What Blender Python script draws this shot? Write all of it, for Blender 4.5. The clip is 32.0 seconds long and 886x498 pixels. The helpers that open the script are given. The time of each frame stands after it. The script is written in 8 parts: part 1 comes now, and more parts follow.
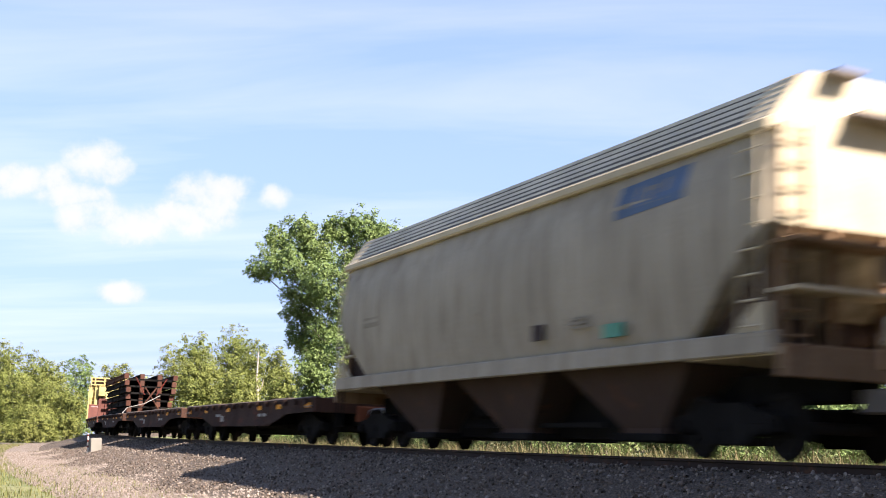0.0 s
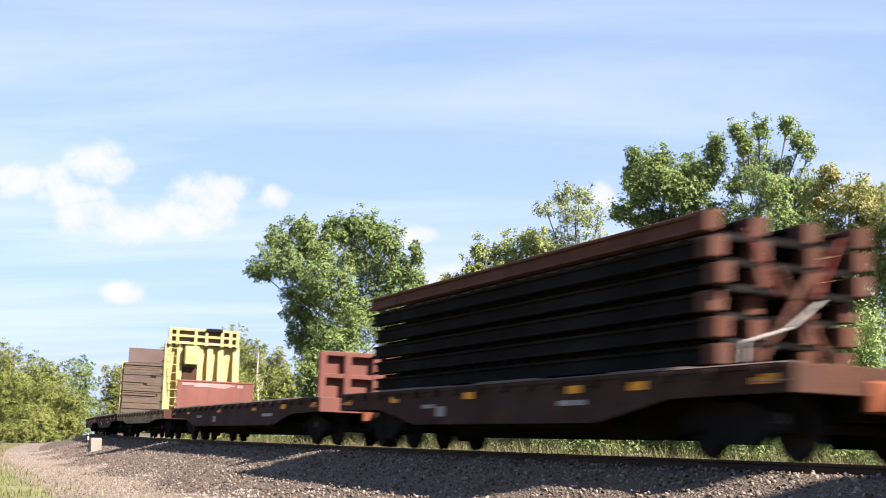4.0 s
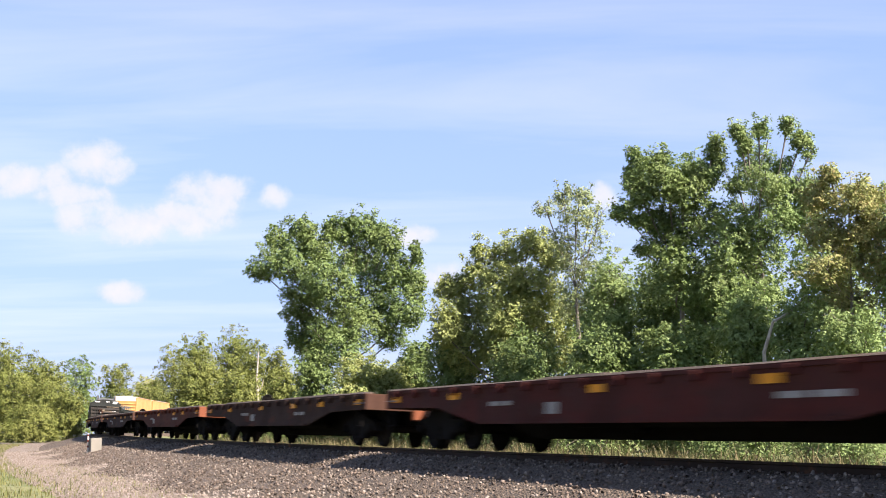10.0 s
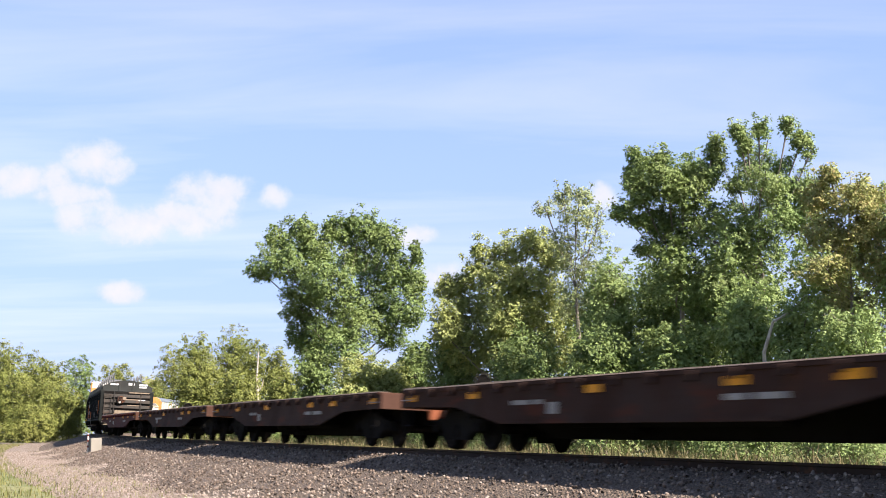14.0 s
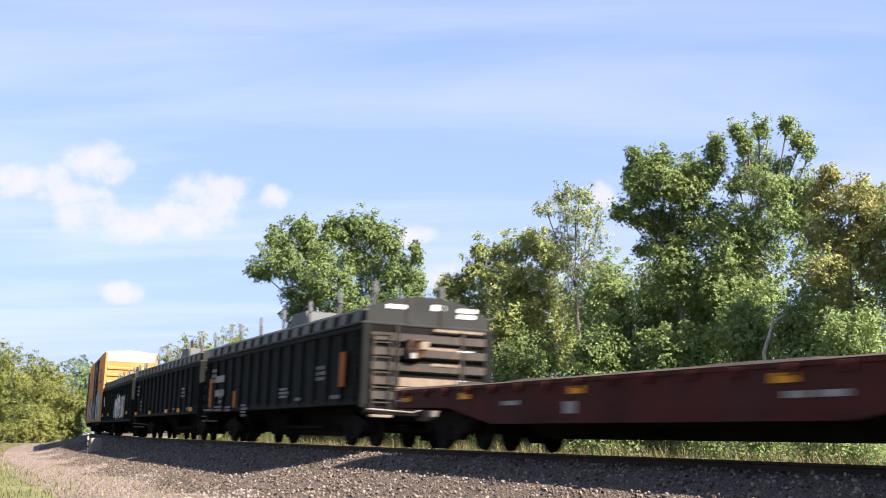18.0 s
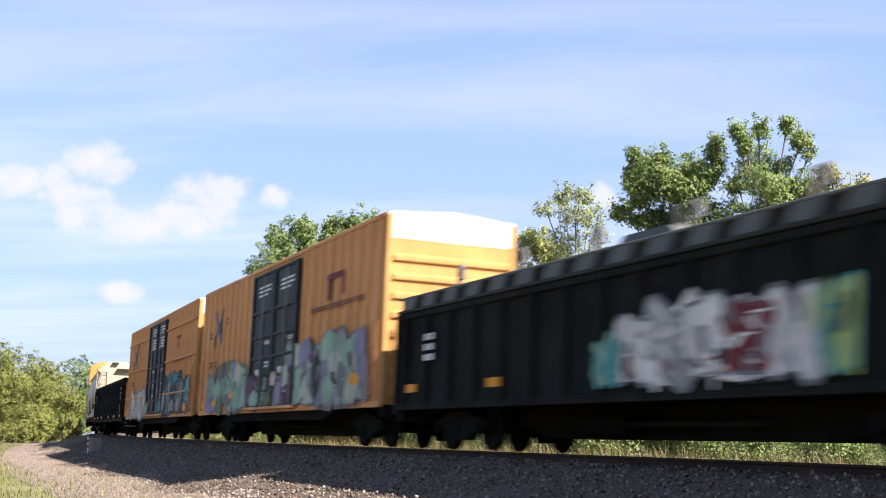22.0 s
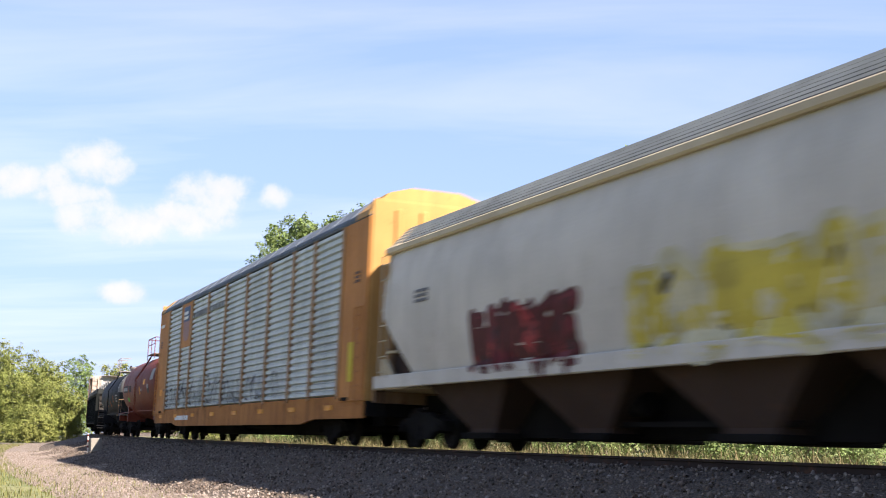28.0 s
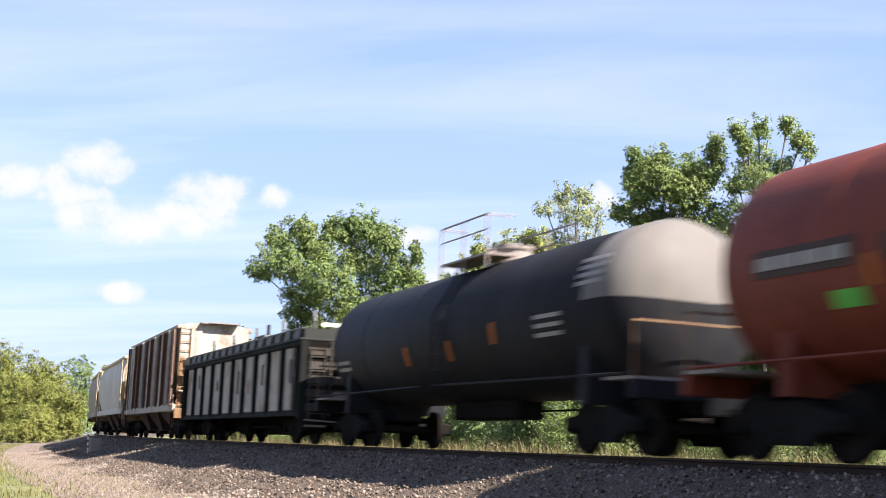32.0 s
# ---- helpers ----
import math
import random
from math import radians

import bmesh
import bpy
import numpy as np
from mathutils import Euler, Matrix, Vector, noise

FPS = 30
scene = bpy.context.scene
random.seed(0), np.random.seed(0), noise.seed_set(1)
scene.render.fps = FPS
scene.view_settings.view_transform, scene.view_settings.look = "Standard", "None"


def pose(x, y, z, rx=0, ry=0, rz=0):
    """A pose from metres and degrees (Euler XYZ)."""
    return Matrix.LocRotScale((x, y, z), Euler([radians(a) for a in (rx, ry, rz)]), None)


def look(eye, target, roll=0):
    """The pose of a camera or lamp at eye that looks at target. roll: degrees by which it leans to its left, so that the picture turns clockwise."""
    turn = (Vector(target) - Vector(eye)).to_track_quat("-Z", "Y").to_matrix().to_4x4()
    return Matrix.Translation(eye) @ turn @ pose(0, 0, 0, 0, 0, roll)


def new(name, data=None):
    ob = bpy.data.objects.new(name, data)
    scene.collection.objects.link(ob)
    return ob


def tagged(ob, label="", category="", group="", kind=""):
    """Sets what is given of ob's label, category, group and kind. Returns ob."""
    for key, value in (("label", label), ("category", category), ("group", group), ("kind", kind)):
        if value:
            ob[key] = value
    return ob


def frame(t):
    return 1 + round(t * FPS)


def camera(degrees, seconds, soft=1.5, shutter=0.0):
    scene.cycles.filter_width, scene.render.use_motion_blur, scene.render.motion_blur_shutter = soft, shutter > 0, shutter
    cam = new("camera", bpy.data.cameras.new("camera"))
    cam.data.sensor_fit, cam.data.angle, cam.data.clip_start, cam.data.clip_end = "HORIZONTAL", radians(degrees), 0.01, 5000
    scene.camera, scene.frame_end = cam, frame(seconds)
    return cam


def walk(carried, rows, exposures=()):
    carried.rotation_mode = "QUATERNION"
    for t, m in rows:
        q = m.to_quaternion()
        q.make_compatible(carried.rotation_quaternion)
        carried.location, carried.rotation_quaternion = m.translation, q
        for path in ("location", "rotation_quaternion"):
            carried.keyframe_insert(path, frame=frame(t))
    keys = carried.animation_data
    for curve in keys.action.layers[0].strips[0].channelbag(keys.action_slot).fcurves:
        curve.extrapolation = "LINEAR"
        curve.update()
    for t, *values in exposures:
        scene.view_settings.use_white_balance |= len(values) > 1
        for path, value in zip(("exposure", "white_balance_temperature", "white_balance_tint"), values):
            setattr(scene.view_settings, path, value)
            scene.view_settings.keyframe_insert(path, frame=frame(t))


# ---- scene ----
EXPOSURES = [(0.0, 1.90, 6500, 17), (3.5, 1.88, 6500, 17), (5.5, 1.81, 6500, 17), (8.0, 1.76, 6500, 17), (21.0, 1.76, 6500, 17), (22.5, 1.83, 6500, 17), (24.0, 1.96, 6500, 17), (25.5, 1.95, 6500, 17), (28.0, 1.86, 6500, 17), (32.0, 1.89, 6500, 17)]
SKY = 0.0714
VEIL = (3.2, 3.5, 4.2)
VEIL_BLUE = (1.9, 2.58, 4.4)
CUMULUS = (4.3, 4.12, 4.05)
CLOUD_EDGE = (3.4, 3.75, 4.25)
PUFFS = [(-0.2855, 0.2228, 0.0238, 0.02), (-0.3358, 0.2077, 0.0424, 0.0141), (-0.2691, 0.2156, 0.0181, 0.0129), (-0.291, 0.1783, 0.0294, 0.0153), (-0.2471, 0.1686, 0.0311, 0.0176), (-0.1879, 0.1937, 0.0351, 0.0165), (-0.2059, 0.1752, 0.0396, 0.0165), (-0.1372, 0.1909, 0.0136, 0.0106), (-0.2616, 0.1143, 0.0204, 0.0094), (-0.0269, 0.1596, 0.0192, 0.0094), (0.0071, 0.1246, 0.0311, 0.0141), (0.1297, 0.1884, 0.0124, 0.0118), (-0.3053, 0.1948, 0.0339, 0.0118)]
# ---- the track: a gentle curve with cant and a slight fall towards the camera ----
SPEED = 13.337           # metres a second
S1, PSI, K0, DK = 86.0, 1.14624, -0.00104, 0.0000102
CANT, FALL = 0.0468, -0.00623
TS = np.arange(-620.0, 480.01, 0.5)


def heading(s):
    e = np.clip(s, -S1, 40.0)
    k_in, k_out = K0 - DK * S1, K0 + DK * 40.0
    swing = 0.051 * np.exp(-((s + 135.0) / 22.0) ** 2)
    return PSI - swing + K0 * e + DK * e * e / 2 + np.where(s < e, k_in, k_out) * (s - e)


def level(s):
    a = np.clip(s, -100.0, 40.0)
    lo, hi = np.minimum(s + 100.0, 0), np.maximum(s - 40.0, 0)
    return FALL * (a - 60 * (1 - np.exp(lo / 60)) + 60 * (1 - np.exp(-hi / 60)))


_mid = heading(TS[:-1] + 0.25)
TX = np.concatenate([[0], np.cumsum(np.cos(_mid) * 0.5)])
TY = np.concatenate([[0], np.cumsum(-np.sin(_mid) * 0.5)])
TX += 5.42046 - np.interp(0, TS, TX)
TY += 15.22421 - np.interp(0, TS, TY)


def on_track(s, off=0.0, z=0.0):
    """World place: off metres to the right of travel, z above the rails (all may be arrays)."""
    s = np.asarray(s, float)
    a = heading(s)
    o, h = off * math.cos(CANT) - z * math.sin(CANT), z * math.cos(CANT) + (off - 0.75) * math.sin(CANT) + level(s)
    return np.interp(s, TS, TX) - np.sin(a) * o, np.interp(s, TS, TY) - np.cos(a) * o, h


def beside_track(s, off, z):
    """As on_track, but level across (ground, ballast)."""
    s = np.asarray(s, float)
    a = heading(s)
    return np.interp(s, TS, TX) - np.sin(a) * off, np.interp(s, TS, TY) - np.cos(a) * off, level(s) + z


def track_pose(s, half=6.0):
    """Pose of a vehicle whose middle is at s: x forward, y left, z up, origin on the rails."""
    a, b = Vector(on_track(s + half)), Vector(on_track(s - half))
    f = (a - b).normalized()
    left = Vector((0, 0, 1)).cross(f).normalized()
    up = f.cross(left)
    m = Matrix((f, left, up)).transposed().to_4x4()
    m.translation = (a + b) / 2
    return m @ pose(0, 0, 0, -math.degrees(CANT))


# ---- camera ----
cam = camera(39.063, 32.0, soft=1.0, shutter=0.8)
EYE = pose(0, 0, 0.40692, 90 + 8.3785, 0, 0) @ pose(0, 0, 0, 0, 0, -0.523)
walk(cam, [(0.0, EYE), (32.0, EYE)], exposures=EXPOSURES)

# ---- world: sky with thin cirrus and a few cumulus, and the sun ----
SUN_TO = Vector((0.91, -0.66, 1.0)).normalized()
sun = new("sun", bpy.data.lights.new("sun", "SUN"))
sun.data.energy, sun.data.angle, sun.data.color = 5.0, radians(0.53), (1.0, 0.93, 0.82)
sun.matrix_basis = look((40, -30, 60), Vector((40, -30, 60)) - SUN_TO)

world = bpy.data.worlds.new("world")
scene.world = world
world.use_nodes = True
WN, WL = world.node_tree.nodes, world.node_tree.links
WN.clear()


def wn(kind, **kw):
    n = WN.new(kind)
    for k, v in kw.items():
        n.inputs[k].default_value = v
    return n


def wmath(op, a, b=0.0, c=0.0):
    n = WN.new("ShaderNodeMath")
    n.operation = op
    for i, v in enumerate((a, b, c)):
        if isinstance(v, (int, float)):
            n.inputs[i].default_value = v
        else:
            WL.new(v, n.inputs[i])
    return n.outputs[0]


sky = WN.new("ShaderNodeTexSky")
sky.sky_type, sky.sun_disc = "NISHITA", False
sky.sun_elevation, sky.sun_rotation = math.asin(SUN_TO.z), math.atan2(SUN_TO.x, SUN_TO.y)
sky.air_density, sky.dust_density, sky.ozone_density = 1.0, 0.4, 4.0
tc = WN.new("ShaderNodeTexCoord")
sep = WN.new("ShaderNodeSeparateXYZ")
WL.new(tc.outputs["Generated"], sep.inputs[0])
dx, dy, dz = sep.outputs
up = wmath("MAXIMUM", dz, 0.0)
# cirrus: streaks on a high flat layer
den = wmath("ADD", up, 0.07)
comb = WN.new("ShaderNodeCombineXYZ")
WL.new(wmath("DIVIDE", dx, den), comb.inputs[0])
WL.new(wmath("MULTIPLY", wmath("DIVIDE", dy, den), 3.2), comb.inputs[1])
cir = wn("ShaderNodeTexNoise", Scale=0.5, Detail=6.0, Roughness=0.55, Distortion=0.5)
WL.new(comb.outputs[0], cir.inputs["Vector"])
cirr = WN.new("ShaderNodeMapRange")
for k, v in (("From Min", 0.4), ("From Max", 0.66), ("To Min", 0.0), ("To Max", 1.0)):
    cirr.inputs[k].default_value = v
WL.new(cir.outputs["Fac"], cirr.inputs["Value"])
low = wmath("SUBTRACT", 1.0, wmath("MINIMUM", up, 1.0))
veil = wmath("ADD", 0.28, wmath("MULTIPLY", wmath("MULTIPLY", low, low), 0.62))
# cumulus: puffs low over the trees; u, v are the tangents of bearing and height
yy = wmath("MAXIMUM", dy, 0.05)
cu, cv = wmath("DIVIDE", dx, yy), wmath("DIVIDE", dz, yy)
cn = wn("ShaderNodeTexNoise", Scale=42.0, Detail=7.0, Roughness=0.6)
WL.new(tc.outputs["Generated"], cn.inputs["Vector"])
rag = wmath("MULTIPLY", wmath("SUBTRACT", cn.outputs["Fac"], 0.5), 3.4)
puffs = None
for u0, v0, ru, rv in PUFFS:
    d = wmath("ADD", wmath("POWER", wmath("ABSOLUTE", wmath("DIVIDE", wmath("SUBTRACT", cu, u0), ru)), 2.0),
              wmath("POWER", wmath("ABSOLUTE", wmath("DIVIDE", wmath("SUBTRACT", cv, v0), rv)), 2.0))
    one = wmath("SUBTRACT", 1.0, d)
    puffs = one if puffs is None else wmath("MAXIMUM", puffs, one)
dens = WN.new("ShaderNodeMapRange")
dens.interpolation_type = "SMOOTHSTEP"
dens.inputs["From Min"].default_value, dens.inputs["From Max"].default_value = -0.45, 0.85
WL.new(wmath("ADD", puffs, rag), dens.inputs["Value"])
dens_out = wmath("MULTIPLY", dens.outputs[0], wmath("GREATER_THAN", dy, 0.05))


def wmix(fac, a, b):
    n = WN.new("ShaderNodeMix")
    n.data_type = "RGBA"
    WL.new(fac, n.inputs[0])
    for sock, v in ((n.inputs[6], a), (n.inputs[7], b)):
        if isinstance(v, tuple):
            sock.default_value = (*v, 1)
        else:
            WL.new(v, sock)
    return n.outputs[2]


high = wmath("MINIMUM", wmath("MULTIPLY", up, 4.0), 1.0)
streaks = wmath("ADD", wmath("MULTIPLY", cirr.outputs[0], wmath("ADD", 0.35, wmath("MULTIPLY", high, 0.65))), wmath("MULTIPLY", wmath("SUBTRACT", 1.0, high), 0.12))
c1 = wmix(veil, sky.outputs[0], wmix(streaks, VEIL_BLUE, VEIL))
shade = WN.new("ShaderNodeMapRange")
shade.inputs["From Min"].default_value, shade.inputs["From Max"].default_value = 0.1, 1.5
WL.new(wmath("ADD", puffs, rag), shade.inputs["Value"])
c2 = wmix(wmath("MULTIPLY", dens_out, 0.78), c1, wmix(shade.outputs[0], CLOUD_EDGE, CUMULUS))
bg = wn("ShaderNodeBackground", Strength=SKY)
WL.new(c2, bg.inputs["Color"])
wo = WN.new("ShaderNodeOutputWorld")
WL.new(bg.outputs[0], wo.inputs[0])


# ---- materials ----
def mat(name):
    m = bpy.data.materials.new(name)
    m.use_nodes = True
    nt = m.node_tree
    return m, nt, nt.nodes["Principled BSDF"], nt.nodes, nt.links


def nz(N, L, vec, scale, detail=4.0, rough=0.6, stretch=(1, 1, 1)):
    mp = N.new("ShaderNodeMapping")
    mp.inputs["Scale"].default_value = stretch
    L.new(vec, mp.inputs["Vector"])
    n = N.new("ShaderNodeTexNoise")
    n.inputs["Scale"].default_value, n.inputs["Detail"].default_value, n.inputs["Roughness"].default_value = scale, detail, rough
    L.new(mp.outputs[0], n.inputs["Vector"])
    return n.outputs["Fac"]


def ramp(N, L, fac, lo, hi, a=0.0, b=1.0):
    n = N.new("ShaderNodeMapRange")
    n.inputs["From Min"].default_value, n.inputs["From Max"].default_value = lo, hi
    n.inputs["To Min"].default_value, n.inputs["To Max"].default_value = a, b
    L.new(fac, n.inputs["Value"])
    return n.outputs[0]


def mix(N, L, fac, a, b, mode="MIX"):
    n = N.new("ShaderNodeMix")
    n.data_type, n.blend_type = "RGBA", mode
    if isinstance(fac, float):
        n.inputs[0].default_value = fac
    else:
        L.new(fac, n.inputs[0])
    for sock, v in ((n.inputs[6], a), (n.inputs[7], b)):
        if isinstance(v, tuple):
            sock.default_value = (*v[:3], 1)
        else:
            L.new(v, sock)
    return n.outputs[2]


def bump(N, L, fac, strength, dist, bsdf):
    b = N.new("ShaderNodeBump")
    b.inputs["Strength"].default_value, b.inputs["Distance"].default_value = strength, dist
    L.new(fac, b.inputs["Height"])
    L.new(b.outputs[0], bsdf.inputs["Normal"])


def coords(N, L, own=False):
    """Object coordinates, shifted by each object's random number if own."""
    t = N.new("ShaderNodeTexCoord")
    if not own:
        return t.outputs["Object"]
    o = N.new("ShaderNodeObjectInfo")
    s = N.new("ShaderNodeVectorMath")
    s.operation = "MULTIPLY_ADD"
    L.new(o.outputs["Random"], s.inputs[0])
    s.inputs[1].default_value = (37.0, 53.0, 71.0)
    L.new(t.outputs["Object"], s.inputs[2])
    return s.outputs[0]


def paint(name, col, grime=(0.05, 0.04, 0.03), dirt=0.5, rust=0.15, rough=0.55, rust_col=(0.16, 0.06, 0.025), own=False, fade=0.25, gloss=0.12, patch=None):
    """Weathered car paint: fading in blotches, streaks that run down, specks of rust."""
    m, nt, b, N, L = mat(name)
    v = coords(N, L, own)
    big = nz(N, L, v, 0.55, 3.0)
    streak = nz(N, L, v, 3.2, 5.0, 0.65, (1, 1, 0.09))
    fine = nz(N, L, v, 22.0, 4.0, 0.7)
    pale = tuple(min(1, c * (1 + fade) + 0.03 * fade) for c in col)
    c = mix(N, L, ramp(N, L, big, 0.35, 0.65), col, pale)
    c = mix(N, L, ramp(N, L, streak, 0.45, 0.78, 0.0, dirt), c, grime)
    c = mix(N, L, ramp(N, L, nz(N, L, v, 1.7, 8.0, 0.72), 0.62 - 0.12 * rust, 0.72, 0.0, min(1, rust * 2)), c, rust_col)
    if patch:
        c = mix(N, L, ramp(N, L, nz(N, L, v, 0.8, 5.0, 0.55, (1, 1, 1.6)), 0.5, 0.6, 0.0, 0.5), c, patch[0])
        c = mix(N, L, ramp(N, L, nz(N, L, v, 1.1, 6.0, 0.6, (0.7, 1, 2.2)), 0.58, 0.67, 0.0, 0.55), c, patch[1])
    c = mix(N, L, ramp(N, L, fine, 0.3, 0.75, 0.0, 0.22), c, grime)
    L.new(c, b.inputs["Base Color"])
    L.new(ramp(N, L, fine, 0.3, 0.7, min(0.85, rough + 0.05), min(1.0, rough + 0.3)), b.inputs["Roughness"])
    b.inputs["Specular IOR Level"].default_value = gloss
    bump(N, L, fine, 0.15, 0.01, b)
    return m


M_ = {}
M_["deck_brown"] = paint("oxide_brown", (0.0268, 0.0125, 0.0085), grime=(0.02, 0.014, 0.01), rust_col=(0.09, 0.034, 0.014), dirt=0.6, rust=0.5, rough=0.75, patch=((0.055, 0.034, 0.027), (0.1, 0.028, 0.014)))
M_["deck_red"] = paint("faded_oxide_red", (0.0567, 0.0152, 0.0076), grime=(0.02, 0.014, 0.01), rust_col=(0.09, 0.034, 0.014), dirt=0.5, rust=0.45, rough=0.7, patch=((0.1, 0.025, 0.014), (0.035, 0.02, 0.016)))
M_["deck_maroon"] = paint("maroon_paint", (0.0441, 0.0094, 0.0073), grime=(0.02, 0.014, 0.01), rust_col=(0.09, 0.034, 0.014), dirt=0.5, rust=0.3, rough=0.65, patch=((0.09, 0.016, 0.012), (0.045, 0.02, 0.016)))
M_["deck_dark"] = paint("dark_brown_paint", (0.0291, 0.012, 0.008), grime=(0.02, 0.014, 0.01), rust_col=(0.09, 0.034, 0.014), dirt=0.6, rust=0.4, rough=0.75, patch=((0.045, 0.03, 0.025), (0.09, 0.024, 0.012)))
# red of the car ends with sunlight put into the colour
M_["end_salmon"] = paint("sunlit_red_end_paint", (0.19, 0.058, 0.026), dirt=0.45, rust=0.4, rough=0.7)
M_["plank"] = None
M_["black"] = paint("black_gondola_paint", (0.0062, 0.0078, 0.0072), grime=(0.02, 0.018, 0.015), dirt=0.3, rust=0.1, rough=0.6, gloss=0.06)
M_["green_black"] = paint("green_black_paint", (0.0068, 0.0088, 0.0076), grime=(0.022, 0.02, 0.016), dirt=0.3, rust=0.1, rough=0.6, gloss=0.06)
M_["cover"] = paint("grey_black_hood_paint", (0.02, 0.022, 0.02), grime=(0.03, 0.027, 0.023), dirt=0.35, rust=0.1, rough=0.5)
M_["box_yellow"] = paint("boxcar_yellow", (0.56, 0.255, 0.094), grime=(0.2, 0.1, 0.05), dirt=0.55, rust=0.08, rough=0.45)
# the side yellow again, its tone set apart for the sunlit ends
M_["box_end"] = paint("boxcar_yellow_lit_end", (0.4, 0.215, 0.072), grime=(0.2, 0.1, 0.04), dirt=0.35, rust=0.08, rough=0.45)
M_["box_black"] = paint("boxcar_door_black", (0.016, 0.02, 0.024), grime=(0.05, 0.048, 0.038), dirt=0.6, rust=0.15, rough=0.4)
M_["white"] = paint("dusty_white_paint", (0.6, 0.56, 0.48), grime=(0.3, 0.26, 0.2), dirt=0.25, rust=0.05, rough=0.45)
M_["hop_tan"] = paint("hopper_grey_tan", (0.285, 0.248, 0.19), grime=(0.1, 0.074, 0.047), dirt=0.75, rust=0.05, rough=0.5)
M_["hop_white"] = paint("hopper_dusty_white", (0.45, 0.42, 0.365), grime=(0.22, 0.18, 0.13), dirt=0.35, rust=0.06, rough=0.5)
M_["hop_end"] = paint("hopper_cream", (0.42, 0.355, 0.245), grime=(0.2, 0.145, 0.085), dirt=0.35, rust=0.08, rough=0.5)
M_["hop_roof"] = paint("galvanised_roof", (0.42, 0.41, 0.38), grime=(0.15, 0.13, 0.1), dirt=0.4, rust=0.05, rough=0.5)
# lighter copy of the gondola black, for the ends the sun strikes
M_["end_black"] = paint("sunlit_black_end_paint", (0.032, 0.03, 0.027), grime=(0.1, 0.078, 0.058), dirt=0.6, rust=0.4, rough=0.5)
# dark brown of bays and brake gear; also colours the shaded void at the ends
M_["hop_bay"] = paint("dark_brown_hopper_gear", (0.045, 0.026, 0.019), dirt=0.55, rust=0.3, rough=0.7)
M_["auto_yellow"] = paint("autorack_yellow", (0.4, 0.17, 0.042), grime=(0.14, 0.06, 0.025), dirt=0.65, rust=0.3, rough=0.5)
M_["auto_post"] = paint("weathered_post", (0.3, 0.18, 0.095), grime=(0.17, 0.11, 0.07), dirt=0.6, rust=0.2, rough=0.6)
# autorack yellow toned separately for the ends that face the sun
M_["auto_end"] = paint("autorack_yellow_lit_end", (0.36, 0.2, 0.062), grime=(0.22, 0.13, 0.05), dirt=0.5, rust=0.3, rough=0.45)
M_["zinc"] = paint("galvanised_panel", (0.37, 0.395, 0.375), grime=(0.13, 0.14, 0.115), dirt=0.75, rust=0.03, rough=0.3, own=True, gloss=0.5)
M_["auto_roof"] = paint("autorack_roof_grey", (0.105, 0.125, 0.15), grime=(0.07, 0.068, 0.065), dirt=0.45, rust=0.05, rough=0.65, gloss=0.06)
M_["tank_red"] = paint("tank_brown_red", (0.14, 0.03, 0.016), grime=(0.045, 0.015, 0.011), dirt=0.6, rust=0.1, rough=0.4, gloss=0.1)
M_["tank_navy"] = paint("tank_black_blue", (0.008, 0.0092, 0.012), grime=(0.025, 0.021, 0.018), dirt=0.4, rust=0.05, rough=0.45, gloss=0.08)
M_["tank_white"] = paint("tank_band_grey_white", (0.105, 0.1, 0.094), grime=(0.2, 0.17, 0.13), dirt=0.35, rust=0.05, rough=0.45)
M_["bulk_yellow"] = paint("pale_yellow_bulkhead", (0.38, 0.31, 0.13), grime=(0.22, 0.15, 0.06), dirt=0.5, rust=0.3, rough=0.5)
M_["bulk_cream"] = paint("cream_sill", (0.2, 0.165, 0.085), grime=(0.035, 0.02, 0.014), dirt=0.75, rust=0.75, rough=0.6, patch=((0.3, 0.24, 0.1), (0.06, 0.03, 0.018)))
M_["bulk_red"] = paint("scraped_red_plate", (0.135, 0.052, 0.04), grime=(0.08, 0.042, 0.036), dirt=0.6, rust=0.25, rough=0.6)
M_["plate"] = paint("brown_steel_plate", (0.085, 0.062, 0.055), grime=(0.1, 0.06, 0.05), dirt=0.4, rust=0.2, rough=0.6)
M_["panel_rust"] = paint("rusted_track_panel", (0.075, 0.03, 0.02), dirt=0.45, rust=0.6, rough=0.8, own=True)
M_["brace_red"] = paint("red_brace", (0.13, 0.02, 0.014), dirt=0.3, rust=0.3)
M_["old_white"] = paint("peeling_white_paint", (0.36, 0.33, 0.28), grime=(0.07, 0.035, 0.025), dirt=0.9, rust=0.85, rough=0.65)
# near black: soot, with the deep shade under the cars put into the colour
M_["under"] = paint("sooty_shaded_gear", (0.006, 0.0055, 0.005), grime=(0.012, 0.009, 0.007), rust_col=(0.03, 0.014, 0.008), dirt=0.4, rust=0.2, rough=0.9, gloss=0.03)
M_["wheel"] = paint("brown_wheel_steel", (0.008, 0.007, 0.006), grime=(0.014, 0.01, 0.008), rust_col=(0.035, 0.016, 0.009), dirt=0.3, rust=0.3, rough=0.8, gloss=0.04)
M_["steel"] = paint("worn_steel", (0.22, 0.19, 0.17), dirt=0.3, rust=0.3, rough=0.4)
M_["reflector"] = paint("yellow_reflector", (0.65, 0.26, 0.01), dirt=0.2, rust=0.0, rough=0.35)
M_["letter"] = paint("white_lettering", (0.62, 0.62, 0.6), grime=(0.2, 0.18, 0.15), dirt=0.35, rust=0.05)
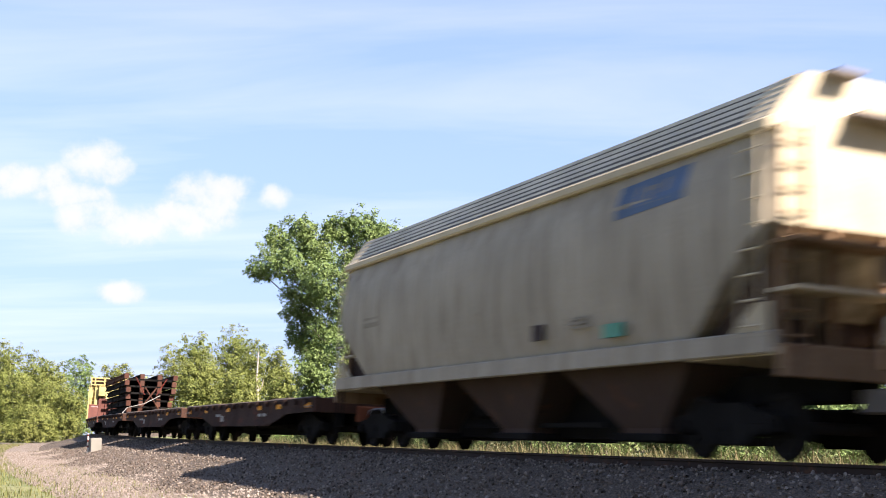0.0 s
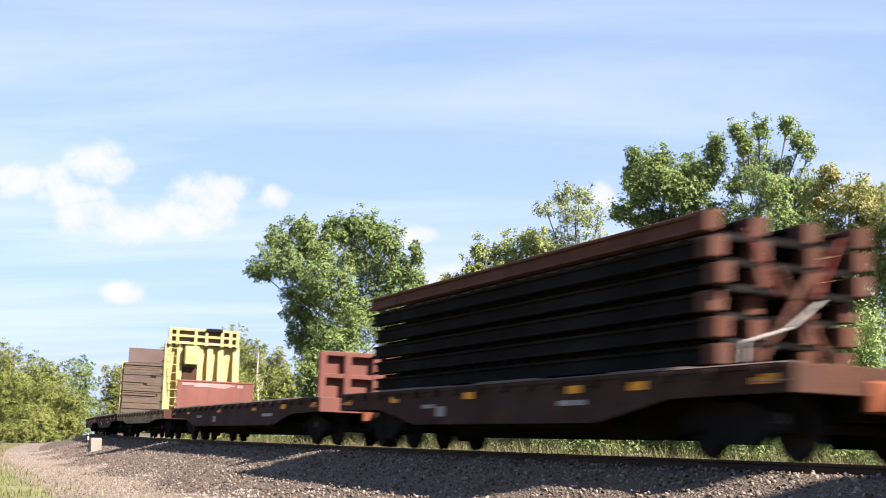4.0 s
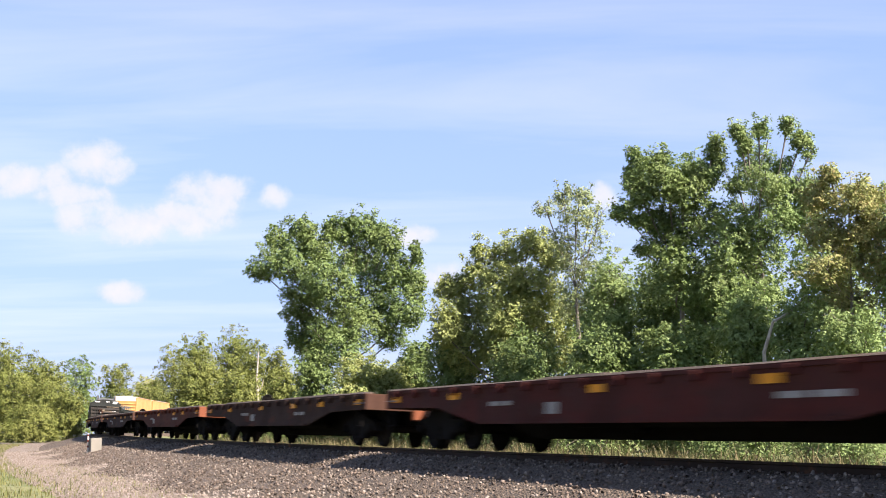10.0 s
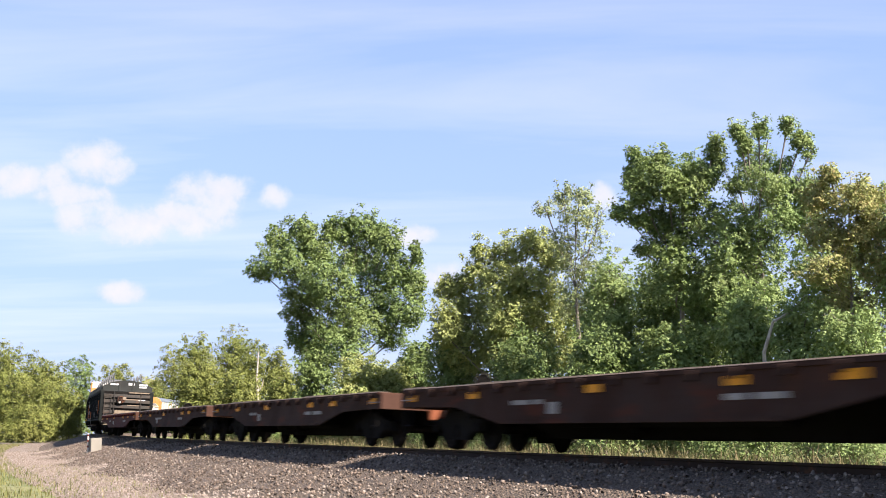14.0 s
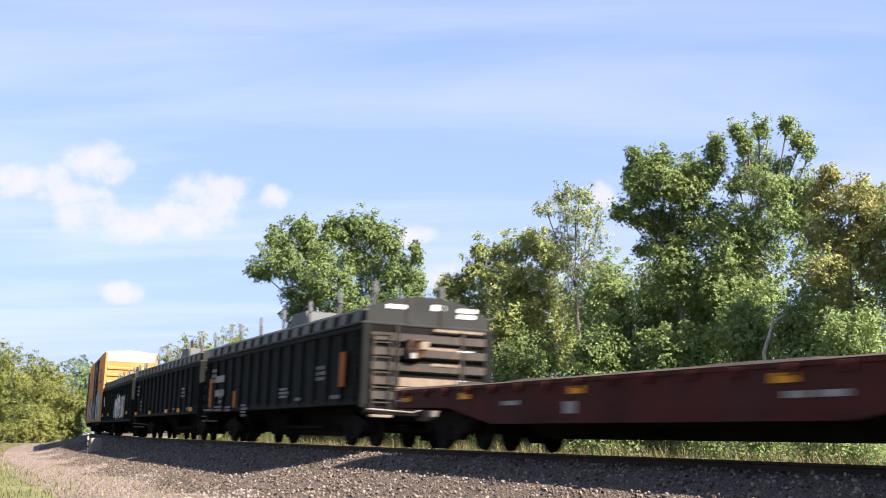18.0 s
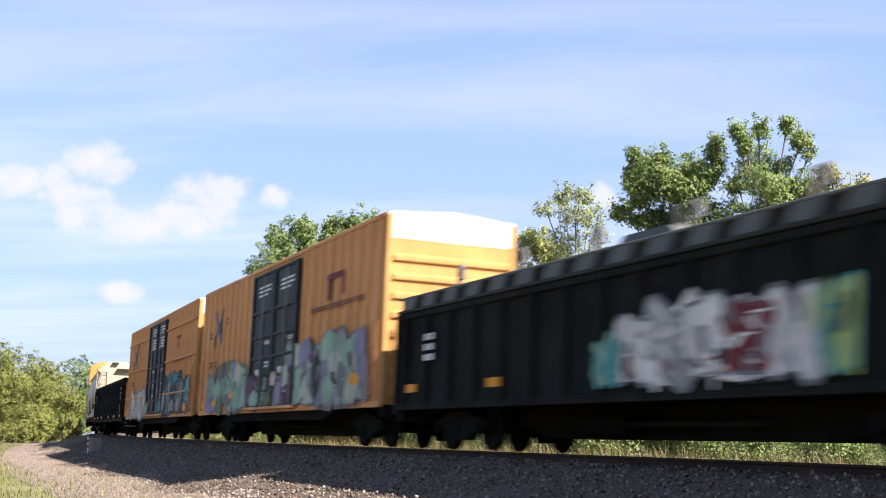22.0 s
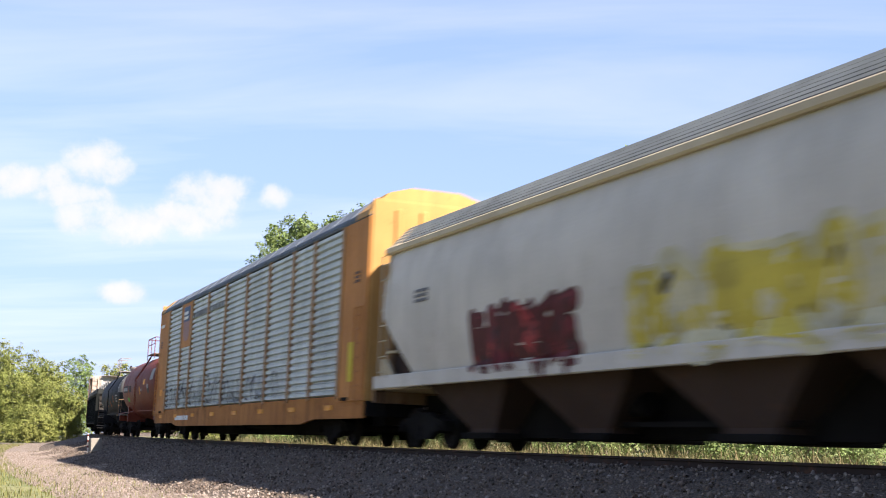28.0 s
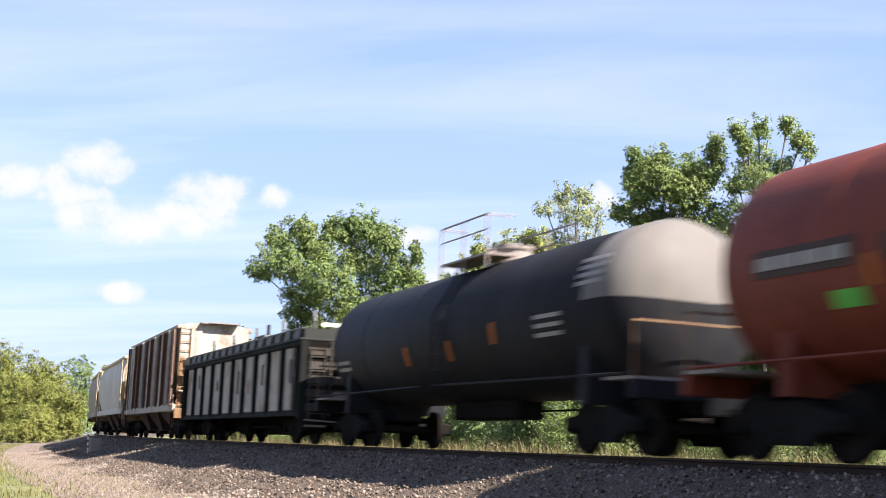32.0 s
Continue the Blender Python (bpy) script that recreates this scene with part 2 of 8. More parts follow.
M_["dark_letter"] = paint("dark_lettering", (0.0462, 0.033, 0.0297), dirt=0.2, rust=0.0)
M_["purple_red"] = paint("faded_maroon_mark", (0.1452, 0.033, 0.0396), dirt=0.2, rust=0.0)
M_["blue_mark"] = paint("faded_blue_mark", (0.075, 0.115, 0.19), dirt=0.25, rust=0.0)
M_["pink_mark"] = paint("faded_pink_mark", (0.2772, 0.165, 0.1518), dirt=0.25, rust=0.0)
M_["green_mark"] = paint("bright_green_mark", (0.0792, 0.33, 0.0528), dirt=0.15, rust=0.0)
M_["notice"] = paint("lime_yellow_notice", (0.5, 0.42, 0.03), dirt=0.2, rust=0.0)
# paler copy of the hood paint, for parts that catch sun and sky
M_["hood_light"] = paint("sunlit_hood_paint", (0.085, 0.087, 0.085), grime=(0.05, 0.046, 0.04), dirt=0.4, rust=0.1, rough=0.45, gloss=0.3)
M_["placard"] = paint("weathered_orange_placard", (0.3, 0.085, 0.012), dirt=0.3, rust=0.1)
M_["rust_dark"] = paint("dark_rusted_steel", (0.06, 0.028, 0.018), grime=(0.02, 0.012, 0.009), rust_col=(0.17, 0.07, 0.03), dirt=0.5, rust=0.5, rough=0.8)
M_["hop_rust"] = paint("rust_stained_end", (0.2, 0.125, 0.07), grime=(0.035, 0.022, 0.014), rust_col=(0.12, 0.045, 0.02), dirt=0.75, rust=0.6, rough=0.7)
M_["tan_scuff"] = paint("scuffed_tan_paint", (0.2, 0.155, 0.11), grime=(0.06, 0.045, 0.035), dirt=0.6, rust=0.3, rough=0.7)
M_["coupler_steel"] = paint("polished_coupler_steel", (0.12, 0.1, 0.085), dirt=0.3, rust=0.4, rough=0.35, gloss=0.5)
M_["dull_letter"] = paint("dirty_white_lettering", (0.15, 0.145, 0.135), grime=(0.06, 0.055, 0.05), dirt=0.6, rust=0.2)
M_["faint"] = paint("faint_worn_lettering", (0.2, 0.17, 0.125), dirt=0.3, rust=0.0)
# dark roof base: paints the shade between the pale ribs
M_["roof_dark"] = paint("shaded_roof_trough", (0.1, 0.095, 0.085), dirt=0.4, rust=0.1, rough=0.7)
M_["grey_mark"] = paint("dull_grey_lettering", (0.26, 0.25, 0.23), dirt=0.4, rust=0.1)
M_["auto_sill"] = paint("dirty_yellow_sill", (0.34, 0.14, 0.035), grime=(0.06, 0.03, 0.015), rust_col=(0.09, 0.035, 0.015), dirt=0.85, rust=0.6, rough=0.65)
M_["slogan"] = paint("worn_brown_lettering", (0.22, 0.085, 0.045), dirt=0.4, rust=0.1)
M_["teal_mark"] = paint("teal_mark", (0.0792, 0.2376, 0.1716), dirt=0.2, rust=0.0)
GRAF = {}
for key, col in dict(smoke=(0.15, 0.16, 0.16), mint=(0.25, 0.40, 0.29), pale=(0.44, 0.47, 0.38), lilac=(0.23, 0.215, 0.31), plum=(0.12, 0.05, 0.10), ink=(0.025, 0.025, 0.03),
                     teal=(0.05, 0.30, 0.31), grey=(0.32, 0.31, 0.30), ash=(0.17, 0.17, 0.18), yellow=(0.50, 0.40, 0.06), cream=(0.52, 0.47, 0.30),
                     maroon=(0.14, 0.02, 0.025), red=(0.33, 0.04, 0.04), white=(0.64, 0.61, 0.57), orange=(0.45, 0.14, 0.03), lime=(0.35, 0.42, 0.12), beige=(0.52, 0.44, 0.34), blood=(0.075, 0.014, 0.013), olive=(0.13, 0.17, 0.06)).items():
    GRAF[key] = paint("spray_" + key, tuple(0.95 * c for c in col), dirt=0.4, rust=0.0, rough=0.5, patch=(tuple(0.55 * c + 0.03 for c in col), tuple(0.5 * c + 0.15 for c in col)) if sum(col) > 0.3 else None)


def wood_mat():
    m, nt, b, N, L = mat("weathered_planks")
    v = coords(N, L, True)
    g = nz(N, L, v, 6.0, 6.0, 0.7, (6, 0.5, 6))
    c = mix(N, L, ramp(N, L, g, 0.3, 0.7), (0.026, 0.017, 0.011), (0.145, 0.098, 0.063))
    o = N.new("ShaderNodeObjectInfo")
    c = mix(N, L, ramp(N, L, o.outputs["Random"], 0, 1, 0.0, 0.7), c, (0.07, 0.052, 0.042))
    L.new(c, b.inputs["Base Color"])
    b.inputs["Roughness"].default_value = 0.85
    bump(N, L, g, 0.5, 0.02, b)
    return m


M_["plank"] = wood_mat()


def gravel_mat(name, cols, scale, big):
    m, nt, b, N, L = mat(name)
    v = coords(N, L)
    vo = N.new("ShaderNodeTexVoronoi")
    vo.inputs["Scale"].default_value = scale
    L.new(v, vo.inputs["Vector"])
    sp = N.new("ShaderNodeSeparateColor")
    L.new(vo.outputs["Color"], sp.inputs[0])
    c = mix(N, L, sp.outputs[0], cols[0], cols[1])
    c = mix(N, L, ramp(N, L, sp.outputs[1], 0.75, 0.95), c, cols[2])
    c = mix(N, L, ramp(N, L, vo.outputs["Distance"], 0.25, 0.7, 0.0, 0.75), c, tuple(x * 0.3 for x in cols[0]))
    c = mix(N, L, ramp(N, L, nz(N, L, v, big, 4.0), 0.35, 0.7, 0.0, 0.45), c, cols[3])
    L.new(c, b.inputs["Base Color"])
    b.inputs["Roughness"].default_value = 0.9
    bump(N, L, ramp(N, L, vo.outputs["Distance"], 0.0, 0.8, 1.0, 0.0), 1.0, 0.05, b)
    return m


M_["ballast"] = gravel_mat("grey_ballast", [(0.095, 0.068, 0.045), (0.139, 0.102, 0.069), (0.206, 0.156, 0.106), (0.100, 0.066, 0.041)], 26.0, 0.5)
M_["road"] = gravel_mat("pale_road_gravel", [(0.23, 0.176, 0.13), (0.31, 0.245, 0.187), (0.39, 0.325, 0.257), (0.21, 0.15, 0.1)], 26.0, 0.35)


def island_mat(name, ramp_cols, rough=0.85, translucent=0.0, big=None):
    """Colour by random per island, with large drifts over the whole."""
    m, nt, b, N, L = mat(name)
    g = N.new("ShaderNodeNewGeometry")
    r = N.new("ShaderNodeValToRGB")
    el = r.color_ramp.elements
    el[0].color, el[1].color = (*ramp_cols[0], 1), (*ramp_cols[-1], 1)
    for i, c in enumerate(ramp_cols[1:-1]):
        e = el.new((i + 1) / (len(ramp_cols) - 1))
        e.color = (*c, 1)
    L.new(g.outputs["Random Per Island"], r.inputs[0])
    c = r.outputs[0]
    if big:
        c = mix(N, L, ramp(N, L, nz(N, L, coords(N, L), big[0], 3.0), 0.4, 0.65, 0.0, big[2]), c, big[1])
    L.new(c, b.inputs["Base Color"])
    b.inputs["Roughness"].default_value = rough
    b.inputs["Specular IOR Level"].default_value = 0.2
    if translucent:
        t = N.new("ShaderNodeBsdfTranslucent")
        L.new(c, t.inputs["Color"])
        s = N.new("ShaderNodeMixShader")
        s.inputs[0].default_value = translucent
        L.new(b.outputs[0], s.inputs[1])
        L.new(t.outputs[0], s.inputs[2])
        L.new(s.outputs[0], N["Material Output"].inputs["Surface"])
    return m


M_["stones"] = island_mat("ballast_stones", [(0.041, 0.032, 0.024), (0.082, 0.063, 0.048), (0.117, 0.089, 0.068), (0.155, 0.115, 0.088), (0.185, 0.15, 0.12), (0.25, 0.21, 0.172)])
M_["road_stones"] = island_mat("road_stones", [(0.145, 0.114, 0.09), (0.21, 0.167, 0.135), (0.265, 0.216, 0.178), (0.34, 0.29, 0.245)])
M_["leaf"] = island_mat("green_leaves", [(0.131, 0.198, 0.0627), (0.182, 0.259, 0.0839), (0.238, 0.315, 0.11)], 0.55, 0.26, (0.5, (0.238, 0.274, 0.101), 0.5))
M_["leaf_dark"] = island_mat("dark_green_leaves", [(0.0976, 0.151, 0.0475), (0.142, 0.2, 0.0616), (0.19, 0.259, 0.0832)], 0.55, 0.24, (0.5, (0.171, 0.205, 0.0648), 0.5))
M_["leaf_yellow"] = island_mat("yellowing_leaves", [(0.206, 0.251, 0.0748), (0.283, 0.317, 0.0998), (0.36, 0.366, 0.131)], 0.55, 0.28, (0.6, (0.255, 0.288, 0.0998), 0.6))
M_["leaf_brown"] = island_mat("brown_tinged_leaves", [(0.195, 0.24, 0.0774), (0.256, 0.297, 0.094), (0.317, 0.327, 0.116), (0.338, 0.266, 0.116)], 0.55, 0.26, (0.7, (0.275, 0.23, 0.0994), 0.4))
M_["leaf_pale"] = island_mat("pale_thin_leaves", [(0.194, 0.245, 0.109), (0.254, 0.295, 0.137), (0.306, 0.326, 0.159)], 0.55, 0.3, None)
M_["leaf_far"] = island_mat("distant_leaves", [(0.115, 0.14, 0.033), (0.155, 0.178, 0.043), (0.2, 0.215, 0.056)], 0.6, 0.24, (0.15, (0.18, 0.175, 0.045), 0.6))
M_["straw"] = island_mat("dry_grass", [(0.075, 0.08, 0.025), (0.16, 0.125, 0.06), (0.26, 0.2, 0.11), (0.14, 0.105, 0.05), (0.09, 0.1, 0.035)], 0.8, 0.2, (0.7, (0.085, 0.105, 0.035), 0.6))
M_["grass"] = island_mat("green_grass", [(0.075, 0.1, 0.024), (0.125, 0.14, 0.04), (0.18, 0.17, 0.055), (0.24, 0.2, 0.085)], 0.8, 0.25, (0.4, (0.2, 0.18, 0.075), 0.5))


def bark_mat(name="grey_bark", dark=(0.07, 0.056, 0.042), light=(0.2, 0.172, 0.138)):
    m, nt, b, N, L = mat(name)
    v = coords(N, L)
    g = nz(N, L, v, 9.0, 5.0, 0.7, (1, 1, 0.25))
    L.new(mix(N, L, ramp(N, L, g, 0.3, 0.7), dark, light), b.inputs["Base Color"])
    b.inputs["Roughness"].default_value = 0.9
    bump(N, L, g, 0.6, 0.03, b)
    return m


M_["bark"] = bark_mat()
M_["bark_pale"] = bark_mat("bleached_dead_wood", (0.2, 0.17, 0.13), (0.45, 0.4, 0.33))


def ground_mat():
    m, nt, b, N, L = mat("meadow")
    v = coords(N, L)
    a, f = nz(N, L, v, 0.12, 5.0), nz(N, L, v, 3.0, 6.0, 0.7)
    c = mix(N, L, ramp(N, L, a, 0.35, 0.65), (0.085, 0.115, 0.03), (0.19, 0.18, 0.07))
    c = mix(N, L, ramp(N, L, f, 0.4, 0.7, 0.0, 0.6), c, (0.06, 0.06, 0.025))
    L.new(c, b.inputs["Base Color"])
    b.inputs["Roughness"].default_value = 0.95
    bump(N, L, f, 0.8, 0.15, b)
    return m


M_["ground"] = ground_mat()
M_["rail"] = paint("brown_rail_steel", (0.032, 0.019, 0.013), dirt=0.4, rust=0.6, rough=0.6)
M_["tie"] = paint("creosoted_tie", (0.0396, 0.0297, 0.0231), dirt=0.4, rust=0.1, rough=0.9, own=True)
M_["concrete"] = paint("pale_concrete", (0.2, 0.185, 0.155), grime=(0.2, 0.17, 0.13), dirt=0.35, rust=0.05, rough=0.85)


# ---- mesh helpers ----
class Shape:
    """Collects vertices and faces of one mesh."""

    def __init__(self):
        self.v, self.f = [], []

    def add(self, verts, faces):
        n = len(self.v)
        self.v += [tuple(p) for p in verts]
        self.f += [tuple(n + i for i in q) for q in faces]
        return self

    def box(self, x0, x1, y0, y1, z0, z1, c=0.0):
        if not c:
            return self.add([(x, y, z) for x in (x0, x1) for y in (y0, y1) for z in (z0, z1)],
                            [(0, 1, 3, 2), (4, 6, 7, 5), (0, 4, 5, 1), (2, 3, 7, 6), (0, 2, 6, 4), (1, 5, 7, 3)])
        lo, hi = (x0, y0, z0), (x1, y1, z1)
        verts, index = [], {}
        for k in range(8):
            s = [(k >> a) & 1 for a in range(3)]
            for a in range(3):
                p = []
                for b in range(3):
                    q = hi[b] if s[b] else lo[b]
                    p.append(q if b == a else q + (-c if s[b] else c))
                index[k, a] = len(verts)
                verts.append(p)
        faces = []
        for a in range(3):
            b, d = (a + 1) % 3, (a + 2) % 3
            for side in (0, 1):
                base = side << a
                faces.append([index[base | (i << b) | (j << d), a] for i, j in ((0, 0), (1, 0), (1, 1), (0, 1))])
            for i in (0, 1):
                for j in (0, 1):
                    k = (i << b) | (j << d)
                    faces.append([index[k, b], index[k | (1 << a), b], index[k | (1 << a), d], index[k, d]])
        faces += [[index[k, 0], index[k, 1], index[k, 2]] for k in range(8)]
        return self.add(verts, faces)

    def prism(self, poly, a, b, axis="y"):
        """A polygon drawn out from a to b: poly is (x, z) along y, (y, z) along x, (x, y) along z."""
        put = {"y": lambda p, t: (p[0], t, p[1]), "x": lambda p, t: (t, p[0], p[1]), "z": lambda p, t: (p[0], p[1], t)}[axis]
        n = len(poly)
        return self.add([put(p, a) for p in poly] + [put(p, b) for p in poly],
                        [tuple(range(n)), tuple(range(2 * n - 1, n - 1, -1))] + [(i, (i + 1) % n, n + (i + 1) % n, n + i) for i in range(n)])

    def loft(self, rings, closed=True, caps=True):
        n = len(rings[0])
        faces = []
        for k in range(len(rings) - 1):
            for i in range(n if closed else n - 1):
                j = (i + 1) % n
                faces.append((k * n + i, k * n + j, (k + 1) * n + j, (k + 1) * n + i))
        if caps and closed:
            faces += [tuple(range(n)), tuple((len(rings) - 1) * n + i for i in reversed(range(n)))]
        return self.add([p for r in rings for p in r], faces)

    def tube(self, pts, r, n=6):
        rings = []
        pts = [Vector(p) for p in pts]
        for i, p in enumerate(pts):
            d = (pts[min(i + 1, len(pts) - 1)] - pts[max(i - 1, 0)]).normalized()
            a = d.orthogonal().normalized() if i == 0 else (a - a.dot(d) * d).normalized()
            b = d.cross(a)
            rr = r[i] if isinstance(r, (list, tuple)) else r
            rings.append([p + rr * (math.cos(t) * a + math.sin(t) * b) for t in (2 * math.pi * k / n for k in range(n))])
        return self.loft(rings)

    def lathe(self, prof, n=24, axis="x", at=(0, 0, 0)):
        """prof: (place along the axis, radius)."""
        rings = []
        for t, r in prof:
            ring = []
            for k in range(n):
                a = 2 * math.pi * k / n
                c, s = r * math.cos(a), r * math.sin(a)
                q = {"x": (t, c, s), "y": (c, t, s), "z": (c, s, t)}[axis]
                ring.append(tuple(q[i] + at[i] for i in range(3)))
            rings.append(ring)
        return self.loft(rings)

    def mesh(self, name, material, smooth=0):
        me = bpy.data.meshes.new(name)
        me.from_pydata(self.v, [], self.f)
        if len(self.f) < 6000:
            bm = bmesh.new()
            bm.from_mesh(me)
            bmesh.ops.recalc_face_normals(bm, faces=bm.faces)
            bm.to_mesh(me)
            bm.free()
        me.materials.append(material)
        if smooth:
            me.shade_smooth()
            me.set_sharp_from_angle(angle=radians(smooth))
        return me


def part(name, shape, material, parent, label="", at=None, smooth=0):
    """Links a shape (or a ready mesh) as one mesh object under a thing or a part."""
    me = shape if isinstance(shape, bpy.types.Mesh) else shape.mesh(name, material, smooth)
    ob = new(name, me)
    ob.parent = parent
    if at is not None:
        ob.location = at
    return tagged(ob, label)


def thing(name, label, category, group="", m=None):
    ob = new(name)
    ob.empty_display_size = 0.2
    if m is not None:
        ob.matrix_basis = m
    return tagged(ob, label, category, group)


def B(*a, c=0.0):
    return Shape().box(*a, c=c)


def big_mesh(name, verts, faces, material):
    me = bpy.data.meshes.new(name)
    nv, nf, k = len(verts), len(faces), faces.shape[1]
    me.vertices.add(nv)
    me.vertices.foreach_set("co", np.ascontiguousarray(verts, dtype=np.float32).ravel())
    me.loops.add(nf * k)
    me.loops.foreach_set("vertex_index", np.ascontiguousarray(faces, dtype=np.int32).ravel())
    me.polygons.add(nf)
    me.polygons.foreach_set("loop_start", np.arange(0, nf * k, k, dtype=np.int32))
    me.update(calc_edges=True)
    me.materials.append(material)
    return me


rng = np.random.default_rng(7)


# ---- ground, ballast, road, rails ----
PROF_O = [-400, -60, -14, -8, -5, -3.2, -1.7, -1.3, 1.3, 1.65, 3.0, 5.0, 7.0, 12, 400]
PROF_Z = [-1.0, -0.8, -0.75, -0.85, -0.95, -0.62, -0.24, -0.16, -0.16, -0.22, -0.57, -0.98, -1.03, -1.0, -1.0]


def profile(off):
    return np.interp(off, PROF_O, PROF_Z)


def nearest(x, y):
    """s and off of places on the plan."""
    x, y = np.ravel(x), np.ravel(y)
    s, off = np.empty(len(x)), np.empty(len(x))
    ts, tx, ty = TS[::4], TX[::4], TY[::4]
    for i in range(0, len(x), 4000):
        d = (x[i:i + 4000, None] - tx) ** 2 + (y[i:i + 4000, None] - ty) ** 2
        j = d.argmin(1)
        a = heading(ts[j])
        ex, ey = x[i:i + 4000] - tx[j], y[i:i + 4000] - ty[j]
        s[i:i + 4000] = ts[j] + ex * np.cos(a) - ey * np.sin(a)
        off[i:i + 4000] = -ex * np.sin(a) - ey * np.cos(a)
    return s, off


def ground_z(x, y):
    s, off = nearest(x, y)
    fade = np.clip((400 - np.abs(off)) / 300, 0, 1)
    return level(s) * fade + profile(off)


def build_ground():
    far = np.array([30, 70, 130, 220, 380, 700, 1300, 2600])
    xs = np.concatenate([-70 - far[::-1], np.arange(-70, 45, 1.25), 45 + far])
    ys = np.concatenate([-30 - far[::-1], np.arange(-30, 150, 1.25), 150 + far])
    X, Y = np.meshgrid(xs, ys)
    s, off = nearest(X, Y)
    z = level(s) * np.clip((400 - np.abs(off)) / 300, 0, 1) + profile(off)
    z -= 0.22 * ((off > -4.0) & (off < 7.0))
    z += 0.05 * np.sin(X.ravel() * 0.7) * np.sin(Y.ravel() * 0.9 + 1.0) * (np.abs(off) > 7)
    v = np.c_[X.ravel(), Y.ravel(), z]
    nx, ny = len(xs), len(ys)
    i = (np.arange(ny - 1)[:, None] * nx + np.arange(nx - 1)).ravel()
    me = big_mesh("ground", v, np.c_[i, i + 1, i + nx + 1, i + nx], M_["ground"])
    me.shade_smooth()
    tagged(new("ground", me), "green and straw coloured meadow beside the railway", "ground", kind="structure")


def strip(name, offs, s_steps, material, lift, label, category, ragged=0.0):
    v, n = [], len(offs)
    for k, s in enumerate(s_steps):
        grow = max(0.0, -75.0 - s) * 0.06
        for j, o in enumerate(offs):
            oo = o
            if j >= n - 2 and ragged:
                oo = o + min(grow, 5.0) + ragged * noise.noise((s * 0.35, o, 3.0))
            z = float(profile(oo)) + lift + 0.035 * noise.noise((s * 1.3, oo * 1.3, 0.0))
            if (j == n - 1 and ragged) or (j == 0 and lift > 0.02):
                z -= 0.3
            v.append(beside_track(s, oo, z))
    i = (np.arange(len(s_steps) - 1)[:, None] * n + np.arange(n - 1)).ravel()
    me = big_mesh(name, np.array([[float(c) for c in p] for p in v]), np.c_[i, i + 1, i + n + 1, i + n], material)
    me.shade_smooth()
    return tagged(new(name, me), label, category, kind="structure")


def build_bed():
    steps = np.concatenate([np.arange(-600, -120, 8), np.arange(-120, 30, 0.5), np.arange(30, 460, 8)])
    strip("track_bed", [-4.4, -3.6, -3.0, -2.4, -1.7, -1.3, -0.8, 0, 0.8, 1.3, 1.65, 2.0, 2.4, 2.8, 3.2, 3.6, 4.0, 4.4, 4.9], steps, M_["ballast"], 0.03,
          "grey crushed stone ballast shoulder under the rails", "ballast")
    strip("gravel_road", [4.6, 5.0, 5.5, 6.0, 6.5, 7.0, 7.4, 7.9], steps, M_["road"], 0.02,
          "pale gravel service road beside the track", "road", ragged=0.6)
    # loose stones where the shoulder comes nearest
    ico = [(0, 0, 1), (0.9, 0, 0.3), (0.25, 0.85, 0.35), (-0.75, 0.5, 0.25), (-0.7, -0.55, 0.35), (0.3, -0.85, 0.3), (0.6, 0.5, -0.5), (-0.3, 0.75, -0.55), (-0.85, 0, -0.4), (-0.25, -0.8, -0.5), (0.6, -0.45, -0.6)]
    tri = [(0, 1, 2), (0, 2, 3), (0, 3, 4), (0, 4, 5), (0, 5, 1), (1, 6, 2), (2, 7, 3), (3, 8, 4), (4, 9, 5), (5, 10, 1), (1, 10, 6), (2, 6, 7), (3, 7, 8), (4, 8, 9), (5, 9, 10)]
    ico, tri = np.array(ico), np.array(tri)
    n = 50000
    s = 9 - 80 * rng.random(n) ** 1.3
    off = 0.9 + 6.8 * rng.random(n)
    off[: n // 14] = -4 + 3.2 * rng.random(n // 14)
    size = (0.014 + 0.022 * rng.random(n) ** 2) * np.where(off > 5, 0.75, 1.0)
    ax = rng.normal(size=(n, 3, 3))
    q, _ = np.linalg.qr(ax)
    sc = size[:, None] * (0.7 + 0.6 * rng.random((n, 3)))
    v = np.einsum("nij,kj->nki", q, ico) * sc[:, None, :]
    x, y, z = beside_track(s, off, profile(off) + 0.03 + size * 0.35 + 0.012 * rng.normal(size=n))
    v += np.stack([x, y, z], 1)[:, None, :]
    near = (off < 5.0 + 0.8 * np.sin(s * 0.6))
    for name, keep, key, label in (("ballast_stones", near, "stones", "loose angular grey and tan ballast stones"), ("road_stones", ~near, "road_stones", "small pale stones lying on the gravel road")):
        tagged(new(name, big_mesh(name, v[keep].reshape(-1, 3), (tri[None] + (np.arange(keep.sum()) * len(ico))[:, None, None]).reshape(-1, 3), M_[key])), label, "stones", kind="stuff")


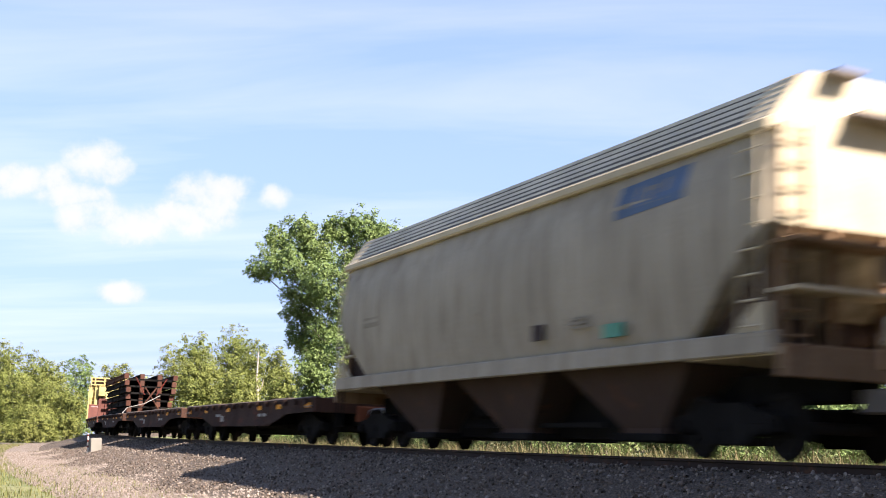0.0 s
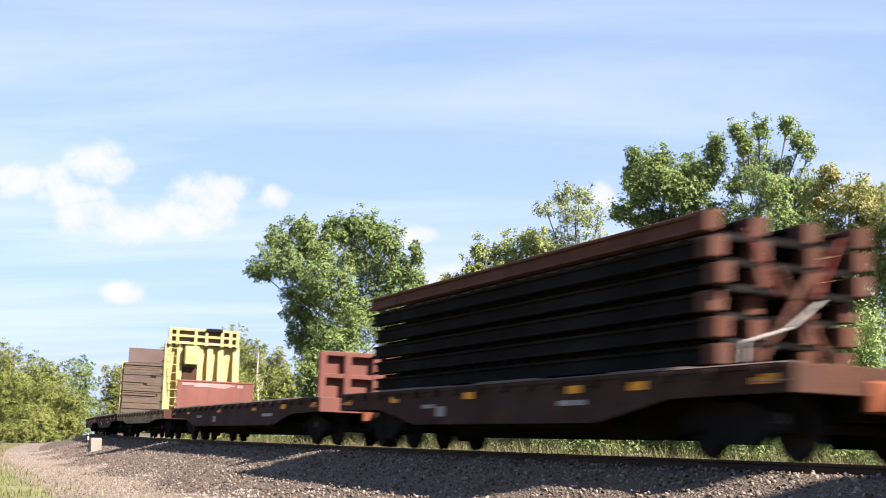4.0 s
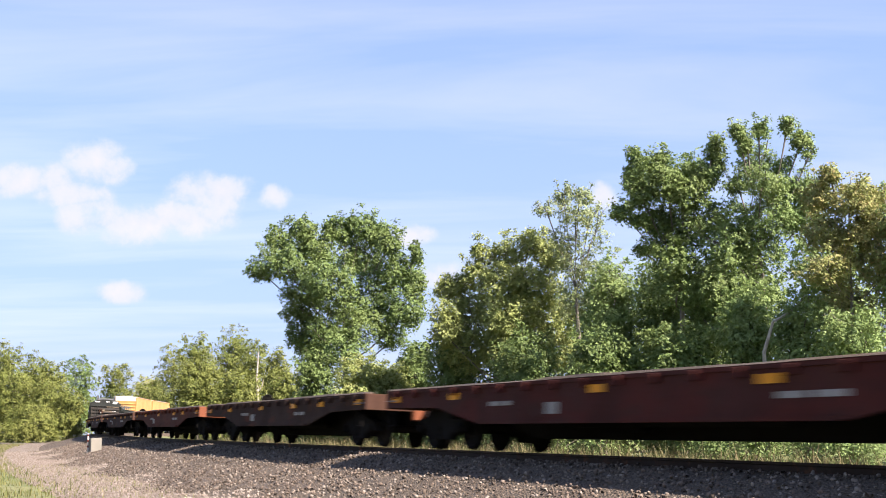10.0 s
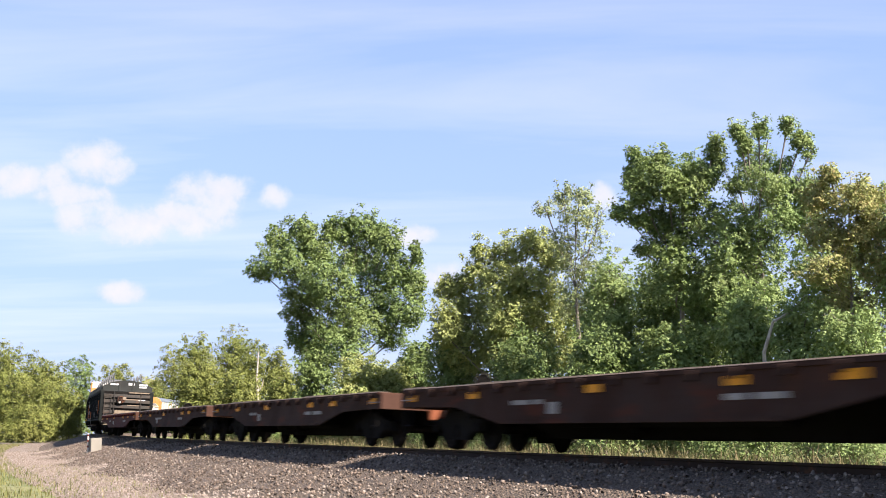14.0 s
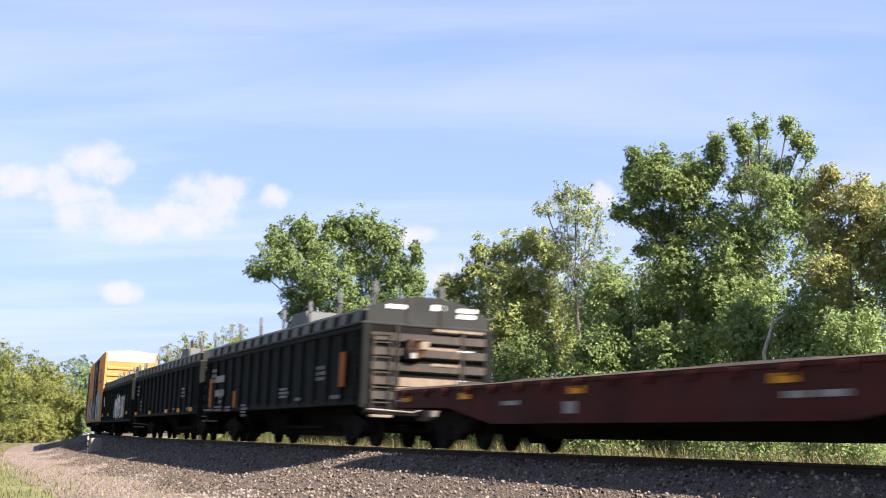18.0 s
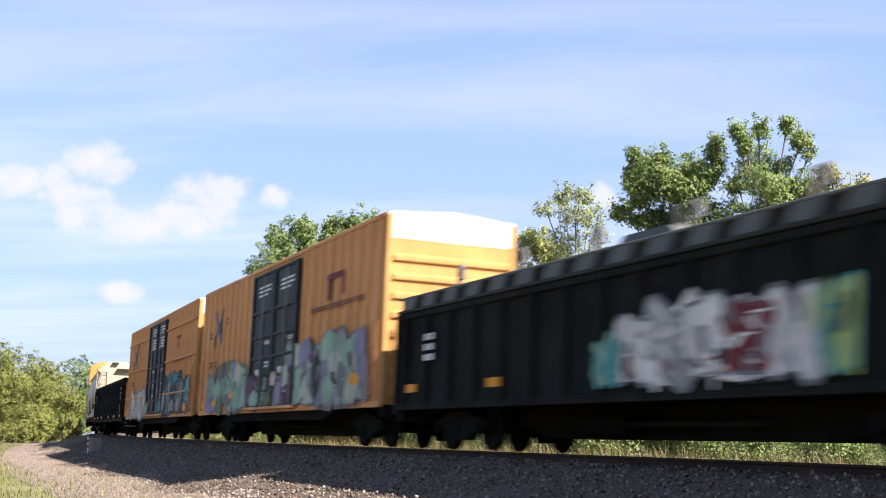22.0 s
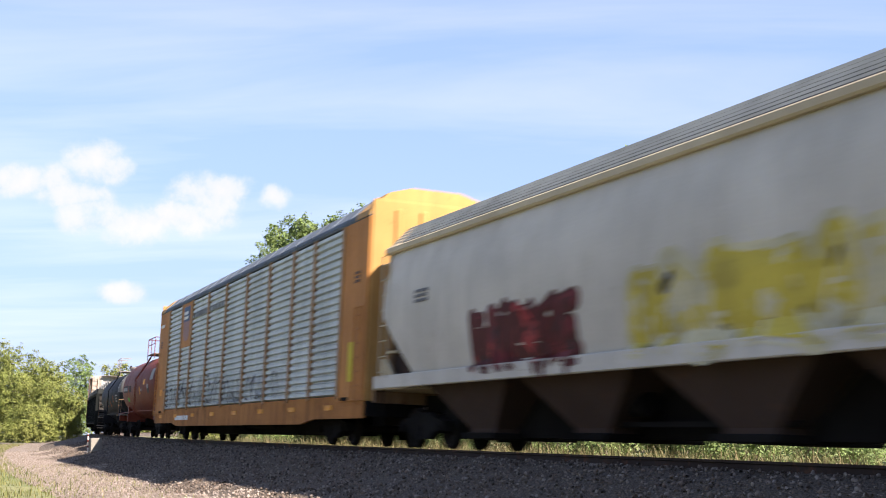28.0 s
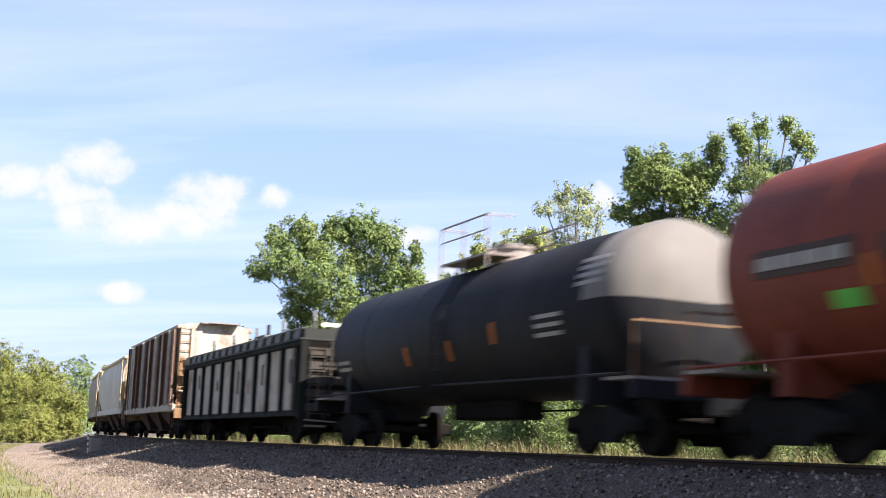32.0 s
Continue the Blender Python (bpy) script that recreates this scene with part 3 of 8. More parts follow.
def build_rails():
    steps = np.concatenate([np.arange(-600, -150, 6), np.arange(-150, 40, 2), np.arange(40, 460, 6)])
    prof = [(-0.075, -0.185), (0.075, -0.185), (0.07, -0.165), (0.012, -0.14), (0.01, -0.05), (0.036, -0.035), (0.036, 0.0), (-0.036, 0.0), (-0.036, -0.035), (-0.01, -0.05), (-0.012, -0.14), (-0.07, -0.165)]
    track = thing("railway_track", "single railway track with rusty rails on wooden ties", "railway track")
    track["kind"] = "structure"
    for off in (0.75, -0.75):
        sh = Shape().loft([[tuple(float(c) for c in on_track(s, off + a, b)) for a, b in prof] for s in steps])
        part("rail", sh, M_["rail"], track, "brown steel rail")
    tie = Shape().box(-0.115, 0.115, -1.3, 1.3, -0.36, -0.175, c=0.012).mesh("tie", M_["tie"])
    for k in range(300):
        s = 12.0 - 0.52 * k
        ob = part("tie", tie, None, track)
        ob.matrix_basis = track_pose(s, 0.5)


# ---- plants ----
def sprays(centers, normals, radius, per, size, seed=1):
    """Leafy sprays: each a thin, slightly drooping disc of pointed leaves that share a leaning."""
    r = np.random.default_rng(seed)
    n = len(centers) * per
    nrm = np.repeat(normals, per, 0)
    ref = r.normal(size=(len(centers), 3))
    e1 = np.cross(normals, ref)
    e1 /= np.linalg.norm(e1, axis=1)[:, None] + 1e-9
    e2 = np.cross(normals, e1)
    ang, rad = r.random(n) * 2 * np.pi, np.sqrt(r.random(n))
    rr = (rad * np.repeat(np.broadcast_to(radius, len(centers)), per))[:, None]
    out = np.repeat(e1, per, 0) * np.cos(ang)[:, None] + np.repeat(e2, per, 0) * (0.6 * np.sin(ang))[:, None]
    p = np.repeat(centers, per, 0) + out * rr + nrm * (0.22 * rr * r.normal(size=(n, 1)))
    p[:, 2] -= 0.35 * (rr * rr)[:, 0] / max(float(np.max(radius)), 1e-3)
    nl = nrm + 0.42 * r.normal(size=(n, 3))
    a = np.cross(nl, r.normal(size=(n, 3)))
    a /= np.linalg.norm(a, axis=1)[:, None] + 1e-9
    b = np.cross(nl, a)
    b /= np.linalg.norm(b, axis=1)[:, None] + 1e-9
    w = (size * (0.65 + 0.7 * r.random(n)))[:, None]
    v = np.stack([p + a * w * 1.1, p - a * w * 0.6 + b * w * 0.6, p - a * w * 0.6 - b * w * 0.6], 1)
    return v.reshape(-1, 3), np.arange(n * 3).reshape(n, 3)


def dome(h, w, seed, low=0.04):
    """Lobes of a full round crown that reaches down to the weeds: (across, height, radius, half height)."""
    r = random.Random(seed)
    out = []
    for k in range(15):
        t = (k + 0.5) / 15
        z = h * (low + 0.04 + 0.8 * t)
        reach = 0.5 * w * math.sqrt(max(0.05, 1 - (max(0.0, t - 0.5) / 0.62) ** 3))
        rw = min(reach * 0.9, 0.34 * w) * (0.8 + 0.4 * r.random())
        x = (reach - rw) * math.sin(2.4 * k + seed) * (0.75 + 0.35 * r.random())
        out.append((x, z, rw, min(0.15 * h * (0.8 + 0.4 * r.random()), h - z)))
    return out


def grow_tree(label, x, y, material, seed, lobes, leaf=0.06, fill=14, twigs=1.0, shoots=1.0):
    """lobes: (across, height of the middle, radius across, half height, optional thickness of leaf)."""
    r = np.random.default_rng(seed)
    z0 = float(ground_z(np.array([x]), np.array([y]))[0]) - 0.1
    tree = thing("tree", label, "tree", m=pose(x, y, z0))
    h = max(q[1] + q[3] for q in lobes)
    wide = max(abs(q[0]) + q[2] for q in lobes)
    tr = 0.012 * h + 0.03
    sh = Shape()
    top = np.array((0.1 * math.sin(seed), 0.1, 0.66 * h))
    stem = lambda t: top * t + np.array((math.sin(3 * t + seed), math.sin(4 * t + 2 * seed), 0)) * 0.22 * t
    sh.tube([stem(t).tolist() for t in np.linspace(0, 1, 7)], [tr * (1.15 - 0.95 * t) for t in np.linspace(0, 1, 7).tolist()], 8)
    cen, nor = [], []
    for q in lobes:
        dens = q[4] if len(q) > 4 else 1.0
        c = np.array((q[0], (r.random() - 0.5) * 0.9 * wide * (1 - 0.5 * abs(q[0]) / wide), q[1]))
        R = np.array((q[2], max(q[2], 0.5 * q[3]), q[3]))
        t = float(np.clip((c[2] - R[2] - 0.6 * abs(c[0])) / (0.66 * h), 0.12, 0.92))
        root = c - [0.25 * R[0] * np.sign(c[0]), 0, 0.7 * R[2]]
        st = stem(t)
        sag = (st + root) / 2 + r.normal(size=3) * 0.1 * R[0] - [0, 0, 0.12 * abs(c[0])]
        sh.tube([st.tolist(), sag.tolist(), root.tolist(), (c + [0, 0, 0.3 * R[2]]).tolist()], [tr * 0.5 * (1.05 - t), tr * 0.36 * (1.05 - t), tr * 0.2, 0.01], 5)
        n = int(fill * dens * (R[0] * R[2] + 0.25 * (R[0] + R[2])) / (leaf / 0.06) ** 1.2 * 4.2)
        d = r.normal(size=(n, 3))
        d /= np.linalg.norm(d, axis=1)[:, None]
        p = c + d * R * (0.3 + 0.72 * r.random((n, 1)) ** 0.7 + 0.11 * np.abs(r.normal(size=(n, 1))))
        # gaps between the boughs
        k = 2.6 / (0.35 + 0.5 * R[0])
        g = np.sin(k * p[:, 0] + seed) * np.sin(k * p[:, 1] + 1.7 * seed) + np.sin(1.3 * k * p[:, 2] + 0.6 * k * p[:, 0] + seed)
        keep = (g > -1.15) & (p[:, 2] > 0.25)
        p, d = p[keep], d[keep]
        # upright leafy shoots that break the outline
        for j in range(max(2, int(shoots * (8 * dens * math.sqrt(R[0] * R[2]) + 3)))):
            e = r.normal(size=3)
            e /= np.linalg.norm(e)
            e[2] = abs(e[2]) + 0.25
            foot = c + e * R * 0.8
            way = e * [0.7, 0.7, 0.5] + [0, 0, 0.55]
            ln = (0.2 + 0.45 * r.random()) * (0.3 + math.sqrt(R[0] * R[2])) * (0.5 + 0.5 * shoots)
            tip = foot + way * ln
            m = max(5, int(15 * min(1.0, dens + 0.2) * ln / (leaf / 0.06)))
            f = r.random((m, 1)) ** 0.8
            p = np.concatenate([p, foot + (tip - foot) * f + r.normal(size=(m, 3)) * 0.13 * ln * (1.2 - f)])
            d = np.concatenate([d, np.repeat(e[None], m, 0)])
            if r.random() < 0.5 * twigs:
                sh.tube([(c + (foot - c) * 0.2).tolist(), (foot * 0.9 + c * 0.1 - [0, 0, 0.06]).tolist(), tip.tolist()], [0.011 * twigs + 0.06 * tr, 0.009 * twigs + 0.03 * tr, 0.005], 3)
        cen.append(p)
        nor.append(d * [0.55, 0.55, 0.3] + [0.08, -0.05, 0.62] + 0.3 * r.normal(size=(len(d), 3)))
    nor = np.concatenate(nor)
    nor /= np.linalg.norm(nor, axis=1)[:, None]
    cen = np.concatenate(cen)
    part("trunk", sh, M_["bark"], tree, "grey bark trunk and limbs")
    v, f = sprays(cen, nor, 3.6 * leaf * (0.6 + 0.8 * r.random(len(cen))), 9, leaf, seed)
    part("crown", big_mesh("crown", v, f, material), None, tree)
    return tree


def build_trees():
    grow_tree("mature green tree with a broad uneven crown", -5.18, 66, M_["leaf_dark"], 21, [(-3.64, 11.34, 0.8, 0.61), (-2.25, 11.59, 0.74, 0.61), (-4.52, 9.7, 0.86, 0.44), (-3.14, 9.87, 1.17, 0.89), (-1.58, 10.59, 1.11, 1.11), (-0.92, 11.84, 0.31, 0.5), (-0.22, 11.76, 0.55, 0.78), (0.83, 12.01, 0.8, 0.78), (1.74, 11.56, 0.62, 0.67), (0.59, 10.57, 1.23, 1.11), (2.4, 10.87, 0.74, 0.67), (3.79, 10.38, 0.31, 0.56, 0.8), (2.4, 9.46, 1.23, 1.0), (3.69, 8.72, 0.62, 0.83), (-0.67, 8.76, 1.41, 1.17), (-2.17, 8.46, 1.17, 0.78), (1.14, 7.96, 1.48, 1.06), (3.08, 7.43, 1.17, 1.0), (-2.7, 7.48, 0.86, 0.39, 0.8), (-1.11, 7.08, 1.41, 1.0, 0.9), (0.99, 6.54, 1.41, 0.89, 0.7), (-1.91, 5.7, 0.92, 0.94), (-0.21, 5.38, 1.41, 1.0), (2.39, 6.25, 0.86, 0.72, 0.8), (-2.63, 6.3, 0.62, 0.78, 0.9)], leaf=0.075, fill=91)
    grow_tree("yellow-green tree leaning over the verge", 3.03, 56, M_["leaf_yellow"], 41, [(-3.02, 7.42, 0.47, 0.38, 0.8), (-2.46, 7.65, 0.47, 0.47), (-1.35, 9.08, 0.42, 0.42, 0.9), (-1.49, 8.0, 0.78, 0.61), (-0.25, 8.95, 0.78, 0.61), (0.96, 9.42, 0.73, 0.57), (1.84, 8.81, 0.78, 0.66), (-0.35, 7.51, 1.1, 0.85), (1.18, 7.5, 1.15, 0.9), (-1.89, 6.57, 1.1, 0.8), (-0.12, 6.08, 1.25, 0.9), (1.79, 6.18, 1.1, 0.94), (-2.96, 5.75, 0.68, 0.85), (-1.91, 4.74, 1.2, 0.99), (0.11, 4.59, 1.36, 0.94), (2.13, 4.57, 1.2, 0.9)], leaf=0.064, fill=103)
    grow_tree("thin pale tree with sparse leaves and bare twigs", 5.62, 53, M_["leaf_pale"], 51, [(-0.39, 11.24, 0.35, 0.36, 0.8), (0.38, 11.0, 0.59, 0.31, 0.6), (-1.21, 10.55, 0.49, 0.2, 0.5), (-0.0, 10.13, 0.79, 0.45, 0.55), (0.8, 10.24, 0.54, 0.58, 0.25), (-0.39, 9.21, 0.74, 0.58, 0.5), (0.82, 9.2, 0.79, 0.67, 0.25), (0.07, 8.29, 0.94, 0.67, 0.5), (1.07, 7.6, 0.99, 0.67, 0.5), (0.03, 6.59, 1.14, 0.85, 0.7)], leaf=0.053, fill=85, twigs=1.6)
    grow_tree("dark green tree with a ragged top", 8.54, 45, M_["leaf_dark"], 31, [(-1.36, 11.25, 0.25, 0.23, 0.9), (-0.92, 10.69, 0.67, 0.45), (-0.45, 11.04, 0.34, 0.27), (-1.52, 10.3, 0.38, 0.45), (-2.01, 8.94, 0.42, 0.25), (-1.37, 9.56, 0.5, 0.49), (-0.6, 9.84, 0.75, 0.61), (0.2, 10.29, 0.55, 0.42), (0.84, 10.77, 0.46, 0.34, 0.9), (1.38, 11.22, 0.38, 0.38, 0.9), (1.53, 10.67, 0.38, 0.27, 0.8), (0.32, 9.5, 0.75, 0.64), (0.92, 10.08, 0.5, 0.42, 0.8), (-1.41, 8.54, 0.34, 0.17, 0.8), (-0.64, 8.77, 0.75, 0.49), (-0.36, 7.89, 0.71, 0.49, 0.8), (-1.23, 7.61, 0.34, 0.19, 0.8), (0.48, 8.33, 0.75, 0.68, 0.8), (-0.22, 7.12, 0.8, 0.57, 0.8), (0.05, 6.16, 0.88, 0.64, 0.7)], leaf=0.059, fill=121)
    grow_tree("tall green tree with thin upright tufts", 11.24, 44, M_["leaf"], 32, [(-0.72, 11.61, 0.27, 0.26), (-0.45, 11.15, 0.27, 0.31), (0.23, 11.8, 0.27, 0.28, 0.9), (0.98, 11.75, 0.18, 0.33, 0.8), (1.65, 11.36, 0.35, 0.33), (1.87, 10.82, 0.23, 0.13, 0.8), (0.54, 11.02, 0.49, 0.56, 0.25), (-0.09, 10.64, 0.53, 0.41, 0.45), (0.98, 10.54, 0.45, 0.3, 0.45), (-0.67, 9.88, 0.49, 0.26, 0.7), (0.07, 9.68, 0.74, 0.44, 0.6), (1.04, 9.67, 0.82, 0.48, 0.8), (1.94, 9.47, 0.62, 0.56, 0.9), (-0.82, 8.73, 0.94, 0.67, 0.8), (0.42, 8.53, 0.94, 0.67, 0.8), (1.6, 8.62, 0.78, 0.63, 0.8), (-1.07, 7.6, 0.94, 0.78, 0.8), (0.17, 7.4, 0.94, 0.67, 0.6), (-1.52, 6.29, 0.86, 0.85, 0.8), (-0.1, 5.9, 0.98, 0.74, 0.8), (-1.0, 4.6, 0.98, 0.81, 0.8)], leaf=0.053, fill=133, twigs=1.5)
    grow_tree("brown-tinged tree at the edge of the wood", 12.78, 39, M_["leaf_brown"], 61, [(-0.53, 9.09, 0.33, 0.23, 0.9), (-0.74, 8.49, 0.55, 0.43), (0.43, 8.68, 0.55, 0.23, 0.7), (0.99, 8.44, 0.44, 0.3, 0.7), (0.04, 8.1, 0.65, 0.46, 0.9), (0.9, 7.58, 0.65, 0.59), (-0.72, 7.29, 0.65, 0.59, 0.9), (0.19, 6.9, 0.73, 0.66), (0.97, 6.22, 0.69, 0.75), (-0.93, 6.07, 0.8, 0.39, 0.7), (-0.25, 5.39, 0.65, 0.66, 0.6), (0.68, 4.71, 0.73, 0.72, 0.6), (-0.09, 4.21, 0.73, 0.59, 0.6)], leaf=0.048, fill=145, twigs=1.5)
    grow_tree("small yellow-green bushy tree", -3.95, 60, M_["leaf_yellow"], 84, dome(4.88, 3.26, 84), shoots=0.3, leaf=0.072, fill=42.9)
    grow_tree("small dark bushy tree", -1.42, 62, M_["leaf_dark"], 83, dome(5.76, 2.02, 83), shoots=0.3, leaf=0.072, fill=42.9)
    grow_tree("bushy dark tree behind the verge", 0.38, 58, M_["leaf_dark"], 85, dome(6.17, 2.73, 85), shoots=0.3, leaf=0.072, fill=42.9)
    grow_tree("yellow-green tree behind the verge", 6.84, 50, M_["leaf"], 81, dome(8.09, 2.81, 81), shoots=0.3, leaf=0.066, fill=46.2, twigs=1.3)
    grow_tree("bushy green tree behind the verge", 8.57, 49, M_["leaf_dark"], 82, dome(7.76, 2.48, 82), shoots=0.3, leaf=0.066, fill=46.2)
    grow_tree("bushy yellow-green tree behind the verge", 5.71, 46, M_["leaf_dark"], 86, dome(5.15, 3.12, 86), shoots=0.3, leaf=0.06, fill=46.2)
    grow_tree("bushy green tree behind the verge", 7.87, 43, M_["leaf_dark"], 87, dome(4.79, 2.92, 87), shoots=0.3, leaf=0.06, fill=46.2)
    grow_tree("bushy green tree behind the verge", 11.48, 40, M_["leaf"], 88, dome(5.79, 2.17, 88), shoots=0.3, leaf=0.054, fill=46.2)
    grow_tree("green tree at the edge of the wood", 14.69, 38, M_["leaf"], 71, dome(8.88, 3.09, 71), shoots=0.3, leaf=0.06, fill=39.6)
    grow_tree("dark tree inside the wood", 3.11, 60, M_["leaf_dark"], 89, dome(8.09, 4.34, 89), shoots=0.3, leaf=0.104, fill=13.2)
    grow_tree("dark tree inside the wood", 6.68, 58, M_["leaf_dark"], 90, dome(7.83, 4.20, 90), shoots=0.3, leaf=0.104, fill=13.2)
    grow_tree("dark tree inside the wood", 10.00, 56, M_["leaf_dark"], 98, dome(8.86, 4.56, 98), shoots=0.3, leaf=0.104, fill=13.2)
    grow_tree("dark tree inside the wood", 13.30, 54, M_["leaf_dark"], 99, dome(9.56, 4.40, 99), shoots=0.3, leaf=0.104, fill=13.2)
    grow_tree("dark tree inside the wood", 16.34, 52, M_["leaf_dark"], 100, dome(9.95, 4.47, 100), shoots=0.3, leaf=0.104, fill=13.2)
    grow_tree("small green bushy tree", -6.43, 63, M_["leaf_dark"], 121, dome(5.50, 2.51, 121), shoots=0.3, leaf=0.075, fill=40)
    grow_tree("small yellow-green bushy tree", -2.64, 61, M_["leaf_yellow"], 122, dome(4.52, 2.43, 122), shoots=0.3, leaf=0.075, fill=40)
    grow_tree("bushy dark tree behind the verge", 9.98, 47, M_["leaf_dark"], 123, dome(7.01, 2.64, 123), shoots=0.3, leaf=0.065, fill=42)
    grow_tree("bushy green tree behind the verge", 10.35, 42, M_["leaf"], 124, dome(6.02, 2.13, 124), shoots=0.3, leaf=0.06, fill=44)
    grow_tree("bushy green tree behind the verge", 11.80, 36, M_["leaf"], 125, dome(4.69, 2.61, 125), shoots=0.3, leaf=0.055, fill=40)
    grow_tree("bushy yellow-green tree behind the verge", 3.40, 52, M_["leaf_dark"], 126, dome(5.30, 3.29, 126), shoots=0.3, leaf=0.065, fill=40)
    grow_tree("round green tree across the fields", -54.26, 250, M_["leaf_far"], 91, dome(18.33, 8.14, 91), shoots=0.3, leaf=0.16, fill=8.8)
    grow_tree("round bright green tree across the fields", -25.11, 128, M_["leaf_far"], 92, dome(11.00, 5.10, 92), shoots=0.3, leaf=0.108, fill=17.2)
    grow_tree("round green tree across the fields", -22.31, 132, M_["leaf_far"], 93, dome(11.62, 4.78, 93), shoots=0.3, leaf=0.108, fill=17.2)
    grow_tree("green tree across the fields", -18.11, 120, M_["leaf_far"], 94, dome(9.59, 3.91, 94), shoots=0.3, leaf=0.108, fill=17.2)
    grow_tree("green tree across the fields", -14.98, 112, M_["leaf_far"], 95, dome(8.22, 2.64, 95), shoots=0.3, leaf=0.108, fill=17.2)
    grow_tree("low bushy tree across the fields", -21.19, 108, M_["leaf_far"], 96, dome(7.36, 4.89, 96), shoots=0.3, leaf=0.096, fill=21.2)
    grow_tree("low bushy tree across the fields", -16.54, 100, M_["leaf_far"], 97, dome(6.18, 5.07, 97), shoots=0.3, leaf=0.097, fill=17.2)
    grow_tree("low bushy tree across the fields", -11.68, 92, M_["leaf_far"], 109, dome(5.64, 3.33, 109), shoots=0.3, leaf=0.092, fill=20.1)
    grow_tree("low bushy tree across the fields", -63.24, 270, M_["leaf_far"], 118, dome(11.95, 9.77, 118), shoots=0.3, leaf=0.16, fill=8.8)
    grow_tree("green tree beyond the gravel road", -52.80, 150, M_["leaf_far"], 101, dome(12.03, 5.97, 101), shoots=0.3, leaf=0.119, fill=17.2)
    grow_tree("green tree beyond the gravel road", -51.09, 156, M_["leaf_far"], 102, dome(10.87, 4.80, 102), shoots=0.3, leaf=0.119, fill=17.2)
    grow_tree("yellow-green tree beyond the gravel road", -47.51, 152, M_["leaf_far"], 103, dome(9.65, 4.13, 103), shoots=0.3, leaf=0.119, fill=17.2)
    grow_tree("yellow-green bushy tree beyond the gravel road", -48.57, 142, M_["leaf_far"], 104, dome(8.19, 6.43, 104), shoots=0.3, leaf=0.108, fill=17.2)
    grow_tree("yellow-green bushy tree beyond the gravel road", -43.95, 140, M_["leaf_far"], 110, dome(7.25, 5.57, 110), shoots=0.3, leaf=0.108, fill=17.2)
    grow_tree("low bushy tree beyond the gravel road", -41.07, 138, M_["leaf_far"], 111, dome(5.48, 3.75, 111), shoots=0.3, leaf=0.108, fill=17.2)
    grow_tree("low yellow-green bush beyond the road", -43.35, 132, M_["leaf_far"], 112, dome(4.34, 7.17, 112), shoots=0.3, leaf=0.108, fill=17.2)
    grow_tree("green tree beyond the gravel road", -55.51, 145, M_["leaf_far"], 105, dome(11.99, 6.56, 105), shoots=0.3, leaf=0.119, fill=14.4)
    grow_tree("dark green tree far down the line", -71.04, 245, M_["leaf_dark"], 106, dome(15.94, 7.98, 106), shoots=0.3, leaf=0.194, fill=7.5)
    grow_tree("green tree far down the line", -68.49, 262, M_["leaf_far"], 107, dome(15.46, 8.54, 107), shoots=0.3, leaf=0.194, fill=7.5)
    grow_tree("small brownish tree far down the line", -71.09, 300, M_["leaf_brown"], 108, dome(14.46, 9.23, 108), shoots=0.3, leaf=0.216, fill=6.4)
    # a dead stem standing bare among the field trees
    snag = thing("dead_tree", "pale bare dead stem among green trees", "dead tree", m=pose(-15.78, 106, -1.1))
    part("trunk", Shape().tube([(0, 0, 0), (0.1, 0, 3.0), (-0.05, 0, 6.2), (0.05, 0, 8.45)], [0.16, 0.14, 0.1, 0.04], 7), M_["bark_pale"], snag)
    part("limb", Shape().tube([(0, 0, 5.0), (0.4, 0.1, 5.6), (0.5, 0.1, 6.3)], [0.06, 0.05, 0.02], 5), M_["bark_pale"], snag)
    bough = thing("dead_tree", "bleached bare bough bending out of the wood", "dead tree", m=pose(10.22, 40, -1.1))
    part("bough", Shape().tube([(0, 0, 0), (0.02, 0.0, 3.98), (0.35, 0.0, 4.94), (0.85, 0.0, 5.21), (1.17, 0.0, 5.43), (1.41, 0.0, 5.79)], [0.07, 0.06, 0.05, 0.045, 0.035, 0.015], 6), M_["bark_pale"], bough)


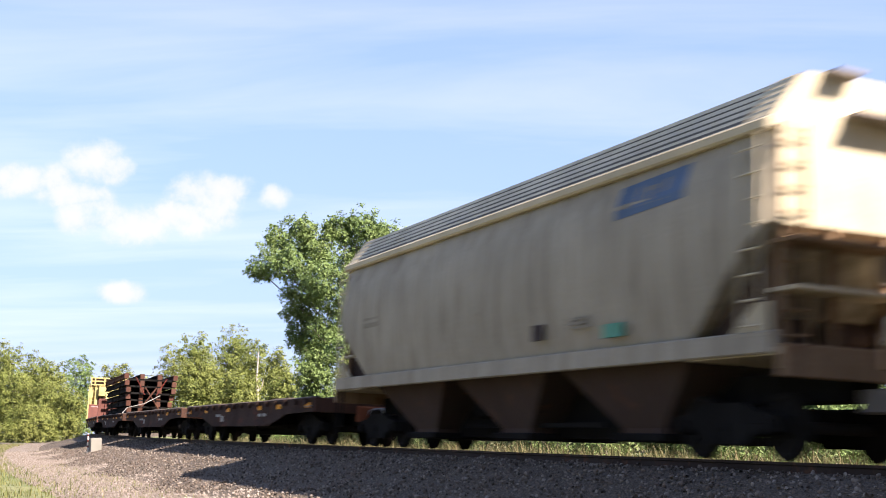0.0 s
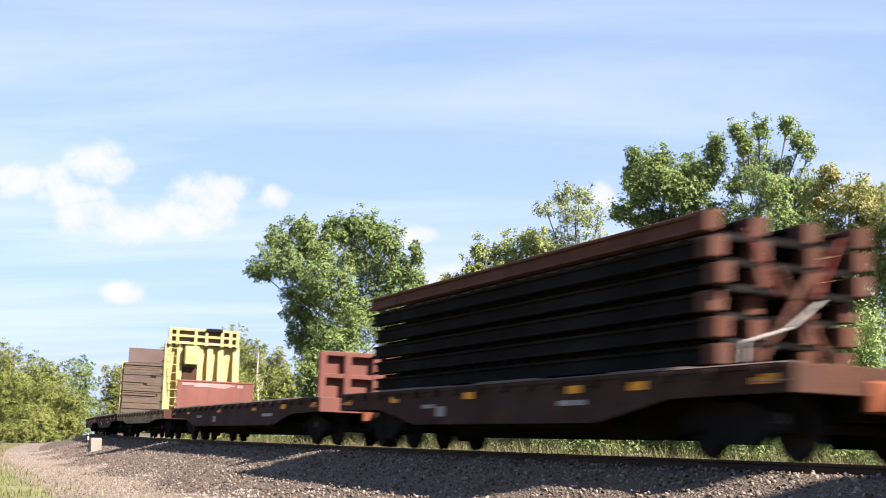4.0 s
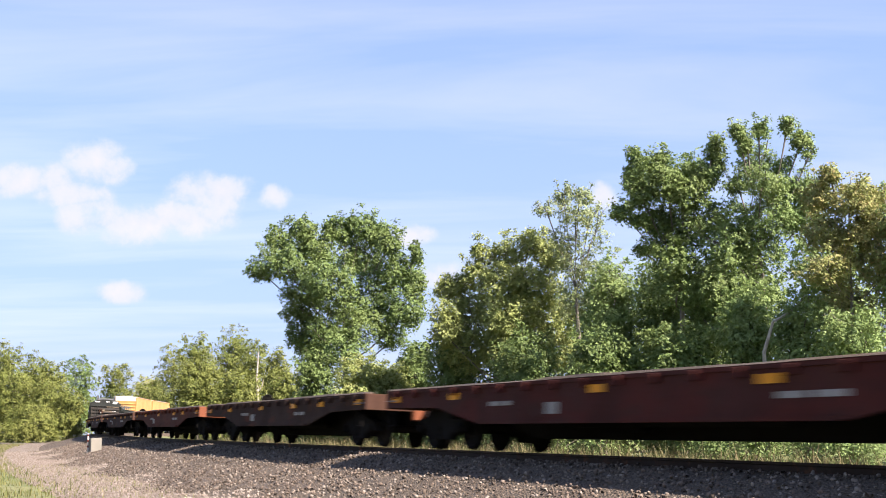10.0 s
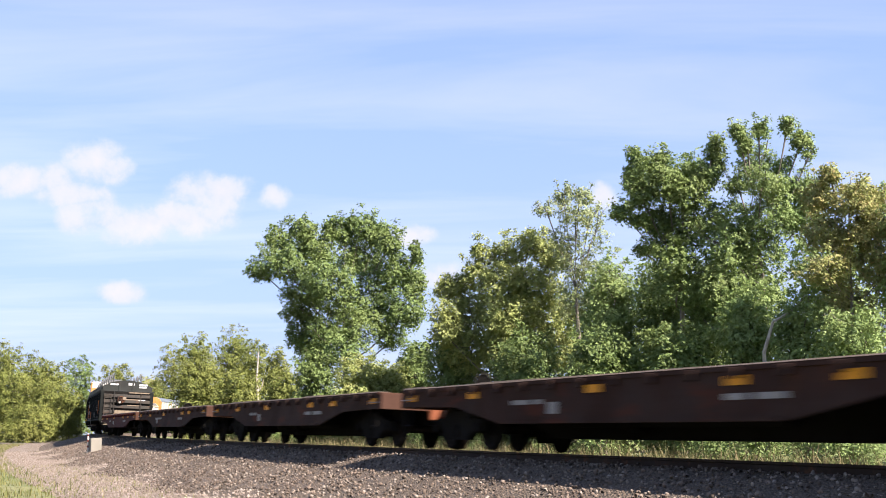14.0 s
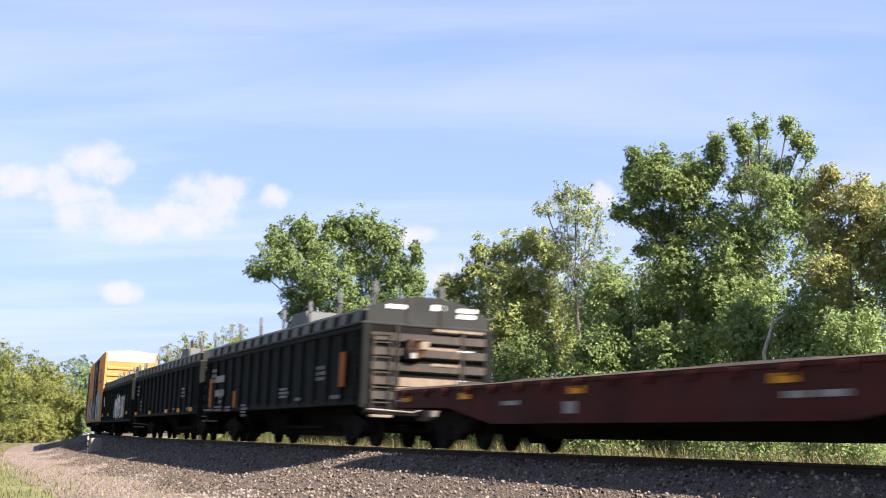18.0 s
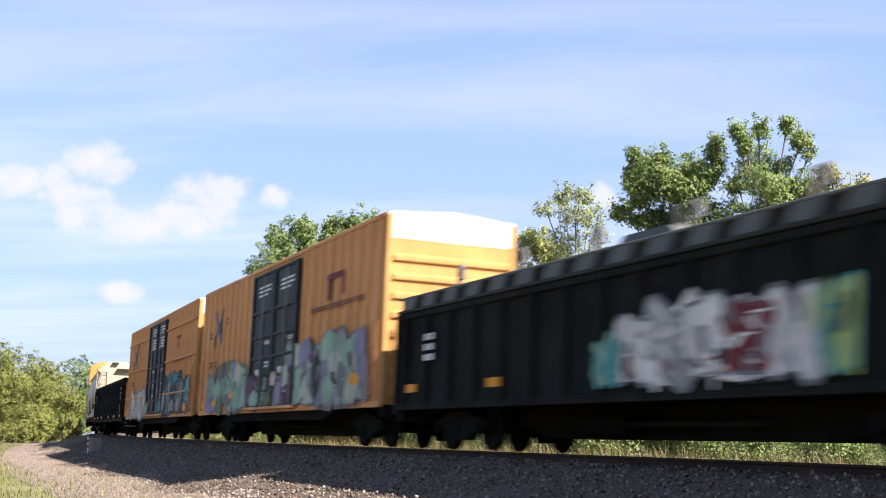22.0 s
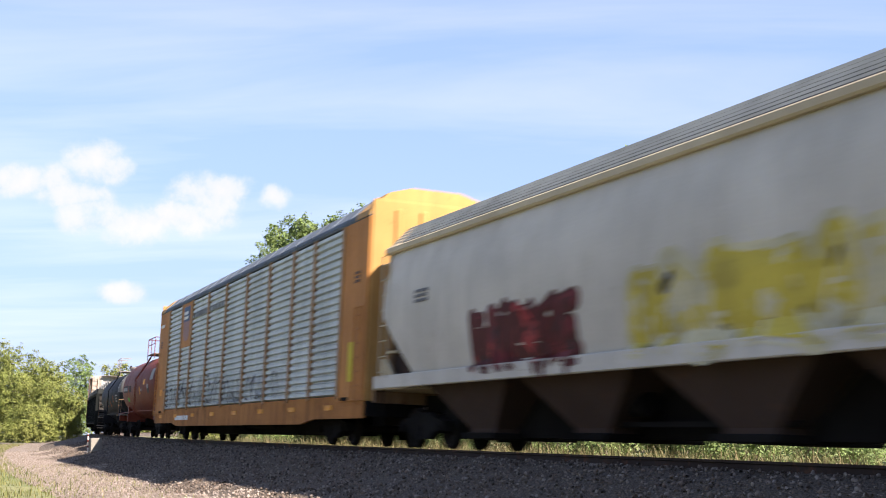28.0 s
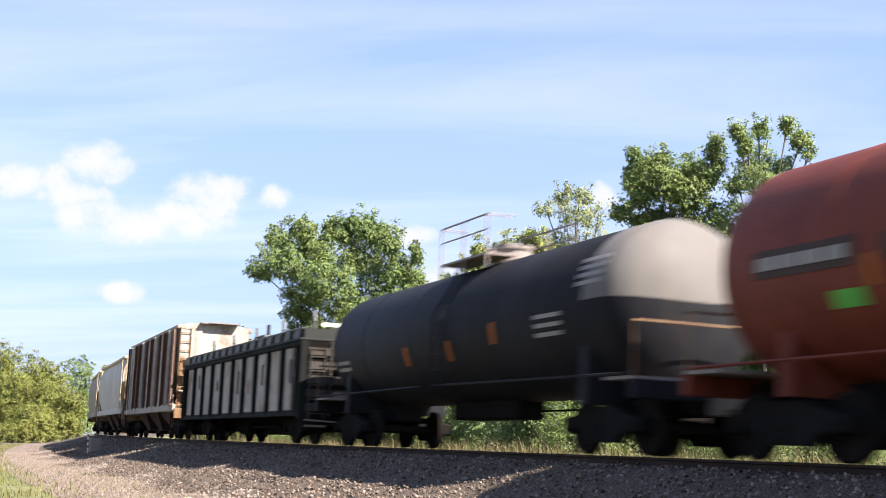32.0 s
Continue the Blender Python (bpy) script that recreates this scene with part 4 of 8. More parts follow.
def blades(name, label, s_rng, off_rng, n, h, w, material, seed, power=1.0, on=None):
    r = np.random.default_rng(seed)
    s = s_rng[1] - (s_rng[1] - s_rng[0]) * r.random(n) ** power
    off = off_rng[0] + (off_rng[1] - off_rng[0]) * r.random(n)
    # tufts: pull blades together and leave gaps
    cs, co = np.round(s / 0.45) * 0.45, np.round(off / 0.45) * 0.45
    jit = np.sin(cs * 12.9 + co * 78.2) * 43758.5
    jit -= np.floor(jit)
    s, off = cs + (s - cs) * (0.5 + 0.8 * jit), co + (off - co) * (0.5 + 0.8 * jit)
    tall = h * (0.35 + 0.9 * r.random(n)) * (0.45 + 0.9 * jit)
    x, y, z = beside_track(s, off, profile(off) - 0.03)
    a = r.random(n) * 2 * np.pi
    bend = 0.25 + 0.5 * r.random(n)
    dx_, dy_ = np.cos(a), np.sin(a)
    ww = w * (0.6 + 0.8 * r.random(n))
    v = np.empty((n, 5, 3))
    v[:, 0] = np.c_[x - dy_ * ww, y + dx_ * ww, z]
    v[:, 1] = np.c_[x + dy_ * ww, y - dx_ * ww, z]
    mx, my = x + dx_ * tall * bend * 0.3, y + dy_ * tall * bend * 0.3
    v[:, 2] = np.c_[mx + dy_ * ww * 0.8, my - dx_ * ww * 0.8, z + tall * 0.6]
    v[:, 3] = np.c_[mx - dy_ * ww * 0.8, my + dx_ * ww * 0.8, z + tall * 0.6]
    v[:, 4] = np.c_[x + dx_ * tall * bend, y + dy_ * tall * bend, z + tall * (1 - 0.25 * bend)]
    i = np.arange(n)[:, None] * 5
    f = np.concatenate([i + [0, 1, 2], i + [0, 2, 3], i + [3, 2, 4]])
    tagged(new(name, big_mesh(name, v.reshape(-1, 3), f, material)), label, "grass", kind="stuff")


def build_plants():
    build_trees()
    blades("weeds", "dry straw and green weeds along the far side of the track", (-70, 14), (-8.5, -3.4), 42000, 0.75, 0.008, M_["straw"], 3, 1.3)
    blades("verge_grass", "short green and yellow grass beside the gravel road", (-110, -12), (7.0, 15), 40000, 0.2, 0.008, M_["grass"], 4, 0.9)
    blades("road_tufts", "small grass tufts growing in the gravel", (-40, -13), (5.2, 7.0), 1500, 0.16, 0.007, M_["grass"], 5)
    # low shrubs behind the weeds
    r = np.random.default_rng(11)
    for k in range(26):
        s, off = 10 - 3.6 * k + r.normal(), -8.5 - 3.5 * r.random()
        x, y, z = (float(c) for c in beside_track(s, off, float(profile(off))))
        h = 1.6 + 1.5 * r.random()
        c = r.normal(size=(480, 3)) * [0.9, 0.9, 0.42 * h] * 0.55 + [0, 0, 0.5 * h]
        c = c[c[:, 2] > 0.05]
        nn = c * [0.5, 0.5, 0.2] + [0.08, -0.05, 0.6] + 0.3 * r.normal(size=c.shape)
        nn /= np.linalg.norm(nn, axis=1)[:, None]
        v, f = sprays(c, nn, np.full(len(c), 0.24), 10, 0.045, 100 + k)
        bush = thing("bush", "low green roadside bush with small leaves", "bush", "bushes along the track", pose(x, y, z))
        sh = Shape()
        for j in range(7):
            e = Vector(c[j * 31].tolist())
            sh.tube([(0, 0, -0.05), e * 0.5 + Vector((0, 0, 0.15)), e], [0.025, 0.016, 0.006], 4)
        part("stems", sh, M_["bark"], bush)
        part("foliage", big_mesh("foliage", v, f, M_["leaf_dark" if k % 3 else "leaf"]), None, bush)
    # the far wood that closes the view
    c = []
    for k in range(420):
        a = r.random()
        x, y = -420 + 900 * a, 330 + 90 * r.random() + 60 * math.sin(a * 9)
        hh = 9 + 5 * r.random()
        q = r.normal(size=(24, 3)) * [2.6, 2.6, hh * 0.3] + [x, y, hh * 0.55]
        c.append(q[q[:, 2] > 0])
    # and an unseen wood added behind the camera, across the road, to cut sky fill
    for k in range(260):
        s, off = -150 + 300 * r.random(), 85 + 30 * r.random()
        x, y, z = (float(q) for q in beside_track(s, off, -1.0))
        hh = 9 + 6 * r.random()
        q = r.normal(size=(24, 3)) * [2.2, 2.2, hh * 0.3] + [x, y, z + hh * 0.55]
        c.append(q[(q[:, 2] > -0.8) & ((q[:, 1] < -12) | (q[:, 0] < -0.62 * q[:, 1] - 14))])
    c = np.concatenate(c)
    nn = r.normal(size=c.shape) * 0.5 + [0, -0.2, 0.6]
    nn /= np.linalg.norm(nn, axis=1)[:, None]
    v, f = sprays(c, nn, np.full(len(c), 1.5), 9, 0.5, 77)
    tagged(new("far_wood", big_mesh("far_wood", v, f, M_["leaf_far"])), "distant green wood, partly added out of view", "woods", kind="stuff")


def build_marker():
    m = pose(*(float(c) for c in beside_track(-48.5, 3.25, float(profile(3.25)))), 0, 0, -62)
    box = thing("marker_box", "pale concrete block with a rust and white post", "marker", m=m)
    part("block", B(-0.33, 0.33, -0.25, 0.25, -0.1, 0.64, c=0.02), M_["concrete"], box)
    post = part("post", Shape().tube([(0.0, -0.32, -0.1), (0.0, -0.32, 0.84)], 0.035, 8), M_["white"], box, "white painted post")
    for k in range(3):
        part("band", Shape().tube([(0.0, -0.32, 0.2 + 0.26 * k), (0.0, -0.32, 0.3 + 0.26 * k)], 0.038, 8), M_["brace_red"], post, "rust red band")


# ---- railway cars: x forward, y left, z up from the rails; the side that shows is y < 0 ----
WHEELSETS = []      # (wheelset, place of the axle along the train)


def wheelset_mesh():
    sh = Shape()
    for y in (0.75, -0.75):
        g = 1 if y > 0 else -1
        sh.lathe([(y - 0.065 * g, 0.0), (y - 0.065 * g, 0.44), (y - 0.04 * g, 0.44), (y - 0.035 * g, 0.42), (y + 0.065 * g, 0.415), (y + 0.065 * g, 0.36), (y + 0.03 * g, 0.33), (y + 0.01 * g, 0.16), (y + 0.08 * g, 0.14), (y + 0.08 * g, 0.0)], 20, "y")
        for a in range(3):
            t = 2.1 * a
            sh.box(0.24 * math.cos(t) - 0.03, 0.24 * math.cos(t) + 0.03, y + 0.03 * g - 0.012, y + 0.03 * g + 0.012, 0.24 * math.sin(t) - 0.03, 0.24 * math.sin(t) + 0.03)
    sh.lathe([(-1.05, 0.08), (1.05, 0.08)], 10, "y")
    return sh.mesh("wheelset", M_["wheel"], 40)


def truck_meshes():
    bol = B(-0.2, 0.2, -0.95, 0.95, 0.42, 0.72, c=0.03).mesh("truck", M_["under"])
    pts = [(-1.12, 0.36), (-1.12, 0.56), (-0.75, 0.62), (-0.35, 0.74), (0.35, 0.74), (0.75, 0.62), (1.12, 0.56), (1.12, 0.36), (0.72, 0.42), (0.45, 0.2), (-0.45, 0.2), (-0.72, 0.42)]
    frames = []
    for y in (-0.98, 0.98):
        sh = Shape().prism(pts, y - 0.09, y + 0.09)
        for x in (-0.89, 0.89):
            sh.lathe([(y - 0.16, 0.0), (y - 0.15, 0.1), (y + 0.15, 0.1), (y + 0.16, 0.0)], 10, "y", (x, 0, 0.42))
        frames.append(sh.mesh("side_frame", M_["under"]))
    spr = Shape()
    for x in (0.0,):
        spr.lathe([(0.24, 0.06), (0.3, 0.075), (0.36, 0.06), (0.42, 0.075), (0.48, 0.06)], 8, "z", (x, -1.06, 0))
    return bol, frames, spr.mesh("coil_spring", M_["under"])


MESH = {}


def trucks(car, dist, u_mid):
    if not MESH:
        MESH["wheelset"] = wheelset_mesh()
        MESH["bol"], MESH["frames"], MESH["springs"] = truck_meshes()
        sh = B(-0.1, 0.55, -0.13, 0.13, 0.62, 0.92, c=0.02).box(0.5, 0.82, -0.16, 0.16, 0.66, 0.95, c=0.05)
        MESH["coupler"] = sh.mesh("coupler", M_["coupler_steel"])
    for x in (dist / 2, -dist / 2):
        t = part("truck", MESH["bol"], None, car, "sooty cast steel truck toned dark for shade", at=(x, 0, 0))
        for me in MESH["frames"]:
            part("side_frame", me, None, t)
        part("coil_spring", MESH["springs"], None, t)
        for a in (0.89, -0.89):
            w = part("wheelset", MESH["wheelset"], None, t, at=(a, 0, 0.44))
            WHEELSETS.append((w, u_mid + x + a, a))


def couplers(car, half):
    part("coupler", MESH["coupler"], None, car, at=(half - 0.1, 0, 0))
    ob = part("coupler", MESH["coupler"], None, car)
    ob.matrix_basis = pose(-half + 0.1, 0, 0, 0, 0, 180)


def bars(car, name, x0, z0, w, h, rows, cols, material, y=-1.6, label="", gap=0.35, parent=None):
    """Unreadable lettering: short bars in rows, a hair proud of the side."""
    r = random.Random(int(x0 * 100 + z0 * 1000))
    root = None
    rh = h / rows
    for i in range(rows):
        z = z0 + h - (i + 1) * rh
        x = x0
        cw = w / cols
        for j in range(cols):
            e = cw * (1 - gap * r.random())
            bar = B(x, x + e, y - 0.004, y + 0.004, z, z + rh * 0.62)
            if root is None:
                root = part(name, bar, material, parent or car, label)
            else:
                part("bar" if parent is None else name, bar, material, parent or root)
            x += cw
    return root


def reflectors(car, xs, z, y, w=0.45, h=0.11):
    me = B(-w / 2, w / 2, -0.008, 0.008, -h / 2, h / 2).mesh("reflector", M_["reflector"])
    for x in xs:
        part("reflector", me, None, car, "yellow reflective strip", at=(x, y - 0.006, z))


def ladder(car, x, y, z0, z1, w, rungs, material, along="x", parent=None):
    a, b = ((x - w / 2, y, 0), (x + w / 2, y, 0)) if along == "x" else ((x, y - w / 2, 0), (x, y + w / 2, 0))
    # a bent bar: up one side, over the top, down the other
    sh = Shape().tube([(a[0], a[1], z0), (a[0], a[1], z1), (b[0], b[1], z1), (b[0], b[1], z0)], 0.02, 5)
    root = part("ladder", sh, material, parent or car)
    rung = Shape().tube([a, b], 0.016, 5).mesh("rung", material)
    for k in range(rungs):
        part("rung", rung, None, root, at=(0, 0, z0 + (z1 - z0) * (k + 0.4) / rungs))
    return root


def sprayed(cols, yf, off):
    """A painted film that follows the side: cols are columns of (x, z) points."""
    n = len(cols[0])
    faces = [(k * n + i, k * n + i + 1, (k + 1) * n + i + 1, (k + 1) * n + i) for k in range(len(cols) - 1) for i in range(n - 1)]
    return Shape().add([(x, yf(z) - off, z) for col in cols for x, z in col], faces)


def stroke(p, q, w0, w1):
    """Columns of a fat round-ended brush stroke from p to q."""
    d = (q[0] - p[0], q[1] - p[1])
    ln = math.hypot(*d) or 1e-6
    ux, uz = d[0] / ln, d[1] / ln
    cols = []
    for t, f in ((-0.5, 0.25), (-0.4, 0.65), (-0.2, 0.92), (0, 1), (0.33, 1), (0.66, 1), (1, 1), (1.2, 0.92), (1.4, 0.65), (1.5, 0.25)):
        tt = min(max(t, 0), 1)
        w = (w0 + (w1 - w0) * tt) * f / 2
        ext = (t - tt) * (w0 if t < 0 else w1)
        cx, cz = p[0] + d[0] * tt + ux * ext, p[1] + d[1] * tt + uz * ext
        cols.append([(cx - uz * w * k, cz + ux * w * k) for k in (-1, 0, 1)])
    return cols


def graffiti(car, x0, x1, z0, z1, base, fills, edge, seed, y=-1.6, letters=8, label="", fat=0.32):
    """Sprayed letters: a ragged cloud of base colour, fat outlined letters, highlights; each coat a little proud."""
    r = random.Random(seed)
    yf = y if callable(y) else (lambda z: y)
    w, h = x1 - x0, z1 - z0
    cols = []
    ph = [r.random() * 6.28 for _ in range(4)]
    for k in range(41):
        t = k / 40
        fade = min(1, 6 * t, 6 * (1 - t)) ** 0.5
        top = z0 + h * (0.25 + 0.75 * fade * (0.78 + 0.14 * math.sin(9 * t + ph[0]) + 0.12 * math.sin(23 * t + ph[1]) + 0.06 * math.sin(51 * t + ph[2])))
        bot = z0 + h * 0.04 * (1 + math.sin(17 * t + ph[3]))
        cols.append([(x0 + w * t, bot + (top - bot) * j / 6) for j in range(7)])
    if base is None:
        cols = [[(x, z0 + 0.02 + (z - z0) * 0.06) for x, z in col] for col in cols]
    root = part("graffiti", sprayed(cols, yf, 0.003), base or edge, car, label)
    step = w / letters
    glyphs = [[(0, 0, 0, 1), (0, 1, 1, 0.8), (1, 0.8, 0.2, 0.5), (0.2, 0.5, 1, 0)], [(0.5, 0, 0, 1), (0.5, 0, 1, 1)], [(1, 0.9, 0.1, 0.9), (0.1, 0.9, 0, 0.1), (0, 0.1, 1, 0.1), (0.2, 0.5, 0.8, 0.5)],
              [(0, 1, 0.9, 0.6), (0.9, 0.6, 0.1, 0.4), (0.1, 0.4, 1, 0)], [(0, 0, 0.5, 1), (0.5, 1, 1, 0), (0.2, 0.35, 0.8, 0.4)], [(0, 0, 0.1, 1), (0.1, 1, 0.9, 0), (0.9, 0, 1, 1)], [(0.1, 0.1, 0, 0.8), (0, 0.8, 0.9, 1), (0.9, 1, 1, 0.2), (1, 0.2, 0.1, 0.1)]]
    for i in range(letters):
        g = glyphs[(seed + i * 3 + int(r.random() * 3)) % len(glyphs)]
        cx, sw = x0 + step * (i + 0.14), step * 0.72
        lo, hi = z0 + h * (0.1 + 0.06 * r.random()), z0 + h * (0.7 + 0.22 * r.random())
        tw = min(step, h) * (fat + 0.1 * r.random())
        out, fil, shine = Shape(), Shape(), Shape()
        tilt = 0.25 * (r.random() - 0.5)
        for j, (a, b, c, d) in enumerate(g):
            jit = lambda: (r.random() - 0.5) * 0.12
            p = (cx + sw * (a + jit() + tilt * b), lo + (hi - lo) * min(1, max(0, b + jit())))
            q = (cx + sw * (c + jit() + tilt * d), lo + (hi - lo) * min(1, max(0, d + jit())))
            t0, t1 = tw * (0.75 + 0.5 * r.random()), tw * (0.75 + 0.5 * r.random())
            o = 0.0004 * j + 0.0017 * (i % 2)
            for sh, k, off in ((out, 1.4, 0.006), (fil, 1.0, 0.0105)):
                m = sprayed(stroke(p, q, t0 * k, t1 * k), yf, off + o)
                sh.add(m.v, m.f)
            if r.random() < 0.6:
                m = sprayed(stroke((p[0] + tw * 0.15, p[1] + tw * 0.15), ((p[0] * 0.4 + q[0] * 0.6) + tw * 0.1, p[1] * 0.4 + q[1] * 0.6 + tw * 0.1), tw * 0.16, tw * 0.1), yf, 0.0145 + o)
                shine.add(m.v, m.f)
        part("letter_outline", out, edge, root)
        part("letter", fil, fills[i % len(fills)], root)
        if shine.v:
            part("highlight", shine, fills[(i + 1) % len(fills)], root)
    # later tags and drips over the letters
    for j in range(int(w * 5) if base else 0):
        px, pz, rr = x0 + w * (0.04 + 0.9 * r.random()), z0 + h * (0.1 + 0.7 * r.random()), 0.06 + 0.16 * r.random() ** 2
        q = (px + 0.5 * (r.random() - 0.5), min(z0 + h * 0.95, max(z0 + 0.05, pz + 0.7 * (r.random() - 0.5))))
        part("overspray", sprayed(stroke((px, pz), q, rr, rr * (0.4 + 0.6 * r.random())), yf, 0.0215 + 0.0003 * (j % 11)), (list(fills) + [edge, base, GRAF["ink"]])[int(r.random() * (len(fills) + 3))], root)
    for j in range(int(w * (6 if base else 1.5))):
        px, pz, rr = x0 + w * r.random(), z0 + h * (0.1 + 0.85 * r.random()), 0.03 + 0.24 * r.random() ** 2
        part("splash", sprayed(stroke((px, pz), (px + 0.3 * (r.random() - 0.5), pz - 0.3 * r.random()), rr, rr * 0.6), yf, 0.017 + 0.0003 * (j % 9)), fills[j % len(fills)] if j % 3 else edge, root)


def coat(car, name, rows, y, label=""):
    """Patches of spray paint laid over one another: (middle x, middle z, half width, half height, lean, material)."""
    yf = y if callable(y) else (lambda z: y)
    root = None
    for k, (cx, cz, rx, rz, lean, m) in enumerate(rows):
        cols = []
        for i in range(15):
            t = -1 + 2 * i / 14
            e = rz * max(0.04, 1 - abs(t) ** 2.6) ** 0.5
            wob = 0.12 * rz * math.sin(5.0 * t + 2.1 * k)
            cols.append([(cx + rx * t + lean * e * (j / 2 - 1), cz + e * (j / 2 - 1) + wob) for j in range(5)])
        sh = sprayed(cols, yf, 0.0165 + 0.0004 * k)
        if root is None:
            root = part(name, sh, m, car, label)
        else:
            part("patch", sh, m, root)
    return root


def scrawl(car, x0, x1, z0, z1, material, seed, y, letters, label=""):
    """Thin hurried lettering: each letter a few narrow strokes."""
    r = random.Random(seed)
    step = (x1 - x0) / letters
    root = None
    for i in range(letters):
        sh = Shape()
        p = (x0 + step * (i + 0.1), z0 + (z1 - z0) * r.random())
        for j in range(r.choice((3, 4, 5))):
            q = (x0 + step * (i + 0.05 + 0.95 * r.random()), z0 + (z1 - z0) * (r.random() if j % 2 else round(r.random())))
            t = 0.035 + 0.06 * r.random()
            m = sprayed(stroke(p, q, t, t * 0.7), lambda z: y, 0.003 + 0.0006 * j + 0.002 * (i % 2))
            sh.add(m.v, m.f)
            p = q
        if root is None:
            root = part("graffiti", sh, material, car, label)
        else:
            part("letter", sh, material, root)


def hopper_side(sill, eave, b=0.16):
    """Where the bulging side of a covered hopper lies at each height."""
    zs = [sill - 0.22, sill + 0.05, sill + 0.06, sill + 0.35, sill + 0.9, sill + 1.5, sill + 2.1, eave - 0.25, eave]
    ys = [1.56, 1.56, 1.43, 1.50, 1.42 + b, 1.44 + b, 1.42 + b * 0.9, 1.45, 1.38]
    return lambda z: -float(np.interp(z, zs, ys))


def brake_wheel(car, x, y, z, material):
    sh = Shape()
    sh.lathe([(x - 0.02, 0.2), (x + 0.0, 0.23), (x + 0.02, 0.2), (x, 0.18), (x - 0.02, 0.2)], 16, "x", (0, y, z))
    for a in (0, 1.05, 2.1):
        c, s = 0.19 * math.cos(a), 0.19 * math.sin(a)
        sh.tube([(x, y - c, z - s), (x, y + c, z + s)], 0.014, 4)
    part("brake_wheel", sh, material, car, "round hand brake wheel")


def car_base(name, label, category, u0, u1, dist, group=""):
    """u0, u1: rear and front end along the train."""
    car = thing(name, label, category, group)
    car["u"] = (u0 + u1) / 2
    CARS.append((car, (u0 + u1) / 2, dist / 2))
    trucks(car, dist, (u0 + u1) / 2)
    couplers(car, (u1 - u0) / 2)
    return car, (u1 - u0) / 2


CARS = []


def underframe(car, h, z=0.85):
    d = min(0.27, z - 0.4)
    pts = [(-h + 0.2, z + 0.1), (h - 0.2, z + 0.1), (h - 0.2, z - 0.28), (h - 3.5, z - 0.28), (h - 4.2, d), (-h + 4.2, d), (-h + 3.5, z - 0.28), (-h + 0.2, z - 0.28)]
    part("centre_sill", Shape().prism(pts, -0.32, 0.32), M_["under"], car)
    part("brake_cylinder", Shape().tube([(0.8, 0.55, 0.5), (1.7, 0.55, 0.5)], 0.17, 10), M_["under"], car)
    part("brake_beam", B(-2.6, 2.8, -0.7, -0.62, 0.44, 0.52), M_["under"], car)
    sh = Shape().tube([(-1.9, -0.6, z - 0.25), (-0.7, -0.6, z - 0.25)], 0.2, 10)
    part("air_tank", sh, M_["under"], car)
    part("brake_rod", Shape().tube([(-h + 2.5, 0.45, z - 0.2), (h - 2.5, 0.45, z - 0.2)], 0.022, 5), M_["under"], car)


